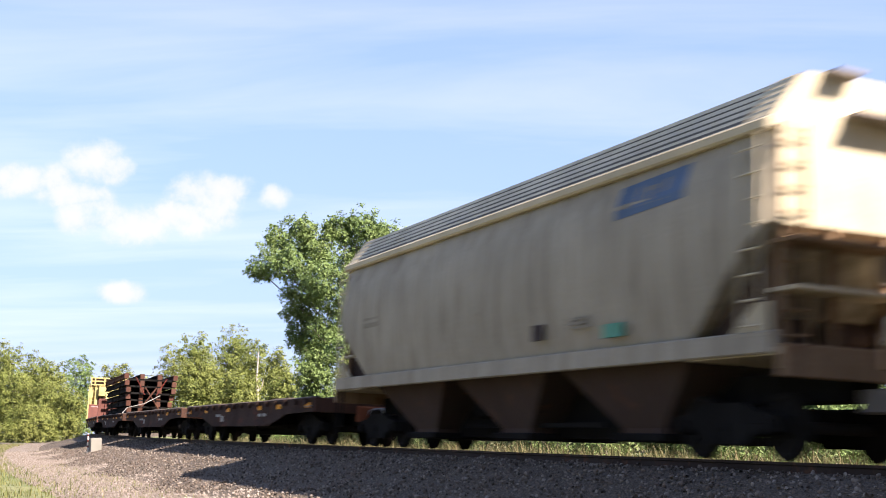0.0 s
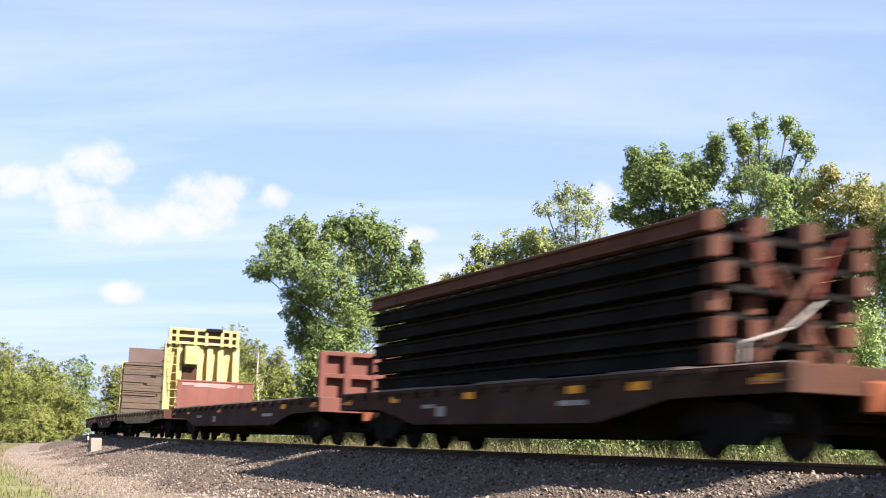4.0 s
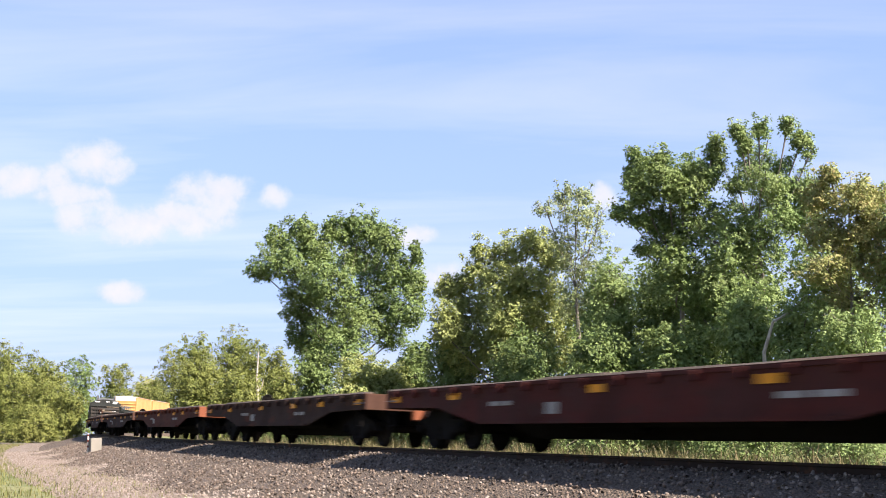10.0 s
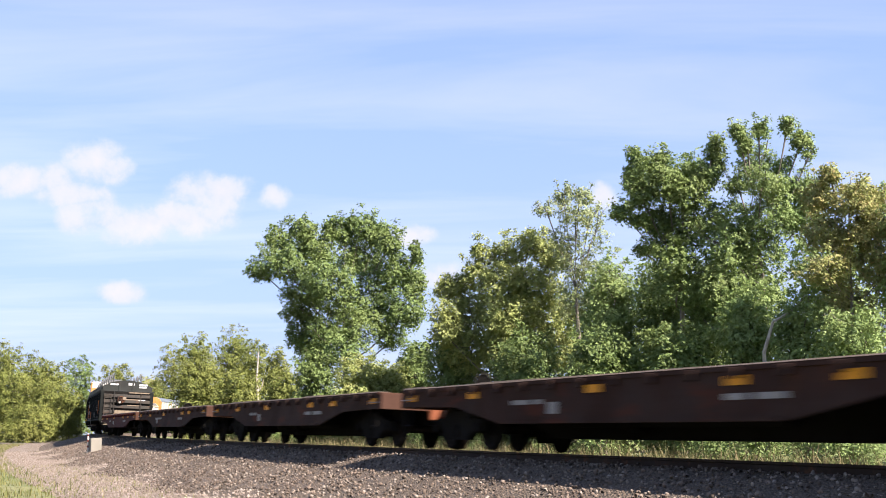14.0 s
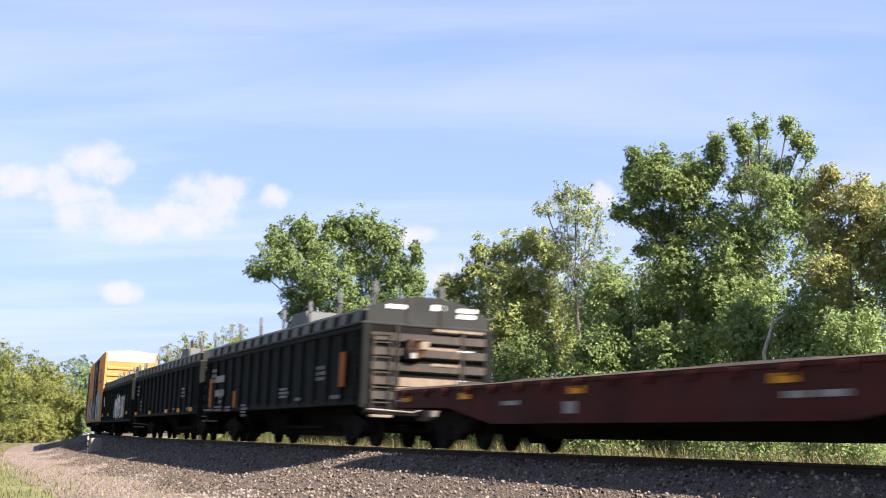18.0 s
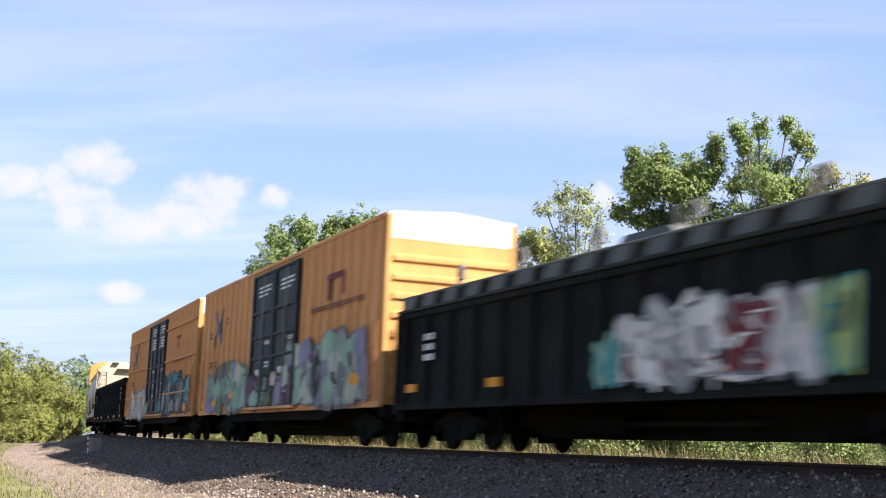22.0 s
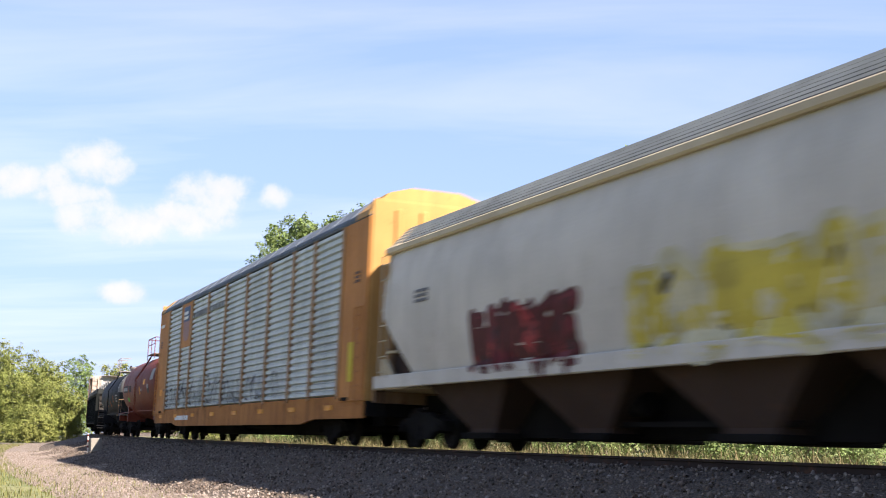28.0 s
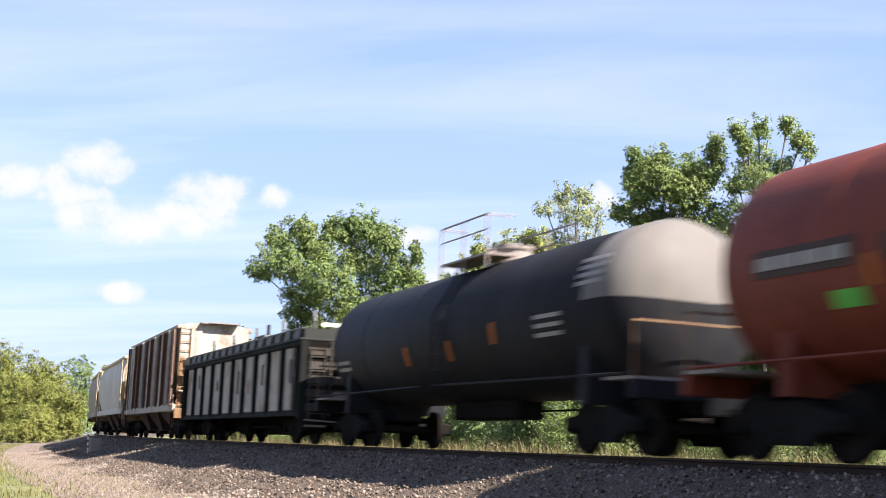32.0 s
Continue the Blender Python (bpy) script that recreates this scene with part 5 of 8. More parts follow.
def flat_car(label, u0, u1, key, seed, end="rust_dark", deep=0.48, marks=True):
    car, h = car_base("flat_car", label, "flat car", u0, u1, (u1 - u0) - 3.5, "empty flat cars")
    r = random.Random(seed)
    top, y = 1.13, 1.5
    body = M_[key]
    x = -h + 0.1
    while x < h - 0.3:
        e = min(x + 0.9 + 1.6 * r.random(), h - 0.1)
        up_, out = top + 0.05 + 0.035 * r.random(), y + 0.035 + 0.03 * r.random()
        part("edge_board", Shape().prism([(-out, top + 0.032), (-out + 0.045, up_), (-y + 0.2, up_), (-y + 0.2, top + 0.032)], x, e - 0.012, "x"), M_["plank"], car, "splintered edge board of the deck")
        x = e
    part("deck", B(-h, h, -y + 0.02, y - 0.02, top - 0.1, top, c=0.01), M_["plank"], car, "worn plank deck")
    pts = [(-h, top + 0.02), (h, top + 0.02), (h, 0.82), (h - 2.6, 0.78), (h - 4.4, deep), (-h + 4.4, deep), (-h + 2.6, 0.78), (-h, 0.82)]
    for s in (-1, 1):
        sh = Shape().prism(pts, s * y - 0.02, s * y + 0.02)
        sh.box(-h + 0.05, h - 0.05, s * y - 0.05, s * y + 0.05, top - 0.03, top + 0.03)
        sh.box(-h + 4.5, h - 4.5, s * y - 0.06, s * y + 0.06, deep - 0.01, deep + 0.05)
        part("side_sill", sh, body, car)
    pk = B(-0.07, 0.07, -0.05, 0.05, -0.14, 0.0, c=0.01).mesh("stake_pocket", body)
    n = int(2 * h / 0.95)
    for k in range(n):
        x = -h + 0.6 + k * (2 * h - 1.2) / (n - 1)
        part("stake_pocket", pk, None, car, at=(x, -y - 0.06, top + 0.01))
    for s in (-1, 1):
        part("end_sill", B(s * h - 0.04, s * h + 0.04, -y - 0.03, y + 0.03, 0.8, top + 0.03, c=0.012), M_[end], car)
        part("striker", B(s * h - 0.02, s * h + 0.1, -0.42, 0.42, 0.6, 1.0, c=0.03), M_["end_salmon"], car, "coupler striker in a sunlit red tone")
        part("side_step", Shape().tube([(s * (h - 0.2), -y - 0.02, 0.75), (s * (h - 0.2), -y - 0.02, 0.45), (s * (h - 0.55), -y - 0.02, 0.45), (s * (h - 0.55), -y - 0.02, 0.75)], 0.018, 5), M_["under"], car)
        part("grab_iron", Shape().tube([(s * (h - 0.15), -y - 0.02, 0.95), (s * (h - 0.15), -y - 0.08, 0.95), (s * (h - 0.6), -y - 0.08, 0.95), (s * (h - 0.6), -y - 0.02, 0.95)], 0.014, 5), M_["steel"], car)
    underframe(car, h, 0.8)
    for x in [k * 2.4 - h + 3 for k in range(int((2 * h - 5) / 2.4))]:
        part("cross_bearer", B(x - 0.06, x + 0.06, -1.4, 1.4, 0.58, 0.95), M_["under"], car)
    brake_wheel(car, h - 0.05, 0.9, top + 0.35, M_["under"]) if seed % 2 else None
    if marks:
        xs = [-h + 0.55, -h + 3.4, -1.6 + r.random(), 2.4 + r.random(), h - 3.3, h - 0.5]
        reflectors(car, xs, 0.98, -y - 0.03, 0.42, 0.12)
        bars(car, "lettering", h - 5.6, 0.74, 0.9 + 0.5 * r.random(), 0.13, 1, 2, M_["grey_mark"], -y - 0.024, "faded grey lettering")
        bars(car, "data_panel", -2.9 + r.random(), 0.62, 0.45, 0.3, 1, 1, M_["grey_mark"], -y - 0.024, "small grey data panel")
        bars(car, "lettering", -h + 4.9, 0.78, 0.5 + r.random(), 0.12, 1, 3, M_["grey_mark"], -y - 0.024, "faded grey lettering")
    # bits of old lading left on the deck
    sh = Shape()
    for k in range(14):
        x, yy = -h + 1 + r.random() * (2 * h - 2), -1.3 + r.random() * 0.5
        sh.box(x, x + 0.3 + r.random(), yy, yy + 0.12, top, top + 0.03 + 0.06 * r.random())
    part("deck_scraps", sh, M_["plank"], car, "loose wood scraps on the deck")
    return car, h


def track_panels(u0, u1):
    """Six rusty track panels stacked on a flat car: a load of its own that moves with the car."""
    load = thing("track_panel_stack", "stack of rusted steel track panels chained on a flat car", "track panels")
    CARS.append((load, (u0 + u1) / 2, 5.0))
    h = (u1 - u0) / 2
    z = 1.16
    beam = Shape().box(-h, h, -0.1, 0.1, 0.0, 0.05).box(-h, h, -0.03, 0.03, 0.05, 0.21).box(-h, h, -0.09, 0.09, 0.21, 0.26, c=0.01)
    # lower beams near black for shade; top layer and tips in sunlit rust
    dark, bright = beam.mesh("beam", M_["under"]), beam.mesh("beam", M_["panel_rust"])
    tip = Shape().box(-0.28, 0.03, -0.115, 0.115, -0.01, 0.27, c=0.01).mesh("beam_end", M_["panel_rust"])
    tie = B(-0.2, 0.2, -1.3, 1.3, -0.1, 0.0, c=0.012).mesh("cross_tie", M_["under"])
    r = random.Random(4)
    for k in range(6):
        dxx, dyy = 0.25 * (r.random() - 0.5), 0.06 * (r.random() - 0.5)
        wide = 1.02 + 0.05 * k
        for s in (-1, 1):
            ob = part("beam", bright if k == 5 else dark, None, load, at=(dxx, s * wide + dyy, z + 0.1))
        for yy in (-wide + dyy, 0.45, -0.45, wide + dyy):
            if abs(yy) < 0.5:
                part("beam", dark, None, load, at=(dxx - 0.1, yy, z + 0.1))
            part("beam_end", tip, None, load, "beam end in sunlit rust red", at=(dxx + h - (0.1 if abs(yy) < 0.5 else 0), yy, z + 0.1))
        n = 22
        for j in range(n):
            ob = part("cross_tie", tie, None, load)
            ob.location, ob.scale = (dxx - h + 0.3 + j * (2 * h - 0.6) / (n - 1), dyy, z + 0.1), (1, 0.7 + 0.03 * k, 1)
        z += 0.355
    for s in (-1, 1):
        part("brace", Shape().tube([(h + 0.12, s * 0.8, 3.1), (h + 0.16, s * 0.3, 2.2)], 0.024, 6), M_["brace_red"], load, "red diagonal brace")
        part("brace", Shape().tube([(h + 0.1, s * 0.3, 2.6), (h + 0.14, -s * 0.6, 1.3)], 0.04, 6), M_["panel_rust"], load)
    part("chain", Shape().tube([(h + 0.05, 0.5, 2.2), (h + 0.35, -0.3, 1.75), (h + 0.6, -1.2, 1.5), (h + 0.9, -1.45, 1.2)], 0.018, 6), M_["grey_mark"], load, "slack chain")
    for x in (-h * 0.7, h * 0.1, h * 0.75):
        part("strap", Shape().tube([(x, -1.46, 1.1), (x, -1.42, 3.3), (x, 1.42, 3.3), (x, 1.46, 1.1)], 0.02, 5), M_["under"], load)
    part("bolster", B(-h * 0.8, -h * 0.8 + 0.25, -1.3, 1.3, 1.13, 1.17), M_["plank"], load)


def bulkhead_red(u0, u1):
    car, h = flat_car("oxide brown flat car with low red end bulkheads", u0, u1, "deck_dark", 3, "bulk_red", 0.5)
    car.name = "bulkhead_flat_car"
    x = h - 0.35
    # front: open frame of posts
    for y in (-1.4, -0.75, 0.0, 0.75, 1.4):
        part("post", B(x - 0.1, x + 0.1, y - 0.09, y + 0.09, 1.13, 2.28, c=0.015), M_["bulk_red"], car)
    for z in (2.2, 1.65):
        part("cross_rail", B(x - 0.08, x + 0.08, -1.45, 1.45, z, z + 0.12, c=0.015), M_["bulk_red"], car)
    part("plate", B(x - 0.14, x - 0.1, -1.45, 1.45, 1.13, 2.28), M_["bulk_red"], car, "rusty red bulkhead plate")
    # rear: solid scraped plate
    x = -h + 0.6
    part("plate", B(x - 0.05, x, -1.5, 1.5, 1.13, 2.25, c=0.01), M_["bulk_red"], car, "scraped pinkish red bulkhead plate")
    part("top_rail", B(x - 0.12, x + 0.02, -1.52, 1.52, 2.22, 2.3, c=0.02), M_["bulk_red"], car)
    for y in (-1.3, -0.45, 0.45, 1.3):
        part("post", Shape().prism([(x - 0.05, 1.13), (x - 0.5, 1.13), (x - 0.1, 2.22), (x - 0.05, 2.22)], y - 0.05, y + 0.05), M_["bulk_red"], car)
    scr = Shape()
    r = random.Random(9)
    for k in range(16):
        y = -1.35 + 2.5 * r.random()
        scr.box(x - 0.004, x + 0.003 + 0.0008 * k, y, y + 0.2 + 0.3 * r.random(), 2.02 + 0.12 * r.random(), 2.16 + 0.04 * r.random())
    part("scrape", scr, M_["pink_mark"], car, "pale scrape marks")


def bulkhead_yellow(u0, u1):
    car, h = flat_car("cream and rust flat car with tall yellow end bulkheads", u0, u1, "bulk_cream", 8, "rust_dark", 0.66, False)
    car.name = "bulkhead_flat_car"
    reflectors(car, [-h + 0.5, -h + 3.2, -0.5, h - 5.2, h - 2.4, h - 0.6], 0.96, -1.53, 0.4, 0.13)
    bars(car, "lettering", h - 3.9, 0.7, 0.4, 0.3, 2, 2, M_["dark_letter"], -1.524, "dark data panel")
    Y = M_["bulk_yellow"]
    part("rub_rail", B(-h, h, -1.585, -1.54, 1.0, 1.14, c=0.01), M_["deck_dark"], car, "rusty dark top rail")
    for sgn, x in ((1, h - 0.85), (-1, -h + 0.62)):
        xo = x + (0.55 if sgn > 0 else -0.25)
        wall = part("bulkhead_wall", B(min(x, x + sgn * 0.06), max(x, x + sgn * 0.06), -1.5, 1.5, 1.13, 3.9, c=0.01), Y, car, "pale yellow steel bulkhead")
        for y in (-1.42, -0.95, -0.1, 0.3, 0.75, 1.4):
            w = 0.13 if abs(y) > 1.2 else 0.11
            pts = [(x, 1.13), (xo, 1.13), (x + sgn * 0.2, 3.85), (x, 3.9)]
            part("rib", Shape().prism(pts, y - w, y + w), Y, car)
        if sgn > 0:
            part("equipment_box", B(x + 0.1, x + 0.62, -0.78, -0.22, 3.05, 3.82, c=0.03), Y, car, "yellow box on the bulkhead")
            ladder(car, x + 0.5, -1.18, 1.2, 3.9, 0.36, 8, Y, "y")
            # dark plates paint the shade between the ribs along with rust
            for y0, y1, zt in ((-0.82, -0.23, 2.95), (-0.22, 0.17, 2.3), (0.43, 0.62, 2.5), (0.88, 1.25, 2.2)):
                part("rust_panel", B(x + 0.06, x + 0.3, y0 + 0.01, y1, 1.14, zt, c=0.02), M_["rust_dark"], car, "dark plate for rust and shade between the ribs")
            part("hose_box", B(x + 0.35, x + 0.8, -0.9, 0.4, 1.14, 1.75, c=0.04), M_["rust_dark"], car, "dark rusty gear at the foot of the bulkhead")
            # lattice on top
            x += 0.24
            for z in (3.9, 4.19, 4.46):
                part("lattice_rail", B(x - 0.03, x + 0.12, -1.45, 1.45, z, z + 0.1, c=0.01), Y, car)
            for y in (-1.4, -1.1, -0.35, 0.1, 0.75, 1.1, 1.4):
                part("lattice_post", B(x - 0.02, x + 0.14, y - 0.06, y + 0.06, 3.86, 4.55, c=0.01), Y, car)
            part("plate", B(x - 0.08, x - 0.04, -1.4, 1.4, 3.86, 4.5), M_["plate"], car, "rusty brown plate behind the lattice")
            part("rag", B(x + 0.1, x + 0.2, 0.05, 0.75, 4.44, 4.6, c=0.03), M_["under"], car, "dark cloth on the lattice")
            x -= 0.24
            part("side_board", Shape().prism([(x - 0.12, 1.1), (x + 0.56, 1.1), (x + 0.26, 3.88), (x - 0.05, 3.88)], -1.56, -1.5), Y, car)
            for z in (1.5, 2.05, 2.6, 3.15, 3.6):
                part("grab_iron", Shape().tube([(x + 0.1, -1.57, z), (x + 0.1, -1.64, z), (x + 0.4, -1.64, z), (x + 0.4, -1.57, z)], 0.014, 5), M_["under"], car)
        else:
            part("plate", B(x + 0.06, x + 0.1, -1.25, 1.45, 3.9, 4.66, c=0.01), M_["plate"], car, "brown steel plate on top of the bulkhead")
            sh = Shape()
            for k in range(9):
                sh.box(x + 0.03, x + 0.06, -1.2 + k * 0.28, -1.13 + k * 0.28, 3.86, 3.93)
            part("clips", sh, M_["letter"], car)
            r = random.Random(3)
            z = 1.15
            while z < 3.82:
                hgt = 0.085 + 0.08 * r.random()
                if r.random() < 0.3:
                    cut = -1.3 + 2.2 * r.random()
                    spans = [(-1.47, cut), (cut + 0.03 + 0.45 * r.random() ** 2, 1.47)]
                else:
                    spans = [(-1.47 + 0.04 * r.random(), 1.47 - 0.04 * r.random())]
                for a, b in spans:
                    d = 0.03 + 0.07 * r.random()
                    k0, k1, g = 0.03 * (r.random() - 0.5), 0.03 * (r.random() - 0.5), 0.006 + 0.03 * r.random() ** 3
                    part("plank", Shape().prism([(a, z + k0), (b, z + k1), (b, min(z + hgt - g + k1 * 0.5, 3.87)), (a, min(z + hgt - g + k0 * 0.5, 3.87))], x + 0.06, x + 0.06 + d, "x"), M_["plank"], car)
                z += hgt


def gondola(label, u0, u1, key, rim, bottom, ribs, cover=True, cover_top=0.7, ends=True, bails=5, white_panels=False):
    car, h = car_base("gondola", label, "gondola", u0, u1, (u1 - u0) - 4.0, "gondolas")
    body = M_[key]
    y = 1.5
    for s in (-1, 1):
        part("side", B(-h, h, s * y - 0.02, s * y + 0.02, bottom, rim, c=0.006), body, car)
        part("side_sill", B(-h, h, s * y - 0.07, s * y + 0.06, bottom - 0.02, bottom + 0.12, c=0.01), body, car)
        part("top_rim", B(-h, h, s * y - 0.09, s * y + 0.07, rim - 0.12, rim, c=0.015), body, car)
    rib = Shape().prism([(-0.1, 0), (0.1, 0), (0.07, -0.11), (-0.07, -0.11)], bottom + 0.05, rim - 0.1, "z").mesh("rib", body)
    for k in range(ribs):
        x = -h + 0.35 + k * (2 * h - 0.7) / (ribs - 1)
        for s in (-1, 1):
            ob = part("rib", rib, None, car, at=(x, s * y, 0))
            if s > 0:
                ob.matrix_basis = pose(x, y, 0, 0, 0, 180)
    if white_panels:
        step = (2 * h - 0.7) / (ribs - 1)
        r = random.Random(6)
        for k in range(ribs - 1):
            x = -h + 0.35 + (k + 0.5) * step
            pn = part("painted_panel", B(x - step * 0.36, x + step * 0.36, -y - 0.03, -y - 0.02, bottom + 0.14, rim - 0.14), M_["old_white"], car, "patchy grey-white panel")
            if k % 2:
                part("mark", B(x - 0.1, x + 0.14, -y - 0.036, -y - 0.03, bottom + 0.7 + 0.4 * r.random(), bottom + 1.1 + 0.5 * r.random()), M_["dark_letter"], pn)
    for s in (-1, 1):
        # near-black sheet paints soot and shade between ribs in the sunlit tone
        end = part("end", B(s * h - 0.03, s * h + 0.03, -y, y, bottom, rim, c=0.006), M_["under"], car, "near-black end sheet for soot and rib shade")
        pitch = (rim - bottom - 0.12) / 5
        for k in range(5):
            z = bottom + 0.06 + k * pitch
            for y0, y1 in ((-1.4, -0.83), (-0.73, 0.78), (0.88, 1.4)):
                out = 0.1 + 0.015 * ((k + int(y0 * 10)) % 3)
                part("end_rib", Shape().prism([(s * h, z), (s * (h + out), z + 0.05), (s * (h + out), z + pitch * 0.66), (s * h, z + pitch * 0.72)], y0, y1), M_["end_black"], end)
        for y0 in (-0.8, 0.81):
            part("end_stanchion", B(s * h + s * 0.05 - 0.06, s * h + s * 0.05 + 0.06, y0, y0 + 0.05, bottom, rim, c=0.01), M_["end_black"], end)
        for y0, y1, z in ((-0.1, 0.7, rim - 0.5), (0.05, 0.75, rim - 0.86), (-0.7, 0.7, bottom + 0.42), (0.1, 1.35, rim - 0.07)):
            part("scuff", B(s * (h + 0.125) - 0.008, s * (h + 0.125) + 0.008, y0, y1, z, z + (0.06 if z > bottom + 0.5 else 0.2)), M_["tan_scuff"], end, "scuffed tan patch")
        part("corner_post", B(s * h - 0.09, s * h + 0.09, -y - 0.1, -y + 0.12, bottom - 0.1, rim, c=0.015), body, car)
        part("corner_post", B(s * h - 0.09, s * h + 0.09, y - 0.12, y + 0.1, bottom - 0.1, rim, c=0.015), body, car)
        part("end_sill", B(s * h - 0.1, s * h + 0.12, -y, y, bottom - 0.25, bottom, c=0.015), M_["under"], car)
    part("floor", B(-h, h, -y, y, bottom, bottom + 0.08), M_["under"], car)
    underframe(car, h, bottom - 0.05)
    ladder(car, h - 0.3, -y - 0.12, bottom + 0.1, rim - 0.15, 0.4, 5, body)
    ladder(car, -h + 0.3, -y - 0.12, bottom + 0.1, rim - 0.15, 0.4, 5, body)
    brake_wheel(car, h + 0.24, -0.35, rim - 0.5, M_["rust_dark"])
    part("brake_housing", B(h + 0.1, h + 0.24, -0.62, -0.3, rim - 0.78, rim - 0.3, c=0.04), M_["under"], car, "sooty hand brake housing")
    part("brake_plate", B(h + 0.2, h + 0.26, -0.28, -0.05, rim - 0.52, rim - 0.33, c=0.02), M_["tan_scuff"], car, "scuffed tan plate")
    part("brake_tag", B(h + 0.25, h + 0.27, -0.5, -0.36, rim - 0.72, rim - 0.6), M_["grey_mark"], car)
    part("end_plate", B(h + 0.11, h + 0.14, -0.75, 0.6, bottom + 0.1, bottom + 0.4, c=0.01), M_["hop_rust"], car, "rusty brown plate on the end")
    ladder(car, h + 0.17, -1.15, bottom - 0.1, rim - 0.2, 0.4, 5, M_["end_black"], "y")
    part("uncoupling_lever", Shape().tube([(h + 0.2, -1.45, bottom - 0.12), (h + 0.26, -0.4, bottom - 0.16), (h + 0.4, 0.0, bottom - 0.02)], 0.02, 6), M_["steel"], car)
    part("step_board", B(h + 0.05, h + 0.3, -1.4, -0.9, bottom - 0.3, bottom - 0.24, c=0.01), M_["tan_scuff"], car, "worn end step")
    sh = B(h + 0.06, h + 0.075, 0.2, 1.0, bottom + 0.55, bottom + 0.62).box(h + 0.06, h + 0.075, 0.3, 1.1, bottom + 1.25, bottom + 1.3)
    part("end_lettering", sh, M_["letter"], car)
    if cover:
        c = part_cover(car, h, rim, cover_top, bails)
    return car, h


def part_cover(car, h, rim, top, bails):
    """Hood: short upright lip, then a low barrel; sloped ends; lifting bails on top."""
    half = [(-1.5, 0.0), (-1.5, 0.3), (-1.4, 0.36), (-1.1, top * 0.74), (-0.7, top * 0.9), (-0.3, top)]
    prof = half + [(-a, b) for a, b in reversed(half)]
    sh = Shape().loft([[(x, a, rim + b * f + 0.01) for a, b in prof] for x, f in ((-h - 0.02, 1.0), (h + 0.02, 1.0))])
    cov = part("hood", sh, M_["cover"], car, "dark grey removable steel hood", smooth=30)
    part("hood_lip", B(-h - 0.05, h + 0.05, -1.62, 1.62, rim + 0.005, rim + 0.07, c=0.015), M_["cover"], cov)
    for y in (-1.53, 1.53):
        part("hood_edge", B(-h - 0.03, h + 0.03, y - 0.045, y + 0.045, rim + 0.3, rim + 0.345, c=0.01), M_["hood_light"], cov, "hood edge painted pale as if sunlit")
    n = int(2 * h / 0.95)
    # ribs in the sunlit tone; the dark hood between them reads as shade
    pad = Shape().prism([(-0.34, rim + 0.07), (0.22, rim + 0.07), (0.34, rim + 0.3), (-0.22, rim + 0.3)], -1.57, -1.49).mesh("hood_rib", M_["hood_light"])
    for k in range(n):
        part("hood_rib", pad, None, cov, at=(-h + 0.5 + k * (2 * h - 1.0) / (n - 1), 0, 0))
    for s in (-1, 1):
        for y in (-0.5, 0.32):
            part("hood_stiffener", B(s * (h + 0.02) - 0.03, s * (h + 0.02) + 0.03, y - 0.06, y + 0.06, rim + 0.06, rim + top * 0.9, c=0.01), M_["cover"], cov)
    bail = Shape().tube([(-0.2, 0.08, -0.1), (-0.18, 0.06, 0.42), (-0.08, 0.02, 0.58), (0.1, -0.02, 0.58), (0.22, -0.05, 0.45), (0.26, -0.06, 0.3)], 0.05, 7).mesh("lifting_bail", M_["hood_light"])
    for k in range(bails):
        for y in (-0.85, 0.85):
            part("lifting_bail", bail, None, cov, at=(-h + 1.4 + k * (2 * h - 2.8) / max(1, bails - 1), y, rim + top * 0.8))
    pl = part("hood_box", Shape().prism([(-1.1, rim + top - 0.05), (1.0, rim + top - 0.05), (0.6, rim + top + 0.3), (-0.7, rim + top + 0.3)], -0.75, 0.75), M_["hood_light"], cov, "raised lifting box on the hood")
    part("box_post", Shape().tube([(0.5, -0.6, rim + top + 0.2), (0.5, -0.6, rim + top + 0.62)], 0.06, 7), M_["cover"], pl)
    for y0, y1, z in ((-1.05, -0.45, 0.4), (0.05, 0.4, 0.42), (0.7, 1.2, 0.42), (0.7, 1.15, 0.28)):
        part("hood_lettering", B(h + 0.02, h + 0.035, y0, y1, rim + z, rim + z + (0.13 if y0 == 0.05 else 0.09)), M_["letter"], cov, "white lettering bar")
    return cov


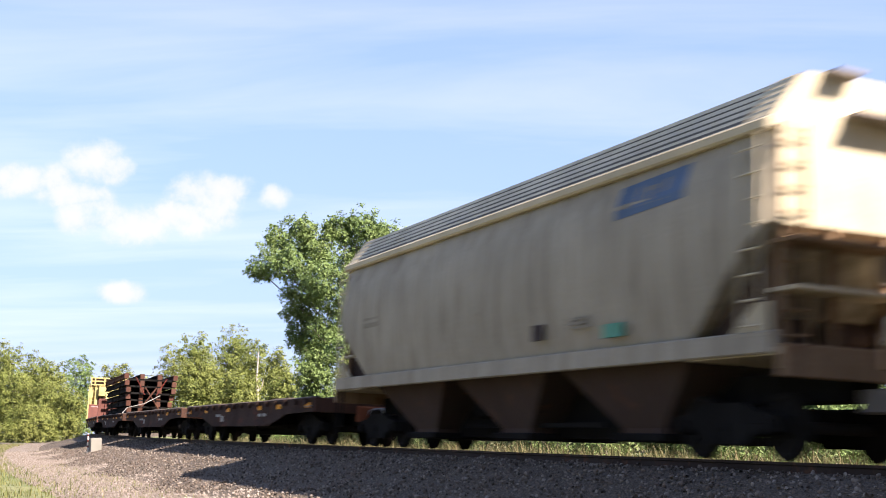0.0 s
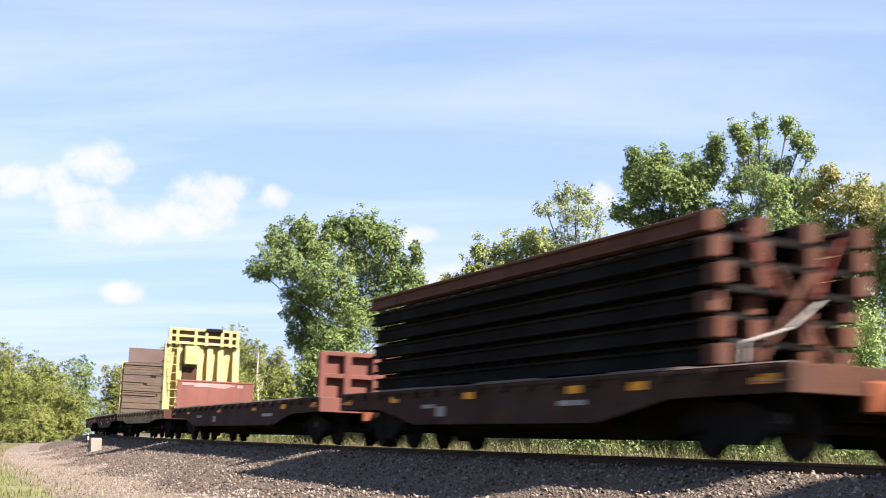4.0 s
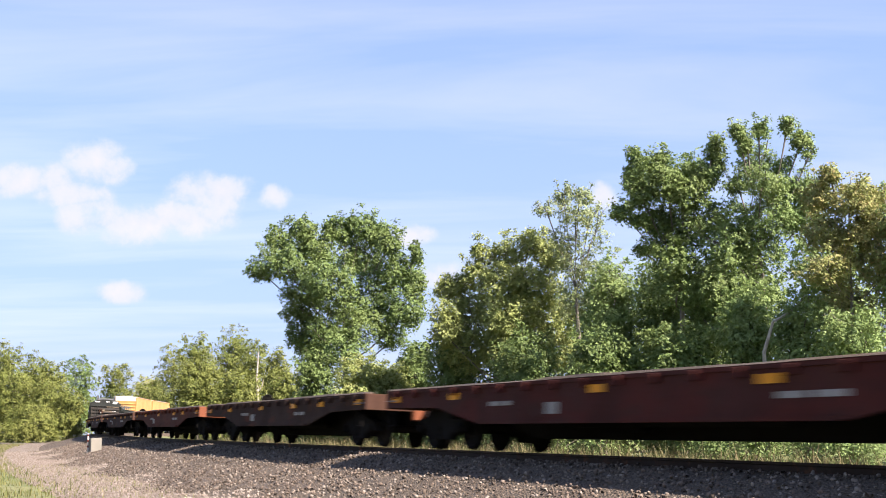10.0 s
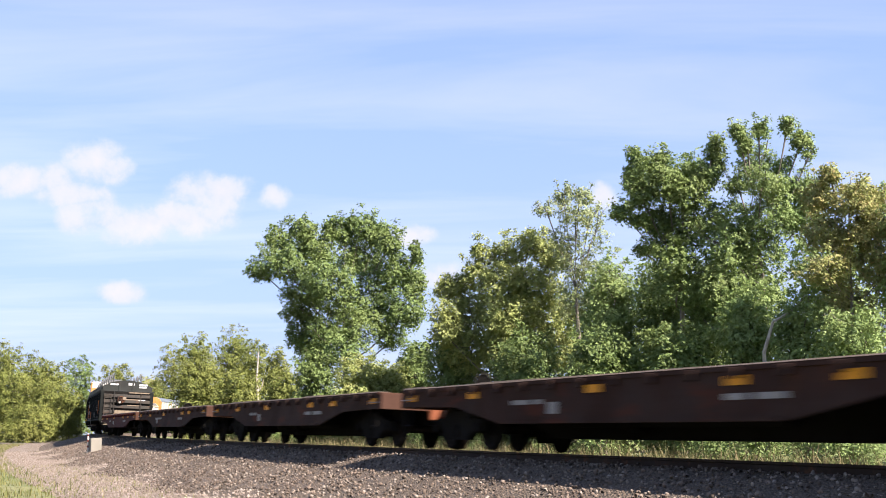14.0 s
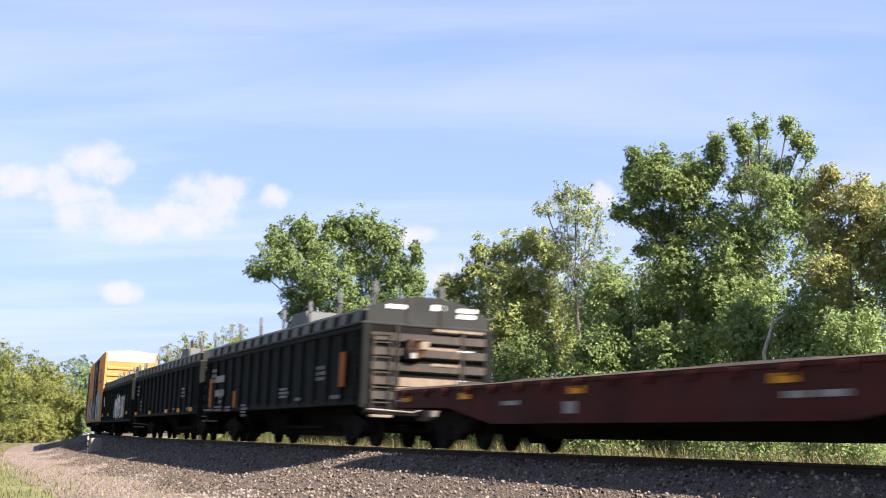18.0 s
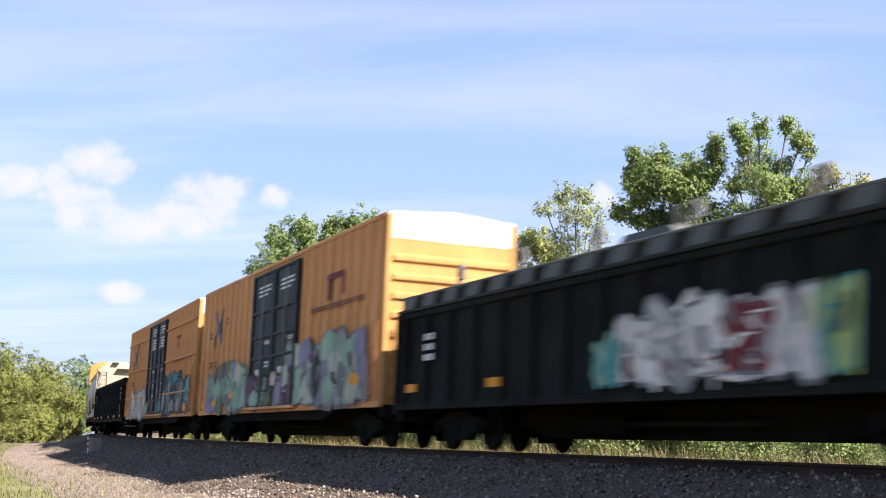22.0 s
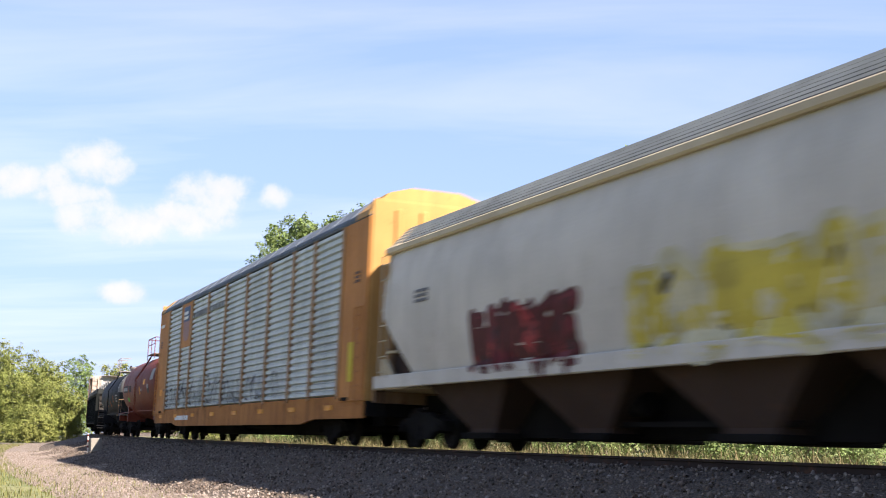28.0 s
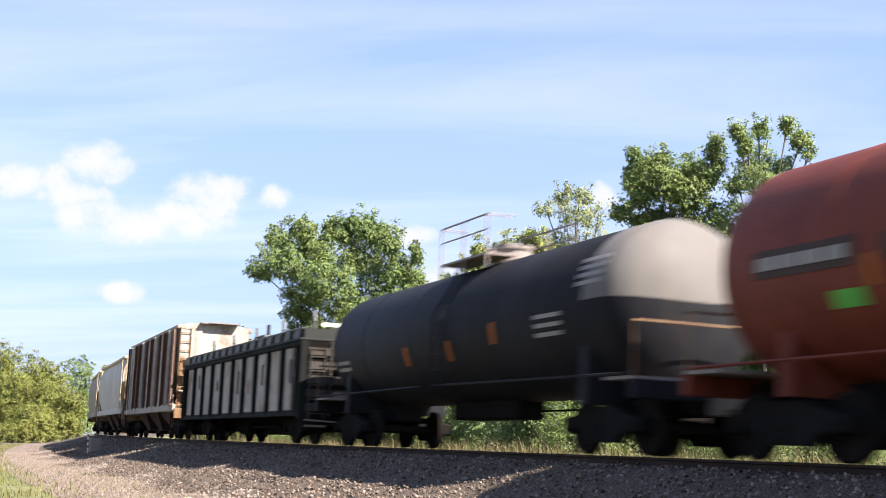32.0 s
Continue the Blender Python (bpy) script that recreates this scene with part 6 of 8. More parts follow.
def box_car(label, u0, u1, rods, seed):
    car, h = car_base("box_car", label, "box car", u0, u1, (u1 - u0) - 4.4, "yellow box cars")
    y, z0, z1 = 1.5, 0.9, 5.05
    Yl = M_["box_yellow"]
    dl, dr = DOORS[seed][0] - (u0 + u1) / 2, DOORS[seed][1] - (u0 + u1) / 2
    for s in (-1, 1):
        part("side", B(-h, h, s * y - 0.02, s * y + 0.02, z0, z1, c=0.006), Yl, car)
        part("top_chord", B(-h, h, s * y - 0.06, s * y + 0.06, z1 - 0.05, z1 + 0.06, c=0.015), Yl, car)
        part("side_sill", B(-h, h, s * y - 0.05, s * y + 0.05, z0 - 0.05, z0 + 0.1, c=0.01), Yl, car)
        part("sill_web", Shape().prism([(-h + 3, z0), (h - 3, z0), (h - 4.5, 0.62), (-h + 4.5, 0.62)], s * (y - 0.1) - 0.02, s * (y - 0.1) + 0.02), M_["under"], car)
    rib = Shape().prism([(-0.13, 0), (0.13, 0), (0.07, -0.075), (-0.07, -0.075)], z0 + 0.1, z1 - 0.06, "z").mesh("side_post", Yl)
    for a, b in ((-h + 0.35, dl - 0.35), (dr + 0.35, h - 0.35)):
        n = max(2, round((b - a) / 0.72))
        for k in range(n + 1):
            part("side_post", rib, None, car, at=(a + (b - a) * k / n, -y - 0.01, 0))
    # two leaves of the plug door, with panel ribs
    mid = (dl + dr) / 2
    for a, b in ((dl, mid - 0.02), (mid + 0.02, dr)):
        d = part("door", B(a, b, -y - 0.1, -y - 0.03, z0 + 0.12, z1 - 0.16, c=0.012), M_["box_black"], car, "black plug door leaf")
        for z in (1.04, 1.53, 2.36, 2.97, 3.7, 4.8):
            part("door_rib", B(a + 0.04, b - 0.04, -y - 0.15, -y - 0.09, z, z + 0.08, c=0.012), M_["box_black"], d)
        for x in (a + 0.08, b - 0.08):
            part("door_stile", B(x - 0.07, x + 0.07, -y - 0.16, -y - 0.09, z0 + 0.14, z1 - 0.18, c=0.012), M_["box_black"], d)
        for lo, hi in ((1.61, 2.36), (2.44, 2.97), (3.05, 3.7)):
            part("door_panel", B((a + b) / 2 - 0.05, (a + b) / 2 + 0.05, -y - 0.14, -y - 0.09, lo, hi, c=0.012), M_["box_black"], d)
        # labels on the leaf: white bars above, red and white notices below
        big = Shape()
        for k, z in enumerate((4.62, 4.5, 4.38, 4.16, 4.04, 3.92, 3.8) if seed == 2 else (4.45, 4.33, 4.21)):
            big.box(a + (b - a) * 0.25, a + (b - a) * (0.66 if k == 2 else 0.8), -y - 0.108, -y - 0.1, z, z + 0.06)
        part("door_lettering", big, M_["letter"], d, "white lettering bars")
        part("red_notice", B(a + (b - a) * 0.2, a + (b - a) * 0.36, -y - 0.108, -y - 0.1, 1.7, 1.84), M_["brace_red"], d, "red notice")
        part("white_notice", B(a + (b - a) * 0.27, a + (b - a) * 0.42, -y - 0.111, -y - 0.1, 1.84, 2.08), M_["letter"], d, "white notice")
        part("rust_patch", B(a + (b - a) * 0.02, a + (b - a) * 0.1, -y - 0.166, -y - 0.158, 1.5, 1.9), M_["plate"], d)
        bars(car, "small_lettering", a + (b - a) * 0.68, 2.12, 0.45, 0.2, 2, 1, M_["letter"], -y - 0.104, "", parent=d)
        bars(car, "small_lettering", a + (b - a) * 0.68, 1.66, 0.45, 0.2, 2, 1, M_["letter"], -y - 0.104, "", parent=d)
        bars(car, "small_lettering", a + (b - a) * 0.64, 2.78, 0.6, 0.12, 2, 1, M_["letter"], -y - 0.104, "", parent=d)
        part("door_track", B(a - 0.2, b + 0.2, -y - 0.2, -y - 0.06, z0 + 0.02, z0 + 0.1, c=0.01), Yl, car)
        part("lock_rod", Shape().tube([((a + b) / 2 + 0.3, -y - 0.2, z0 + 0.2), ((a + b) / 2 + 0.3, -y - 0.2, z1 - 0.3)], 0.022, 6), M_["steel"], d)
    if rods:
        for z in (1.75, 3.05, 4.35):
            for a, b in ((-h + 0.1, dl - 0.1), (dr + 0.1, h - 0.1)):
                part("side_rail", B(a, b, -y - 0.13, -y - 0.06, z, z + 0.07, c=0.012), Yl, car)
    # roof with cross seams
    roof = part("roof", Shape().prism([(-1.56, z1), (1.56, z1), (1.5, z1 + 0.06), (0, z1 + 0.17), (-1.5, z1 + 0.06)], -h - 0.03, h + 0.03, "x"), M_["hop_roof"], car, "galvanised low peaked roof")
    seam = Shape().prism([(-1.5, z1 + 0.06), (0, z1 + 0.17), (1.5, z1 + 0.06), (1.5, z1 + 0.1), (0, z1 + 0.21), (-1.5, z1 + 0.1)], -0.03, 0.03, "x").mesh("roof_seam", M_["hop_roof"])
    for k in range(15):
        part("roof_seam", seam, None, roof, at=(-h + 0.6 + k * (2 * h - 1.2) / 14, 0, 0))
    for s in (1, -1):
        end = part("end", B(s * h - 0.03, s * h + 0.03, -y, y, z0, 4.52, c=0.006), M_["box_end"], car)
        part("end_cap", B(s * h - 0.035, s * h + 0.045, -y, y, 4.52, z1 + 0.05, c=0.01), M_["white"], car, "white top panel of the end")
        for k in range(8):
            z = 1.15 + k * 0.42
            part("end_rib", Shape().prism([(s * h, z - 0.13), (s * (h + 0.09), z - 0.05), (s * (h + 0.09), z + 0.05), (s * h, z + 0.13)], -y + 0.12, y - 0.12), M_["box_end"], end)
        # front corner takes the lit-end tone, rear corner the shaded-side tone
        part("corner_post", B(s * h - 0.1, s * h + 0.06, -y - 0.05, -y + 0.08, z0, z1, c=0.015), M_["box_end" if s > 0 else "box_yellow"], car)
        part("corner_post", B(s * h - 0.1, s * h + 0.06, y - 0.08, y + 0.05, z0, z1, c=0.015), M_["box_end"], car)
        ladder(car, s * (h - 0.32), -y - 0.13, z0 + 0.1, 2.7, 0.42, 5, Yl)
        part("end_sill", B(s * h - 0.08, s * h + 0.1, -y, y, z0 - 0.28, z0, c=0.015), M_["under"], car)
    part("end_platform", B(h, h + 0.35, -0.9, 0.9, 1.2, 1.24), M_["steel"], car)
    ladder(car, h + 0.14, -1.1, 1.1, 2.6, 0.4, 5, M_["box_end"], "y")
    brake_wheel(car, h + 0.22, 0.5, 2.0, M_["steel"])
    underframe(car, h)
    reflectors(car, [h - 0.9, h - 6.2, -h + 6.0, -h + 0.8], 1.2, -y - 0.07, 0.5, 0.28)
    # marks: a crossed ribbon, two bar letters, small data
    if seed == 1:
        tag = part("emblem", Shape().box(h - 4.05, h - 2.75, -y - 0.09, -y - 0.084, 4.0, 4.14).box(h - 4.0, h - 3.78, -y - 0.09, -y - 0.084, 3.5, 4.0).box(h - 2.85, h - 2.65, -y - 0.09, -y - 0.084, 3.55, 4.05), M_["purple_red"], car, "faded maroon emblem")
        bars(car, "lettering", h - 5.35, 3.28, 4.2, 0.2, 1, 14, M_["slogan"], -y - 0.087, "faded slogan lettering")
    else:
        part("emblem", Shape().box(h - 4.3, h - 3.3, -y - 0.09, -y - 0.084, 3.9, 4.0).box(h - 4.0, h - 3.8, -y - 0.09, -y - 0.084, 3.5, 3.9), M_["purple_red"], car, "faded maroon emblem")
        bars(car, "lettering", h - 4.6, 3.0, 2.6, 0.2, 1, 9, M_["slogan"], -y - 0.087, "faded slogan lettering")
    xc = -h + 2.6 if seed == 1 else -h + 2.72
    cross = Shape()
    for s in (1, -1):
        cross.prism([(xc - 0.6, 3.72 - s * 0.55 - 0.12), (xc - 0.6, 3.72 - s * 0.55 + 0.12), (xc + 0.6, 3.72 + s * 0.55 + 0.12), (xc + 0.6, 3.72 + s * 0.55 - 0.12)], -y - 0.092 - 0.003 * s, -y - 0.086)
    part("crossed_ribbon", cross, M_["blue_mark"], car, "blue crossed ribbon emblem")
    if seed == 2:
        for s in (1, -1):
            part("ribbon_edge", Shape().prism([(xc - 0.6, 3.72 - s * 0.34 - 0.08), (xc - 0.6, 3.72 - s * 0.34 + 0.08), (xc + 0.6, 3.72 + s * 0.34 + 0.08), (xc + 0.6, 3.72 + s * 0.34 - 0.08)], -y - 0.084 - 0.001 * s, -y - 0.08), M_["brace_red"], car, "red arm of the ribbon")
    for pts in ([(xc - 0.6, 3.14), (xc - 0.3, 3.42), (xc - 0.35, 3.52), (xc - 0.65, 3.24)], [(xc + 0.6, 4.3), (xc + 0.3, 4.03), (xc + 0.35, 3.93), (xc + 0.65, 4.2)]):
        part("ribbon_end", Shape().prism(pts, -y - 0.1, -y - 0.086), M_["brace_red"], car, "red end of the ribbon")
    for dx_, z in ((-1.25, 3.4), (1.0, 3.75), (-1.1, 2.4), (-0.4, 2.4), (-1.1, 1.95), (-0.3, 1.95)):
        bars(car, "data_bars", xc + dx_, z, 0.42, 0.26, 2, 2, M_["slogan"], -y - 0.087, "small dark lettering")
    return car, h


DOORS = {1: (-11.27, -6.51), 2: (-31.1, -26.6)}


def hopper(label, u0, u1, key, eave, sill, ridge, bays, roof="hop_roof", end="hop_end", rounded=True, side_ribs=0, inset=0.55):
    car, h = car_base("covered_hopper", label, "covered hopper", u0, u1, (u1 - u0) - 3.4, "covered hoppers")
    side = M_[key]
    b = 0.16 if rounded else 0.0
    # body: bulging sides between sill and eave
    zs = [sill, sill + 0.35, sill + 0.9, sill + 1.5, sill + 2.1, eave - 0.25, eave]
    ys = [1.42, 1.50, 1.42 + b, 1.44 + b, 1.42 + b * 0.9, 1.45, 1.38]
    prof = [(-a, z) for a, z in zip(ys, zs)] + [(a, z) for a, z in reversed(list(zip(ys, zs)))]
    hb = h - inset
    rings = []
    cutz = eave - 1.25
    for x in (-hb, -hb + 0.25, -hb + 0.8, -hb + 1.7, hb - 1.7, hb - 0.8, hb - 0.25, hb):
        k = 0.94 if abs(x) > hb - 0.1 else 1.0
        low = sill + (cutz - sill) * max(0.0, min(1.0, (abs(x) - hb + 1.7) / 1.7))
        rings.append([(x, math.copysign(float(np.interp(max(z, low), zs, ys)), a) * k, max(z, low + 0.001 * (i if a < 0 else 13 - i))) for i, (a, z) in enumerate(prof)])
    body = part("body", Shape().loft(rings), side, car, smooth=40)
    part("side_sill", B(-h + 0.1, h - 0.1, -1.56, -1.44, sill - 0.22, sill + 0.06, c=0.02), side, car)
    part("side_sill", B(-h + 0.1, h - 0.1, 1.44, 1.56, sill - 0.22, sill + 0.06, c=0.02), side, car)
    part("eave", B(-hb - 0.05, hb + 0.05, -1.5, -1.34, eave - 0.06, eave + 0.1, c=0.03), M_[end], car)
    part("eave", B(-hb - 0.05, hb + 0.05, 1.34, 1.5, eave - 0.06, eave + 0.1, c=0.03), M_[end], car)
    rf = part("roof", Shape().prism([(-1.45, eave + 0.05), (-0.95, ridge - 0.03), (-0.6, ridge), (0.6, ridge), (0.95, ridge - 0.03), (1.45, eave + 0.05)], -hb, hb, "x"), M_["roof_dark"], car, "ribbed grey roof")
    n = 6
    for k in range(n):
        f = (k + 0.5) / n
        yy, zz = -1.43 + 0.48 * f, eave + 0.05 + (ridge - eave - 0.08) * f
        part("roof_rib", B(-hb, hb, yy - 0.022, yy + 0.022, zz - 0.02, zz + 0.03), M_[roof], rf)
    part("running_board", B(-hb - 0.3, hb + 0.3, -0.62, -0.2, ridge - 0.02, ridge + 0.03), M_["steel"], rf)
    hatch = B(-0.75, 0.75, -0.15, 0.45, ridge - 0.05, ridge + 0.06, c=0.03).mesh("hatch", M_[roof])
    for k in range(8):
        part("hatch", hatch, None, rf, at=(-hb + 1.2 + k * (2 * hb - 2.4) / 7, 0, 0))
    if side_ribs:
        rib = Shape().prism([(-0.08, 0), (0.08, 0), (0.05, -0.12), (-0.05, -0.12)], sill, eave - 0.05, "z").mesh("side_rib", side)
        rusty = Shape().prism([(-0.08, 0), (0.08, 0), (0.05, -0.12), (-0.05, -0.12)], sill, eave - 0.05, "z").mesh("side_rib", M_["rust_dark"])
        for k in range(side_ribs):
            part("side_rib", rib if k % 3 == 1 else rusty, None, car, at=(-hb + 0.1 + k * (2 * hb - 0.2) / (side_ribs - 1), -1.5, 0))
        wide = (2 * hb - 0.2) / (side_ribs - 1)
        for k in range(side_ribs - 1):
            x = -hb + 0.1 + k * wide
            part("side_panel", B(x + 0.09, x + wide - 0.09, -1.52, -1.49, sill + 0.07, eave - 0.1), M_[("rust_dark", "old_white", "plate", "rust_dark", "cover", "old_white", "rust_dark", "plate", "old_white", "deck_red")[k % 10]], car, "patched and rusted side panel")
    # hopper bays
    step = (2 * hb - 3.4) / bays
    for k in range(bays):
        xc = -hb + 1.7 + (k + 0.5) * step
        e = step * 0.49
        rings = [[(xc + sx * e * f, sy * 1.32 * g, z) for sx, sy in ((-1, -1), (1, -1), (1, 1), (-1, 1))] for f, g, z in ((1.0, 1.0, sill), (0.28, 0.62, 0.42), (0.28, 0.62, 0.3))]
        bay = part("hopper_bay", Shape().loft(rings), M_["hop_bay"], car, "dark brown discharge hopper")
        part("gate", B(xc - e * 0.34, xc + e * 0.34, -0.95, 0.95, 0.22, 0.34, c=0.02), M_["under"], bay)
    for s in (1, -1):
        m, low = M_[end], M_["hop_rust"]
        gable = [(-1.47, eave + 0.05), (-0.97, ridge - 0.02), (-0.6, ridge + 0.015), (0.6, ridge + 0.015), (0.97, ridge - 0.02), (1.47, eave + 0.05)]
        part("roof_end", Shape().prism(gable, min(s * (hb - 0.5), s * (hb + 0.03)), max(s * (hb - 0.5), s * (hb + 0.03)), "x"), m, car, "cream roof end")
        # upper end sheet, then the slope down to the platform
        part("end_sheet", B(s * hb - 0.04, s * hb + 0.04, -1.36, 1.36, eave - 1.25, eave + 0.12, c=0.01), m, car, "cream end sheet")
        part("slope_sheet", Shape().prism([(s * hb, eave - 1.1), (s * (hb - 1.6), sill + 0.1), (s * (hb - 1.68), sill + 0.1), (s * (hb - 0.08), eave - 1.1)], -1.3, 1.3), low, car, "rust-stained slope sheet")
        part("platform", B(min(s * (h - 1.9), s * h), max(s * (h - 1.9), s * h), -1.5, 1.5, sill - 0.24, sill - 0.14, c=0.01), m, car)
        part("end_sill", B(s * h - 0.06, s * h + 0.06, -1.5, 1.5, sill - 0.5, sill - 0.1, c=0.015), low, car)
        for y in (-1.25, -0.45, 0.45, 1.25):
            part("end_post", B(s * (hb - 0.05) - 0.07, s * (hb - 0.05) + 0.07, y - 0.06, y + 0.06, sill - 0.15, eave - 1.05, c=0.01), low, car)
        # dark plates stand in for the shade in the open triangle below the slope
        for yy in (-1.2, 1.2):
            part("end_web", Shape().prism([(s * (hb - 0.1), cutz), (s * (hb - 1.72), sill), (s * (hb - 0.1), sill)], yy - 0.02, yy + 0.02), M_["hop_bay"], car, "dark plate for the shaded void under the slope sheet")
        for z in (sill + 0.55, sill + 1.15):
            part("cross_walk", B(s * hb - 0.15, s * hb + 0.4, -1.35, 1.35, z, z + 0.06, c=0.01), m if z < sill + 0.6 else low, car)
        ladder(car, s * (hb + 0.1), -1.15, sill - 0.1, eave, 0.42, 9, low, "y")
        part("brake_gear", Shape().lathe([(-0.32, 0.2), (0.32, 0.2)], 12, "y", (s * (h - 0.75), 0.1, sill + 0.12)).box(s * (h - 0.9) - 0.2, s * (h - 0.9) + 0.2, -0.9, -0.45, sill - 0.14, sill + 0.3), M_["hop_bay"], car, "rusty brake reservoir and valve")
        part("corner_sheet", Shape().prism([(s * hb, sill + 0.02), (s * (hb - 0.75), sill + 0.02), (s * (hb - 0.25), sill + 0.42), (s * hb, sill + 0.42)], -1.5, -1.44), m, car)
        ladder(car, s * (hb - 0.25), -1.57, sill, eave - 0.1, 0.4, 8, m)
        part("crossover_platform", B(min(s * hb, s * (hb + 0.4)), max(s * hb, s * (hb + 0.4)), -0.3, 0.9, eave + 0.2, eave + 0.24), M_["steel"], car)
        part("side_step", Shape().tube([(s * (h - 0.2), -1.5, sill - 0.2), (s * (h - 0.2), -1.5, 0.45), (s * (h - 0.6), -1.5, 0.45), (s * (h - 0.6), -1.5, sill - 0.2)], 0.02, 5), M_["under"], car)
    brake_wheel(car, h - 0.2, 0.4, sill + 1.0, M_["steel"])
    underframe(car, h, 1.05)
    return car, h


def autorack(u0, u1):
    car, h = car_base("autorack", "yellow tri-level autorack with galvanised side panels", "autorack", u0, u1, 19.5)
    y, z0, z1 = 1.52, 0.98, 5.15
    Yl = M_["auto_yellow"]
    mid = (u0 + u1) / 2
    part("deck", B(-h, h, -y, y, 0.92, 1.0), M_["under"], car)
    for s in (-1, 1):
        pts = [(-h, 1.14), (h, 1.14), (h, 0.62), (h - 3.8, 0.62), (h - 5.0, 0.5), (-h + 5.0, 0.5), (-h + 3.8, 0.62), (-h, 0.62)]
        part("side_sill", Shape().prism(pts, s * y - 0.03, s * y + 0.03), M_["auto_sill"], car, "dirty yellow side sill")
        part("top_rail", B(-h, h, s * y - 0.05, s * y + 0.05, z1, z1 + 0.1, c=0.01), M_["auto_roof"], car)
    posts = [v - mid for v in AUTO_POSTS]
    post = B(-0.065, 0.065, -0.09, 0.06, z0 + 0.1, z1, c=0.015).mesh("side_post", M_["auto_post"])
    for x in posts:
        part("side_post", post, None, car, at=(x, -y, 0))
        part("side_post", post, None, car, at=(x, y, 0))
    # corrugated panels between the posts
    for a, b in zip(posts[:-1], posts[1:]):
        a, b = sorted((a, b))
        prof, z, k = [], 1.16, 0
        while z < z1 - 0.01:
            prof += [(-y + 0.02, z), (-y - 0.045, z + 0.03), (-y - 0.045, z + 0.115), (-y + 0.02, z + 0.15)]
            z += 0.182
        prof = [(p, min(q, z1)) for p, q in prof] + [(-y + 0.05, z1), (-y + 0.05, 1.16)]
        part("panel", Shape().prism(prof, a + 0.07, b - 0.07, "x"), M_["zinc"], car, "corrugated galvanised panel")
    part("far_wall", B(-h + 1.5, h - 1.5, y - 0.03, y, 1.1, z1), M_["zinc"], car)
    # roof
    prof = [(-y - 0.06, z1 + 0.05), (-y - 0.02, z1 + 0.16), (-1.15, 5.7), (-0.6, 5.86), (0.6, 5.86), (1.15, 5.7), (y + 0.02, z1 + 0.16), (y + 0.06, z1 + 0.05)]
    rf = part("roof", Shape().prism(prof, -h + 0.95, h - 0.95, "x"), M_["auto_roof"], car, "blue-grey arched roof")
    for k in range(16):
        x = -h + 1.4 + k * (2 * h - 2.8) / 15
        part("roof_seam", Shape().loft([[(x + d, p * 1.004, q * 1.003) for p, q in prof] for d in (-0.03, 0.03)]), M_["auto_roof"], rf)
    for s in (-1, 1):
        a, b = sorted((s * (h - 0.98), s * h))
        hood = part("end_hood", Shape().prism([(-y - 0.07, z1 + 0.02), (-y - 0.03, z1 + 0.17), (-1.15, 5.72), (-0.6, 5.88), (0.6, 5.88), (1.15, 5.72), (y + 0.03, z1 + 0.17), (y + 0.07, z1 + 0.02)], a, b, "x"), M_["auto_end"], car, "yellow end hood")
        inner = min(posts) if s < 0 else max(posts)
        a, b = sorted((inner, s * h))
        for w in (-1, 1):
            part("end_panel", B(a, b, w * y - 0.05, w * y + 0.05, 1.0, z1, c=0.01), Yl, car, "yellow end side panel")
        e = part("end_door", B(s * h - 0.05, s * h + 0.03, -y, y, 1.0, z1 + 0.4, c=0.02), M_["auto_end"], car, "yellow end door")
        for yy in (-0.9, -0.3, 0.3, 0.9):
            part("door_fold", B(s * h - 0.02, s * h + 0.08, yy - 0.09, yy + 0.09, 1.1, z1 + 0.2, c=0.03), M_["auto_end"], e)
        ladder(car, s * (h - 0.35), -y - 0.12, 0.9, 3.1, 0.44, 7, Yl)
        part("end_sill", B(s * h - 0.1, s * h + 0.08, -y, y, 0.66, 1.0, c=0.015), M_["under"], car)
        if s > 0:
            part("yellow_notice", B(h - 1.13, h - 0.77, -y - 0.058, -y - 0.05, 1.45, 2.35), M_["notice"], car, "lime yellow notice")
        else:
            part("yellow_notice", B(-h + 0.95, -h + 1.4, -y - 0.058, -y - 0.05, 1.72, 1.98), M_["reflector"], car, "small yellow notice")
        if s < 0:
            bars(car, "lettering", s * (h - 0.7) - 0.35, 4.55, 0.75, 0.2, 1, 4, M_["letter"], -y - 0.055, "white lettering")
        bars(car, "data_bars", s * (h - 0.7) - 0.2, 3.7, 0.4, 0.3, 3, 2, M_["plate"], -y - 0.055, "small faded lettering")
        part("jack_pad", B(s * (h - 1.3) - 0.25, s * (h - 1.3) + 0.25, -y - 0.08, -y, 1.02, 1.1), M_["under"], car)
    underframe(car, h, 0.8)
    # emblem: a shield on a yellow plate
    xa, xb = -101.1 - mid, -103.0 - mid
    xc = (xa + xb) / 2
    part("emblem_plate", B(xb + 0.06, xa - 0.06, -y - 0.07, -y - 0.05, 3.45, 5.12), Yl, car)
    sh = [(xc - 0.58, 4.95), (xc - 0.3, 5.05), (xc, 4.98), (xc + 0.3, 5.05), (xc + 0.58, 4.95), (xc + 0.55, 3.9), (xc + 0.3, 3.72), (xc, 3.66), (xc - 0.3, 3.72), (xc - 0.55, 3.9)]
    em = part("shield_emblem", Shape().prism(sh, -y - 0.078, -y - 0.07), M_["pink_mark"], car, "faded shield emblem")
    part("shield_top", B(xc - 0.56, xc + 0.56, -y - 0.084, -y - 0.078, 4.42, 4.97), M_["blue_mark"], em, "blue head of the shield")
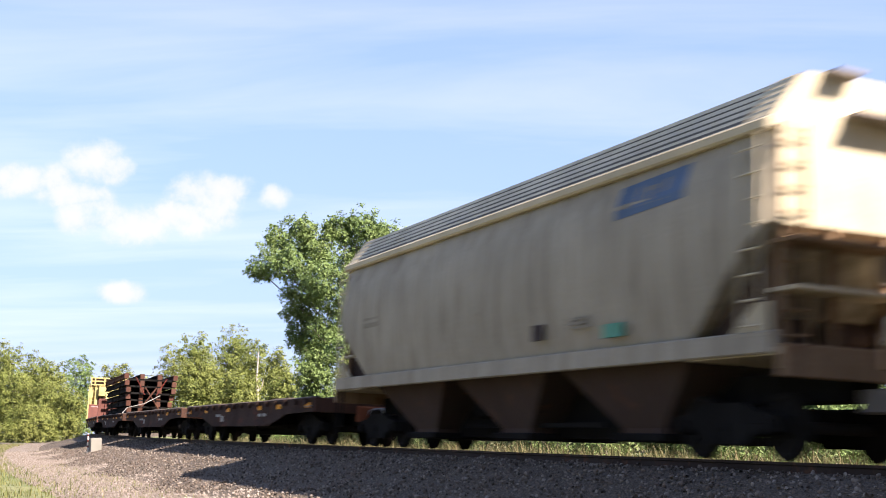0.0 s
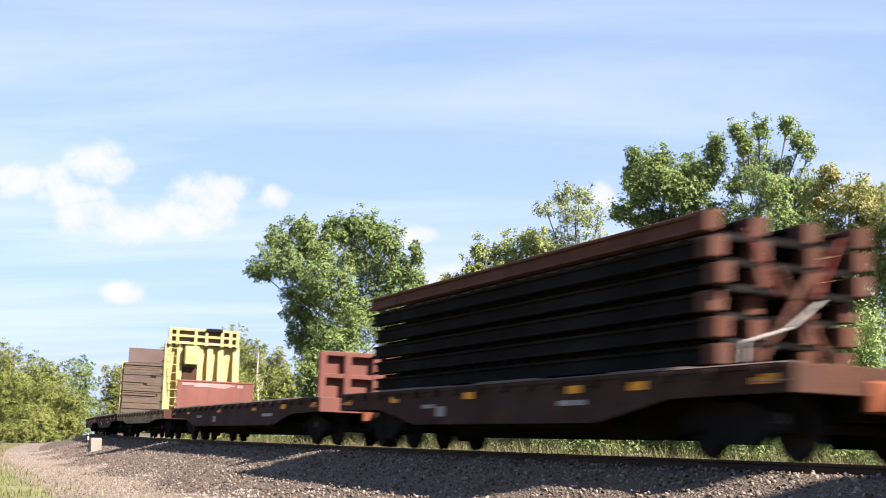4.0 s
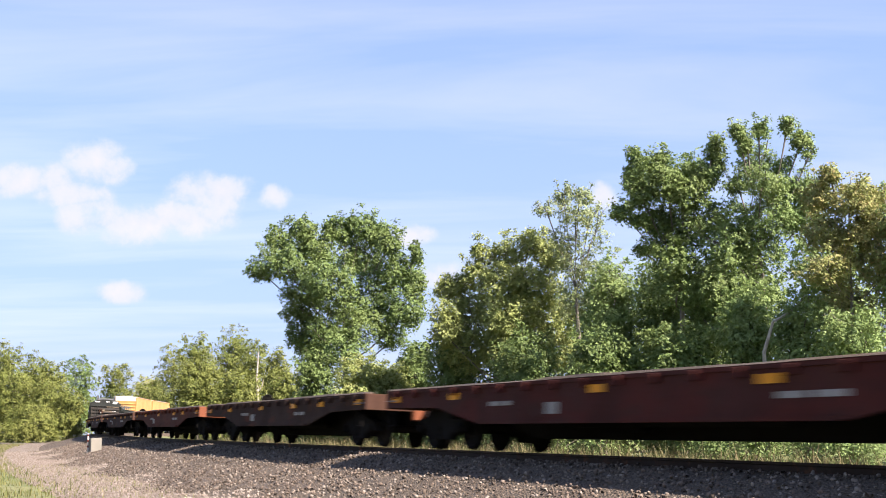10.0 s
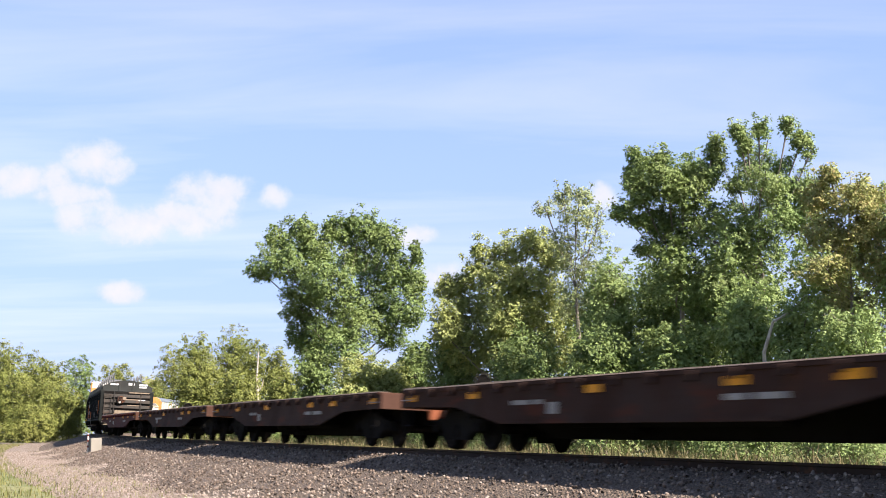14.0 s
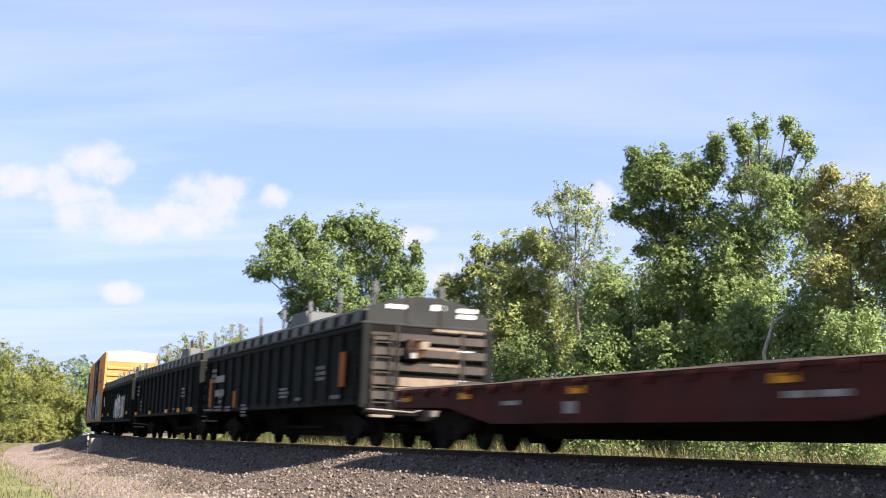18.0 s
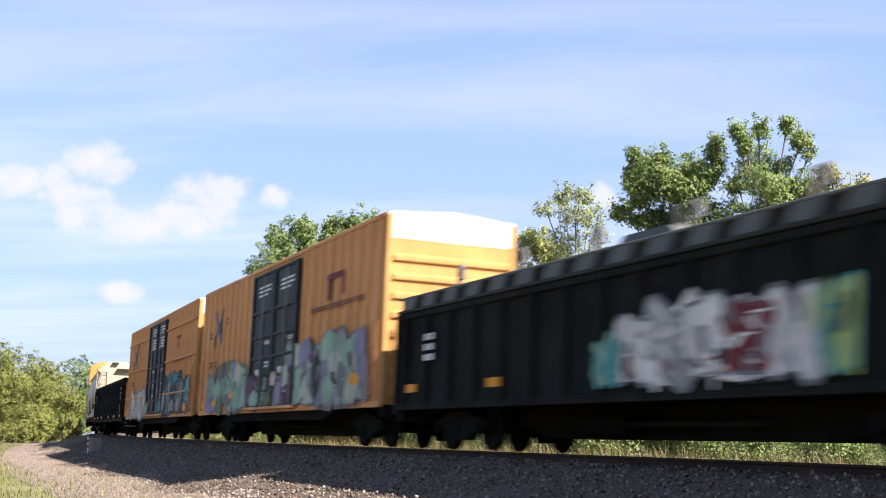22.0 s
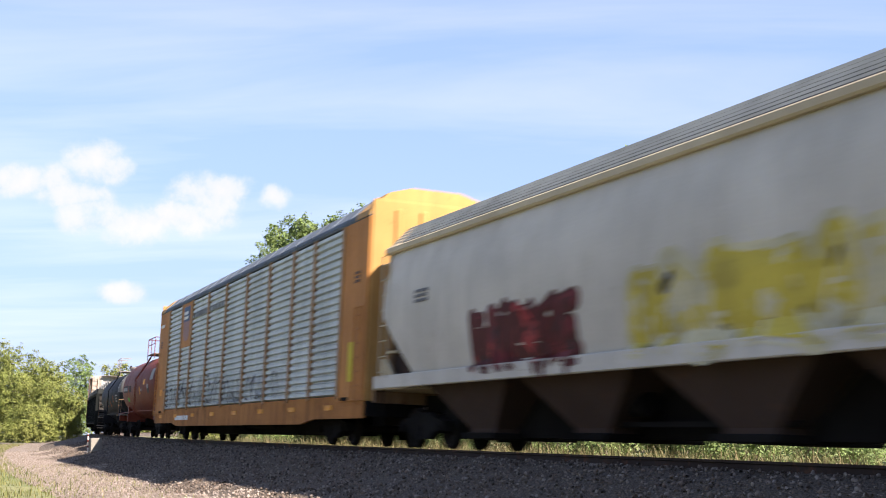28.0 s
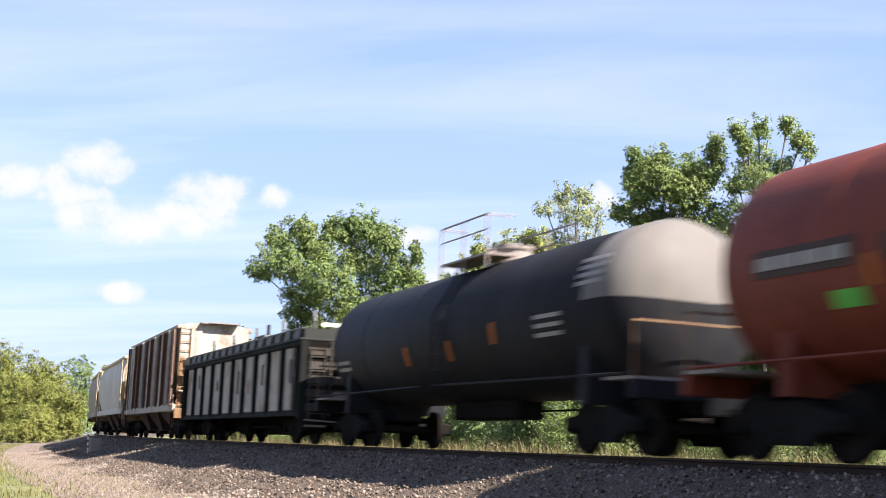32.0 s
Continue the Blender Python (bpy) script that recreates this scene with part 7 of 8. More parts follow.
    bars(car, "shield_lettering", xc - 0.45, 4.5, 0.9, 0.36, 2, 1, M_["letter"], -y - 0.09, "", parent=em)
    bars(car, "sill_lettering", h - 22.4, 0.72, 2.6, 0.26, 1, 6, M_["letter"], -y - 0.034, "white lettering on the sill")
    reflectors(car, [-h + 1.4 + k * 3.3 for k in range(8)], 0.88, -y - 0.03, 0.55, 0.12)
    bars(car, "side_lettering", -100.9 - mid, 4.45, 5.2, 0.28, 1, 11, GRAF["smoke"], -y - 0.052, "weathered lettering")
    r = random.Random(12)
    # dark tags along the lower panels
    scrawl(car, -h + 1.7, -h + 20.2, 1.25, 1.95, GRAF["ink"], 52, -y - 0.05, 24, "black and grey spray-painted scrawl")
    scrawl(car, -h + 2.2, -h + 16.0, 1.2, 2.2, GRAF["smoke"], 53, -y - 0.056, 14, "grey spray-painted scrawl")
    return car, h


AUTO_POSTS = [-82.8, -85.2, -87.2, -89.76, -92.5, -95.4, -98.2, -101.1, -103.05, -105.75]


def tank_car(label, u0, u1, key, rad, zc, platform, band=None, seed=1):
    car, h = car_base("tank_car", label, "tank car", u0, u1, (u1 - u0) - 3.0, "tank cars")
    m = M_[key]
    hb = h - 0.35
    prof = [(-hb, 0.02), (-hb + 0.05, rad * 0.45), (-hb + 0.17, rad * 0.75), (-hb + 0.38, rad * 0.94), (-hb + 0.6, rad), (hb - 0.6, rad), (hb - 0.38, rad * 0.94), (hb - 0.17, rad * 0.75), (hb - 0.05, rad * 0.45), (hb, 0.02)]
    shell = part("shell", Shape().lathe(prof, 56, "x", (0, 0, zc)), m, car, smooth=35)
    for x in (-hb * 0.62, -hb * 0.2, hb * 0.2, hb * 0.62):
        part("weld_band", Shape().lathe([(x - 0.05, rad), (x - 0.04, rad + 0.006), (x + 0.04, rad + 0.006), (x + 0.05, rad)], 56, "x", (0, 0, zc)), m, shell, smooth=35)
    if band:
        q = [(x, r_ + 0.006) for x, r_ in prof if x > 0]
        q = [(hb - band, rad + 0.006)] + q
        arc = [math.radians(2 + 176 * k / 40) for k in range(41)]
        sh = Shape().loft([[(x, r_ * math.cos(a), zc + r_ * math.sin(a)) for a in arc] for x, r_ in q], closed=False)
        part("end_band", sh, M_["tank_white"], car, "grey-white painted end", smooth=35)
    for s in (-1, 1):
        part("stub_sill", B(min(s * (h - 2.6), s * h), max(s * (h - 2.6), s * h), -0.35, 0.35, 0.62, 1.05, c=0.02), M_["under"], car)
        part("saddle", Shape().prism([(-1.25, 0.78), (1.25, 0.78), (1.2, zc - 0.2), (rad * 0.72, zc - rad * 0.7), (0, zc - rad + 0.02), (-rad * 0.72, zc - rad * 0.7), (-1.2, zc - 0.2)], s * (h - 1.75) - 0.12, s * (h - 1.75) + 0.12, "x"), m, car)
        part("end_sill", B(s * h - 0.1, s * h + 0.05, -1.45, 1.45, 0.82, 1.1, c=0.015), m, car)
        part("end_platform", B(min(s * (h - 0.75), s * h), max(s * (h - 0.75), s * h), -1.45, 1.45, 1.1, 1.15), M_["steel"], car)
        sh = Shape()
        sh.tube([(s * h, -1.42, 1.1), (s * h, -1.42, 1.95), (s * h, 1.42, 1.95), (s * h, 1.42, 1.1)], 0.02, 5)
        part("handrail", sh, M_["hop_rust"], car)
        for y in (-1.47, 1.47):
            part("side_rail", Shape().tube([(s * (h - 0.1), y, 1.18), (s * 0.6, y, 1.22)], 0.024, 5), m, car)
    x0, x1 = platform
    zt = zc + rad
    deck = part("top_platform", Shape().box(x0, x1, -0.95, -0.35, zt + 0.02, zt + 0.06).box(x0, x1, 0.35, 0.95, zt + 0.02, zt + 0.06), M_["steel"], car, "steel grating platform")
    sh = Shape()
    for y in (-0.95, 0.95):
        for x in (x0, (x0 + x1) / 2, x1):
            sh.tube([(x, y, zt - 0.2), (x, y, zt + 0.8)], 0.02, 5)
        sh.tube([(x0, y, zt + 0.8), (x1, y, zt + 0.8)], 0.02, 5)
        sh.tube([(x0, y, zt + 0.5), (x1, y, zt + 0.5)], 0.016, 5)
    for x in (x0, x1):
        sh.tube([(x, -0.95, zt + 0.8), (x, -0.4, zt + 0.8)], 0.02, 5)
    part("platform_rail", sh, M_["brace_red" if key == "tank_red" else "steel"], car)
    xm = (x0 + x1) / 2
    man = part("manway", Shape().lathe([(zt - 0.1, 0.36), (zt + 0.24, 0.36), (zt + 0.26, 0.4), (zt + 0.33, 0.4), (zt + 0.36, 0.3), (zt + 0.37, 0.02)], 18, "z", (xm + 0.35, 0, 0)), M_["steel"], car)
    for k in range(6):
        a = k * 1.05
        part("bolt", Shape().lathe([(zt + 0.3, 0.035), (zt + 0.42, 0.03)], 6, "z", (xm + 0.35 + 0.38 * math.cos(a), 0.38 * math.sin(a), 0)), M_["under"], man)
    part("valve_box", B(xm - 0.6, xm - 0.25, -0.2, 0.2, zt - 0.05, zt + 0.4, c=0.03), M_["steel"], car)
    ladder(car, xm, -rad - 0.08, 1.1, zc + 0.3, 0.42, 5, m)
    part("ladder_top", Shape().tube([(xm - 0.21, -rad - 0.08, zc + 0.3), (xm - 0.21, -rad * 0.75, zc + rad * 0.72), (xm - 0.21, -0.9, zt)], 0.02, 5).tube([(xm + 0.21, -rad - 0.08, zc + 0.3), (xm + 0.21, -rad * 0.75, zc + rad * 0.72), (xm + 0.21, -0.9, zt)], 0.02, 5), m, car)
    part("outlet_valve", Shape().lathe([(0.62, 0.12), (0.7, 0.2), (zc - rad + 0.05, 0.2)], 12, "z", (xm - 0.2, 0, 0)), M_["under"], car)
    # added dark box, fills the gap where shade lies below the tank
    part("heater_channel", B(-1.5, 1.5, -0.3, 0.3, 0.62, zc - rad + 0.12, c=0.04), M_["under"], car, "dark box added for shade under the tank")
    part("brake_rigging", B(-1.6, 1.6, -0.12, 0.12, 0.72, 0.86).tube([(-2.5, 0.4, 0.8), (2.5, 0.4, 0.8)], 0.02, 5), M_["under"], car)
    return car, h


def tank_marks(car, zc, rad, rows):
    """Placards laid on the round shell: (x, height on the shell, width, height, material, label)."""
    for x, z, w, hgt, mk, label in rows:
        a0, a1 = math.asin((z - zc) / rad), math.asin(min(0.98, (z + hgt - zc) / rad))
        ring = []
        for k in range(6):
            a = a0 + (a1 - a0) * k / 5
            ring.append((-(rad + 0.012) * math.cos(a), zc + (rad + 0.012) * math.sin(a)))
        back = [(-(rad + 0.002) * math.cos(a0 + (a1 - a0) * k / 5), zc + (rad + 0.002) * math.sin(a0 + (a1 - a0) * k / 5)) for k in range(5, -1, -1)]
        part("placard", Shape().prism(ring + back, x, x + w, "x"), mk, car, label)


def build_train():
    G = GRAF
    # covered hopper at the head, and the one before it
    hopper("weathered tan covered hopper with rounded sides", 308.2, 324.5, "hop_tan", 4.15, 1.5, 4.9, 3, inset=0.25)
    car, h = hopper("dusty grey-tan covered hopper with a blue mark", 290.2, 306.5, "hop_tan", 4.15, 1.5, 4.9, 3, inset=0.25)
    yf = hopper_side(1.5, 4.15)
    mark = part("emblem", sprayed([[(h - 3.65 + 1.75 * i / 7, 3.42 + 0.06 * i / 7 + 0.5 * j / 4) for j in range(5)] for i in range(8)], yf, 0.006), M_["blue_mark"], car, "faded blue emblem block")
    for x0, x1, lo, hi in ((0.15, 0.4, 0.12, 0.2), (0.5, 0.58, 0.1, 0.42), (0.75, 1.0, 0.3, 0.38), (0.8, 0.9, 0.1, 0.3), (1.2, 1.3, 0.1, 0.42)):
        part("emblem_stroke", sprayed([[(h - 3.65 + x0 + (x1 - x0) * i / 2, 3.44 + lo + (hi - lo) * j / 2) for j in range(3)] for i in range(3)], yf, 0.009), M_["faint"], mark)
    part("teal_patch", B(h - 3.9, h - 3.4, -1.615, -1.55, 1.7, 1.9), M_["teal_mark"], car)
    part("placard_frame", B(h - 6.15, h - 5.85, -1.615, -1.55, 1.8, 2.05), M_["dark_letter"], car)
    bars(car, "lettering", h - 5.0, 1.9, 0.7, 0.2, 3, 3, M_["faint"], -1.6, "faded lettering")
    bars(car, "lettering", -h + 2.0, 2.6, 0.9, 0.5, 3, 3, M_["faint"], -1.59, "faded lettering")
    flat_car("rusty brown flat car with an empty plank deck", 272.6, 288.7, "deck_brown", 1)
    flat_car("rusty red-brown flat car with an empty deck", 255.1, 271.4, "deck_brown", 2)
    flat_car("dark brown flat car loaded with track panels", 237.4, 253.4, "deck_dark", 4)
    track_panels(238.6, 251.5)
    bulkhead_red(216.0, 235.8)
    bulkhead_yellow(197.4, 214.0)
    flats = [(180.1, 196.4, "deck_dark", "dark brown flat car with an empty deck"), (160.4, 178.65, "deck_maroon", "maroon flat car with an empty deck"), (142.8, 159.1, "deck_brown", "grey-brown flat car with an empty deck"),
             (125.3, 141.5, "deck_red", "faded red flat car with an empty deck"), (107.9, 124.3, "deck_dark", "dark brown flat car with white data panels"), (90.5, 106.7, "deck_brown", "rusty brown flat car with an empty deck"),
             (73.4, 89.4, "deck_dark", "dark brown flat car with patched sides"), (54.2, 72.1, "deck_maroon", "maroon flat car with yellow reflectors")]
    for k, (a, b, key, label) in enumerate(flats):
        flat_car(label, a, b, key, 10 + k, "end_salmon" if key == "deck_red" else "rust_dark")
    # black gondolas
    for k, (a, b) in enumerate(((36.05, 52.15), (18.6, 34.75))):
        car, h = gondola("black ribbed gondola under a grey steel hood", a, b, "black", 2.72, 0.95, 15, bails=6)
        if k == 0:
            for x, z, g in ((-7.14, 1.57, 0.96), (-3.7, 1.29, 0.5), (6.85, 1.75, 0.8)):
                part("orange_placard", B(x - 0.16, x + 0.16, -1.64, -1.6, z - g / 2, z + g / 2), M_["placard"], car, "tall orange reflective placard")
            for x, z in ((-5.8, 2.0), (-5.8, 1.55)):
                bars(car, "large_lettering", x - 0.6, z - 0.12, 1.2, 0.34, 1, 3, M_["grey_mark"], -1.63, "large faded white lettering", gap=0.15)
            for x, z, w, n in ((-8.0, 0.98, 1.3, 1), (-6.4, 0.96, 1.2, 2), (-4.9, 0.93, 0.8, 2), (-2.75, 0.75, 0.8, 4), (1.5, 1.2, 0.9, 3)):
                bars(car, "lettering", x, z, w, 0.1 * n, n, 1, M_["dull_letter"], -1.63, "dirty white lettering")
        else:
            reflectors(car, [h - 1.1, h - 3.7, h - 6.6, -h + 5.2, -h + 0.9], 1.08, -1.62, 0.5, 0.14)
        for x, z, w, g in ((-h + 1.0, 1.9, 0.7, 0.5), (-h + 2.2, 1.2, 0.4, 0.5), (h - 3.2, 1.55, 0.7, 0.4), (h - 5.0, 1.1, 0.5, 0.12), (h - 2.0, 1.08, 0.8, 0.14)):
            bars(car, "lettering", x, z, w, g, 3 if g > 0.3 else 1, 2, M_["dull_letter"], -1.63, "dirty white lettering")
    car, h = gondola("black gondola with white graffiti under a low hood", 1.0, 17.1, "black", 2.72, 0.78, 15, cover_top=0.42, bails=6)
    graffiti(car, -h + 8.6, h - 3.2, 0.95, 2.15, G["white"], [G["white"], G["grey"], G["white"], G["maroon"]], G["ash"], 5, -1.625, 5, "white and red bubble graffiti")
    graffiti(car, -h + 8.0, -h + 8.7, 0.95, 1.8, G["teal"], [G["mint"], G["teal"]], G["teal"], 16, -1.63, 2)
    graffiti(car, h - 3.3, h - 2.6, 0.95, 2.1, G["lime"], [G["teal"], G["lime"]], G["teal"], 15, -1.625, 2)
    reflectors(car, [h - 1.4, h - 5.0, -h + 4.6, -h + 0.9], 1.18, -1.62, 0.5, 0.16)
    bars(car, "lettering", -h + 1.5, 1.7, 0.5, 0.6, 3, 2, M_["letter"], -1.63, "white lettering")
    # yellow box cars
    car, h = box_car("yellow high box car with black plug doors and green graffiti", -18.55, 0.0, False, 1)
    graffiti(car, h - 7.3, h - 0.7, 0.98, 2.6, G["pale"], [G["mint"], G["smoke"], G["pale"], G["lilac"], G["grey"]], G["ash"], 21, -1.6, 7, "pale green and lilac bubble graffiti", 0.42)
    coat(car, "graffiti", [(h - 6.9, 1.9, 0.45, 0.6, 0.2, G["lilac"]), (h - 6.5, 2.3, 0.5, 0.3, 0.1, G["pale"]), (h - 6.3, 1.5, 0.5, 0.45, -0.2, G["mint"]), (h - 5.6, 2.35, 0.55, 0.32, 0.3, G["lilac"]), (h - 5.4, 1.35, 0.5, 0.35, 0.2, G["pale"]),
                           (h - 4.55, 1.75, 0.5, 0.68, 0.1, G["smoke"]), (h - 4.5, 1.7, 0.36, 0.56, 0.05, G["ink"]), (h - 3.6, 2.35, 0.75, 0.36, 0.1, G["mint"]), (h - 3.0, 1.9, 0.5, 0.3, -0.3, G["pale"]), (h - 3.5, 1.35, 0.42, 0.35, 0.2, G["mint"]),
                           (h - 2.5, 1.5, 0.4, 0.42, -0.2, G["smoke"]), (h - 2.2, 2.15, 0.4, 0.3, 0.2, G["mint"]), (h - 1.3, 2.3, 0.4, 0.36, 0.3, G["lilac"]), (h - 1.0, 1.7, 0.32, 0.3, 0.2, G["lilac"]), (h - 1.75, 1.25, 0.5, 0.28, 0.1, G["pale"]),
                           (h - 1.6, 1.5, 0.38, 0.15, 0.0, M_["reflector"]), (h - 6.75, 1.3, 0.18, 0.26, 0.0, G["yellow"]), (h - 3.15, 1.62, 0.16, 0.12, 0.0, G["ink"]), (h - 5.0, 2.15, 0.2, 0.14, 0.0, G["plum"])], -1.6, "dark hollow and mint patches in the graffiti")
    graffiti(car, -h + 1.5, -h + 6.9, 1.12, 2.2, G["mint"], [G["mint"], G["olive"], G["lilac"], G["mint"]], G["smoke"], 23, -1.6, 5, "green and lilac graffiti", 0.42)
    coat(car, "graffiti", [(-h + 2.1, 1.2, 0.85, 0.3, 0.3, G["lilac"]), (-h + 3.6, 1.75, 1.6, 0.3, 0.1, G["mint"]), (-h + 2.75, 2.1, 0.25, 0.3, 0.1, G["plum"]), (-h + 3.35, 2.2, 0.36, 0.28, 0.0, G["olive"]), (-h + 3.9, 2.25, 0.22, 0.28, 0.1, G["plum"]),
                           (-h + 4.5, 2.25, 0.34, 0.3, 0.0, G["olive"]), (-h + 5.2, 2.2, 0.28, 0.3, 0.1, G["lilac"]), (-h + 5.7, 2.0, 0.4, 0.4, 0.1, G["beige"]), (-h + 3.3, 1.2, 0.5, 0.16, 0.2, G["olive"]), (-h + 4.6, 1.3, 0.6, 0.22, 0.1, G["smoke"]), (-h + 5.6, 1.3, 0.4, 0.26, 0.1, G["mint"]),
                           (-h + 2.6, 1.22, 0.3, 0.09, 0.0, M_["reflector"]), (-h + 5.0, 1.42, 0.34, 0.09, 0.0, M_["reflector"]), (-h + 1.6, 1.9, 0.25, 0.2, 0.0, G["grey"])], -1.6, "olive, plum and lilac patches of spray paint")
    graffiti(car, -h + 7.2, -h + 12.0, 0.98, 1.9, G["ink"], [G["ash"], G["plum"], G["mint"], G["ink"]], G["ink"], 24, -1.665, 6)
    coat(car, "graffiti", [(-h + 7.6, 1.6, 0.35, 0.3, 0.2, G["plum"]), (-h + 8.2, 1.25, 0.5, 0.22, 0.1, G["mint"]), (-h + 8.9, 1.7, 0.3, 0.3, 0.2, G["ink"]), (-h + 9.6, 1.2, 0.4, 0.18, 0.1, G["olive"]), (-h + 10.2, 1.75, 0.3, 0.2, 0.2, G["beige"]), (-h + 10.8, 1.35, 0.4, 0.3, 0.2, G["lilac"]), (-h + 11.4, 1.8, 0.3, 0.3, 0.1, G["pale"])], -1.672)
    car, h = box_car("yellow high box car with black doors and teal graffiti", -38.3, -19.65, True, 2)
    graffiti(car, h - 7.6, h - 0.4, 0.98, 2.35, G["ink"], [G["ash"], G["ink"], G["grey"], G["ink"], G["ash"]], G["ink"], 31, -1.6, 8, "grey and teal jagged graffiti")
    graffiti(car, h - 7.4, h - 2.5, 1.9, 2.55, G["teal"], [G["teal"], G["ink"], G["teal"]], G["ink"], 32, -1.59, 5)
    graffiti(car, h - 1.6, h - 0.5, 1.3, 2.0, G["teal"], [G["teal"], G["grey"]], G["ink"], 33, -1.615, 2)
    coat(car, "graffiti", [(h - 7.4, 1.3, 0.3, 0.3, 0.2, G["teal"]), (h - 6.6, 1.5, 0.25, 0.4, 0.5, G["grey"]), (h - 5.8, 1.25, 0.3, 0.25, 0.4, G["ink"]), (h - 5.2, 1.7, 0.2, 0.45, 0.5, G["lilac"]), (h - 4.4, 1.3, 0.35, 0.22, 0.5, G["grey"]), (h - 3.7, 1.8, 0.28, 0.35, 0.4, G["ink"]), (h - 3.0, 1.3, 0.22, 0.3, 0.5, G["grey"]), (h - 2.3, 1.9, 0.45, 0.3, 0.3, G["ash"]), (h - 2.0, 1.3, 0.3, 0.26, 0.4, G["ink"]), (h - 1.0, 1.9, 0.34, 0.34, 0.0, G["teal"]), (h - 1.45, 1.2, 0.3, 0.17, 0.0, M_["reflector"])], -1.61, "dark slashes and teal patches of spray paint")
    graffiti(car, -h + 2.0, -h + 7.0, 0.86, 2.15, G["beige"], [G["beige"], G["white"], G["beige"]], G["ash"], 34, -1.6, 7, "beige and white block graffiti", 0.42)
    graffiti(car, -h + 1.6, -h + 2.4, 0.9, 1.5, G["mint"], [G["teal"], G["mint"]], G["mint"], 35, -1.585, 2)
    graffiti(car, -h + 7.0, -h + 8.2, 1.05, 1.5, G["mint"], [G["pale"], G["mint"]], G["olive"], 36, -1.67, 2)
    # dark gondola, hopper, autorack
    car, h = gondola("dark green-black gondola with close-set ribs", -59.8, -39.7, "green_black", 2.98, 0.82, 21, cover=False)
    reflectors(car, [h - 1.0, h - 4.4, h - 8.0, -h + 7.0, -h + 4.0, -h + 0.8], 1.05, -1.62, 0.5, 0.14)
    bars(car, "lettering", h - 1.4, 1.9, 0.6, 0.7, 3, 2, M_["dull_letter"], -1.63, "dirty white lettering")
    bars(car, "lettering", h - 1.4, 1.2, 0.5, 0.5, 3, 2, M_["dull_letter"], -1.63, "dirty white lettering")
    bars(car, "lettering", -h + 1.0, 2.0, 0.5, 0.6, 2, 2, M_["dull_letter"], -1.63, "dirty white lettering")
    car, h = hopper("dusty white covered hopper with yellow and maroon graffiti", -80.6, -60.3, "hop_white", 4.2, 1.45, 4.82, 4, inset=0.4)
    graffiti(car, h - 9.9, h - 2.4, 1.52, 2.6, G["cream"], [G["yellow"], G["cream"], G["yellow"], G["yellow"]], G["cream"], 41, hopper_side(1.45, 4.2), 8, "yellow and cream graffiti", 0.5)
    graffiti(car, -h + 5.0, -h + 8.9, 1.34, 2.6, G["blood"], [G["blood"], G["maroon"], G["blood"], G["red"]], G["blood"], 42, hopper_side(1.45, 4.2), 6, "dark maroon graffiti", 0.3)
    part("placard_frame", B(h - 4.3, h - 3.85, -1.64, -1.5, 1.75, 2.1), M_["dark_letter"], car)
    bars(car, "lettering", h - 4.0, 2.75, 0.9, 0.5, 4, 3, M_["faint"], -1.61, "faded lettering")
    bars(car, "lettering", -h + 2.4, 2.9, 0.7, 0.3, 3, 3, GRAF["ash"], -1.615, "faded lettering")
    autorack(-108.0, -80.95)
    # tank cars
    car, h = tank_car("brown-red tank car with worn placards", -122.3, -108.95, "tank_red", 1.49, 2.42, (-1.0, 1.4))
    rows = []
    for x, z, w, g, mk in ((-5.2, 2.2, 1.75, 0.34, M_["dark_letter"]), (-3.9, 1.75, 0.5, 0.2, M_["green_mark"]), (-3.0, 2.2, 0.7, 0.3, M_["dark_letter"]), (2.3, 2.4, 0.55, 0.25, M_["reflector"]),
                           (-3.3, 1.95, 0.14, 0.35, M_["placard"]), (-1.2, 2.0, 0.2, 0.35, M_["placard"]), (0.9, 2.0, 0.2, 0.35, M_["reflector"]), (4.5, 2.55, 0.95, 0.5, M_["grey_mark"]), (3.6, 2.2, 0.4, 0.2, M_["grey_mark"]), (1.3, 2.15, 0.4, 0.1, M_["grey_mark"]), (3.6, 2.0, 0.6, 0.3, M_["dark_letter"])):
        rows.append((x, z, w, g, mk, ""))
    tank_marks(car, 2.42, 1.49, rows)
    tank_marks(car, 2.42, 1.505, [(-5.1 + 0.4 * k, 2.29, 0.32, 0.16, M_["grey_mark"], "") for k in range(4)])
    car, h = tank_car("blue-black tank car with a grey-white end", -138.2, -123.6, "tank_navy", 1.38, 2.33, (-0.9, 1.3), band=1.25)
    tank_marks(car, 2.33, 1.38, [(h - 1.85, 2.62 + 0.13 * k, 0.8, 0.07, M_["grey_mark"], "") for k in range(4)] + [(-h + 1.2, 1.75, 0.8, 0.08, M_["grey_mark"], ""), (-h + 1.2, 1.9, 0.8, 0.08, M_["grey_mark"], ""), (h - 3.2, 1.9, 0.9, 0.07, M_["grey_mark"], ""), (h - 3.2, 2.05, 0.9, 0.07, M_["grey_mark"], ""), (h - 3.2, 2.2, 0.9, 0.07, M_["grey_mark"], ""), (0.4, 1.7, 0.16, 0.38, M_["placard"], ""), (2.4, 1.9, 0.16, 0.38, M_["placard"], ""), (-1.8, 1.7, 0.16, 0.38, M_["placard"], "")])
    gondola("old gondola with patchy white panels under a hood", -154.9, -139.3, "black", 2.66, 0.74, 11, cover_top=0.4, bails=5, white_panels=True)
    hopper("rust-streaked peeling white ribbed covered hopper", -172.6, -157.2, "old_white", 4.4, 1.3, 4.6, 3, rounded=False, side_ribs=12, end="old_white")
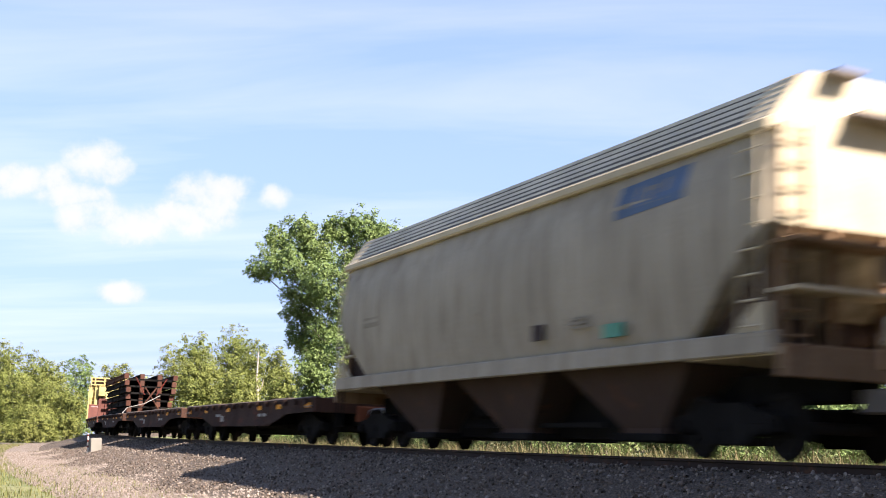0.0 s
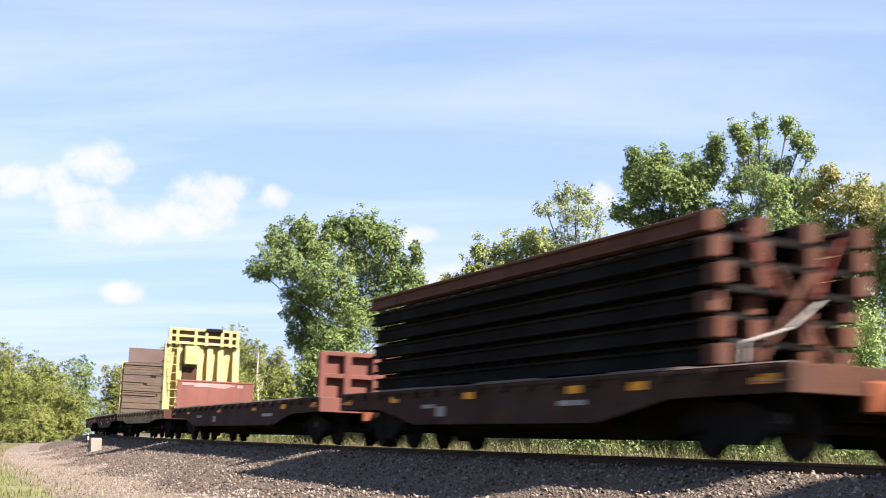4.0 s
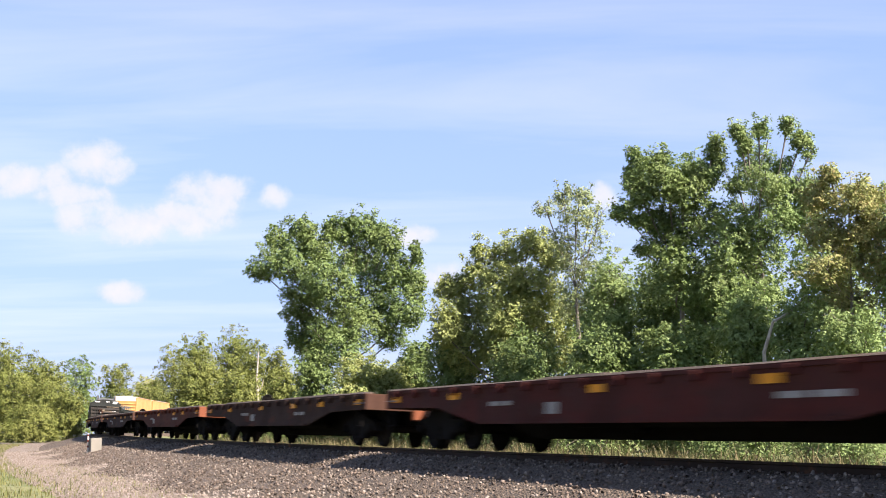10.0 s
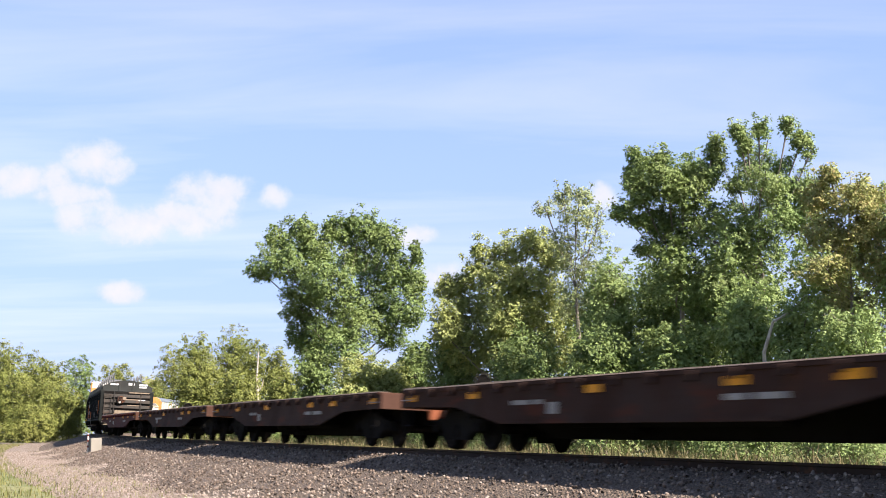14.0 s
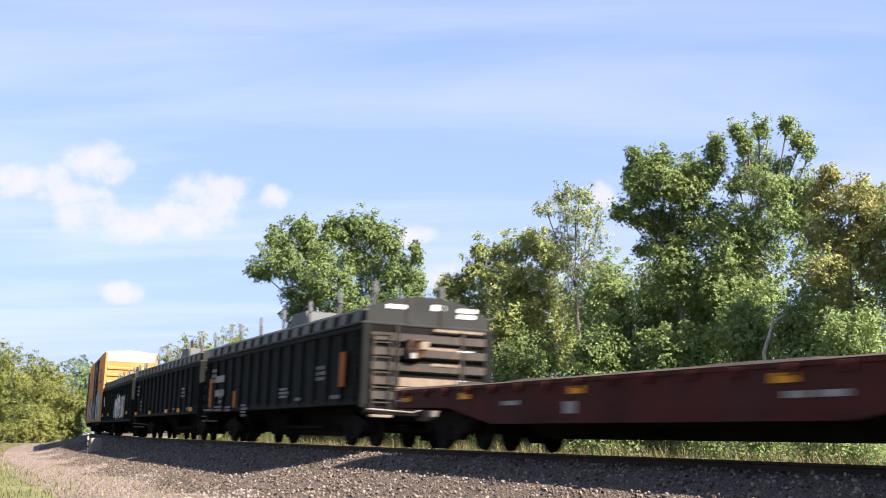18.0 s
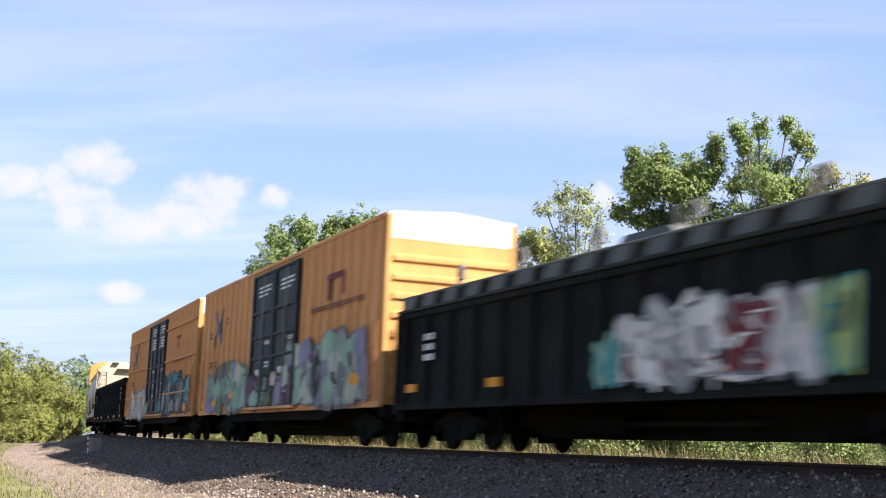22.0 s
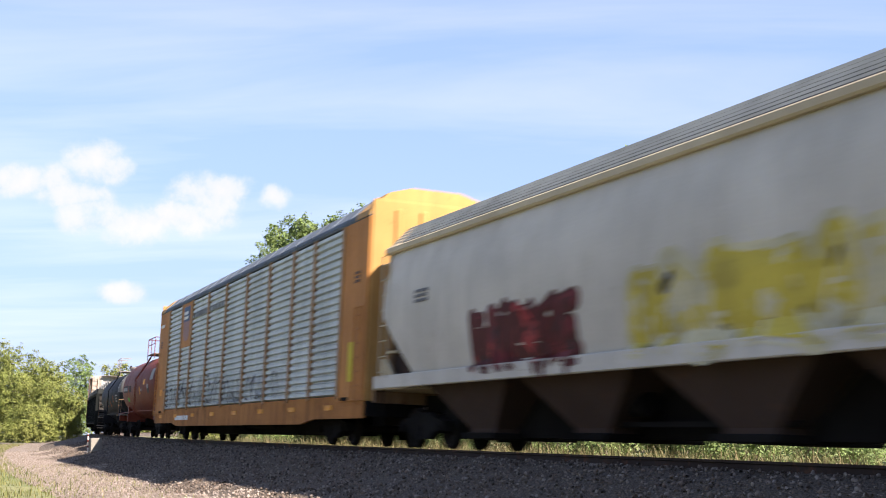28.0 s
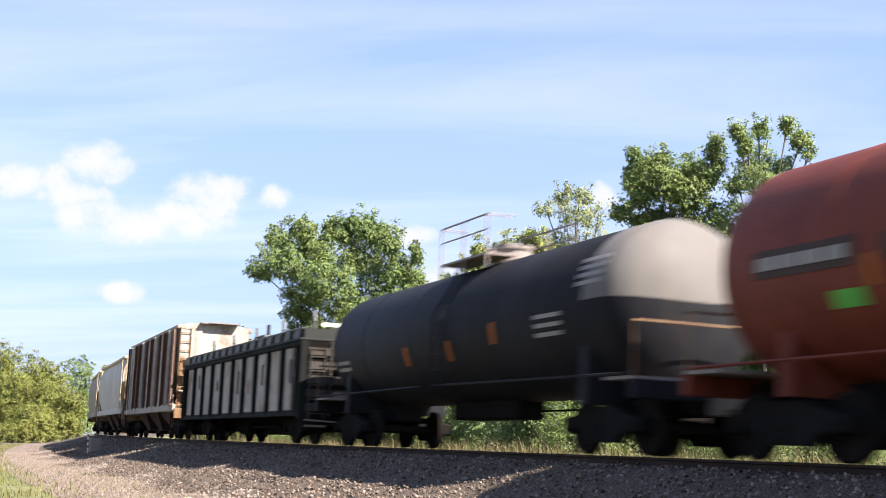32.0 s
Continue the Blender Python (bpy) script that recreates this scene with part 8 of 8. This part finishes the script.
    hopper("clean white covered hopper", -190.9, -174.4, "hop_white", 4.1, 1.4, 4.5, 3)
    hopper("weathered tan covered hopper", -209.0, -192.3, "hop_tan", 4.1, 1.4, 4.5, 3)


# ---- motion of the train ----
def motions():
    for car, u, half in CARS:
        rows = []
        for k in range(65):
            t = 0.5 * k
            rows.append((t, track_pose(min(max(u + SPEED * (t - 23.0), -600.0), 460.0), half)))
        walk(car, rows)
    # wheels roll while they pass the camera, and stand with their car before and after
    turn = math.degrees(SPEED / 0.44 / FPS)
    for w, u, a in WHEELSETS:
        lo, hi = 23.0 + (-34.0 - u) / SPEED, 23.0 + (10.0 - u) / SPEED
        f0, f1 = max(0, int(lo * FPS)), min(32 * FPS, int(hi * FPS))
        if f1 <= f0:
            continue
        seat = lambda k: pose(a, 0, 0.44) @ Matrix.Rotation(radians(turn * k), 4, "Y")
        rows = [(0.0, seat(0))] if f0 > 0 else []
        rows += [(f / FPS, seat(f - f0)) for f in range(f0, f1 + 1)]
        if f1 < 32 * FPS:
            rows.append((32.0, seat(f1 - f0)))
        walk(w, rows)


build_ground()
build_bed()
build_train()
build_plants()
build_marker()
build_rails()
motions()
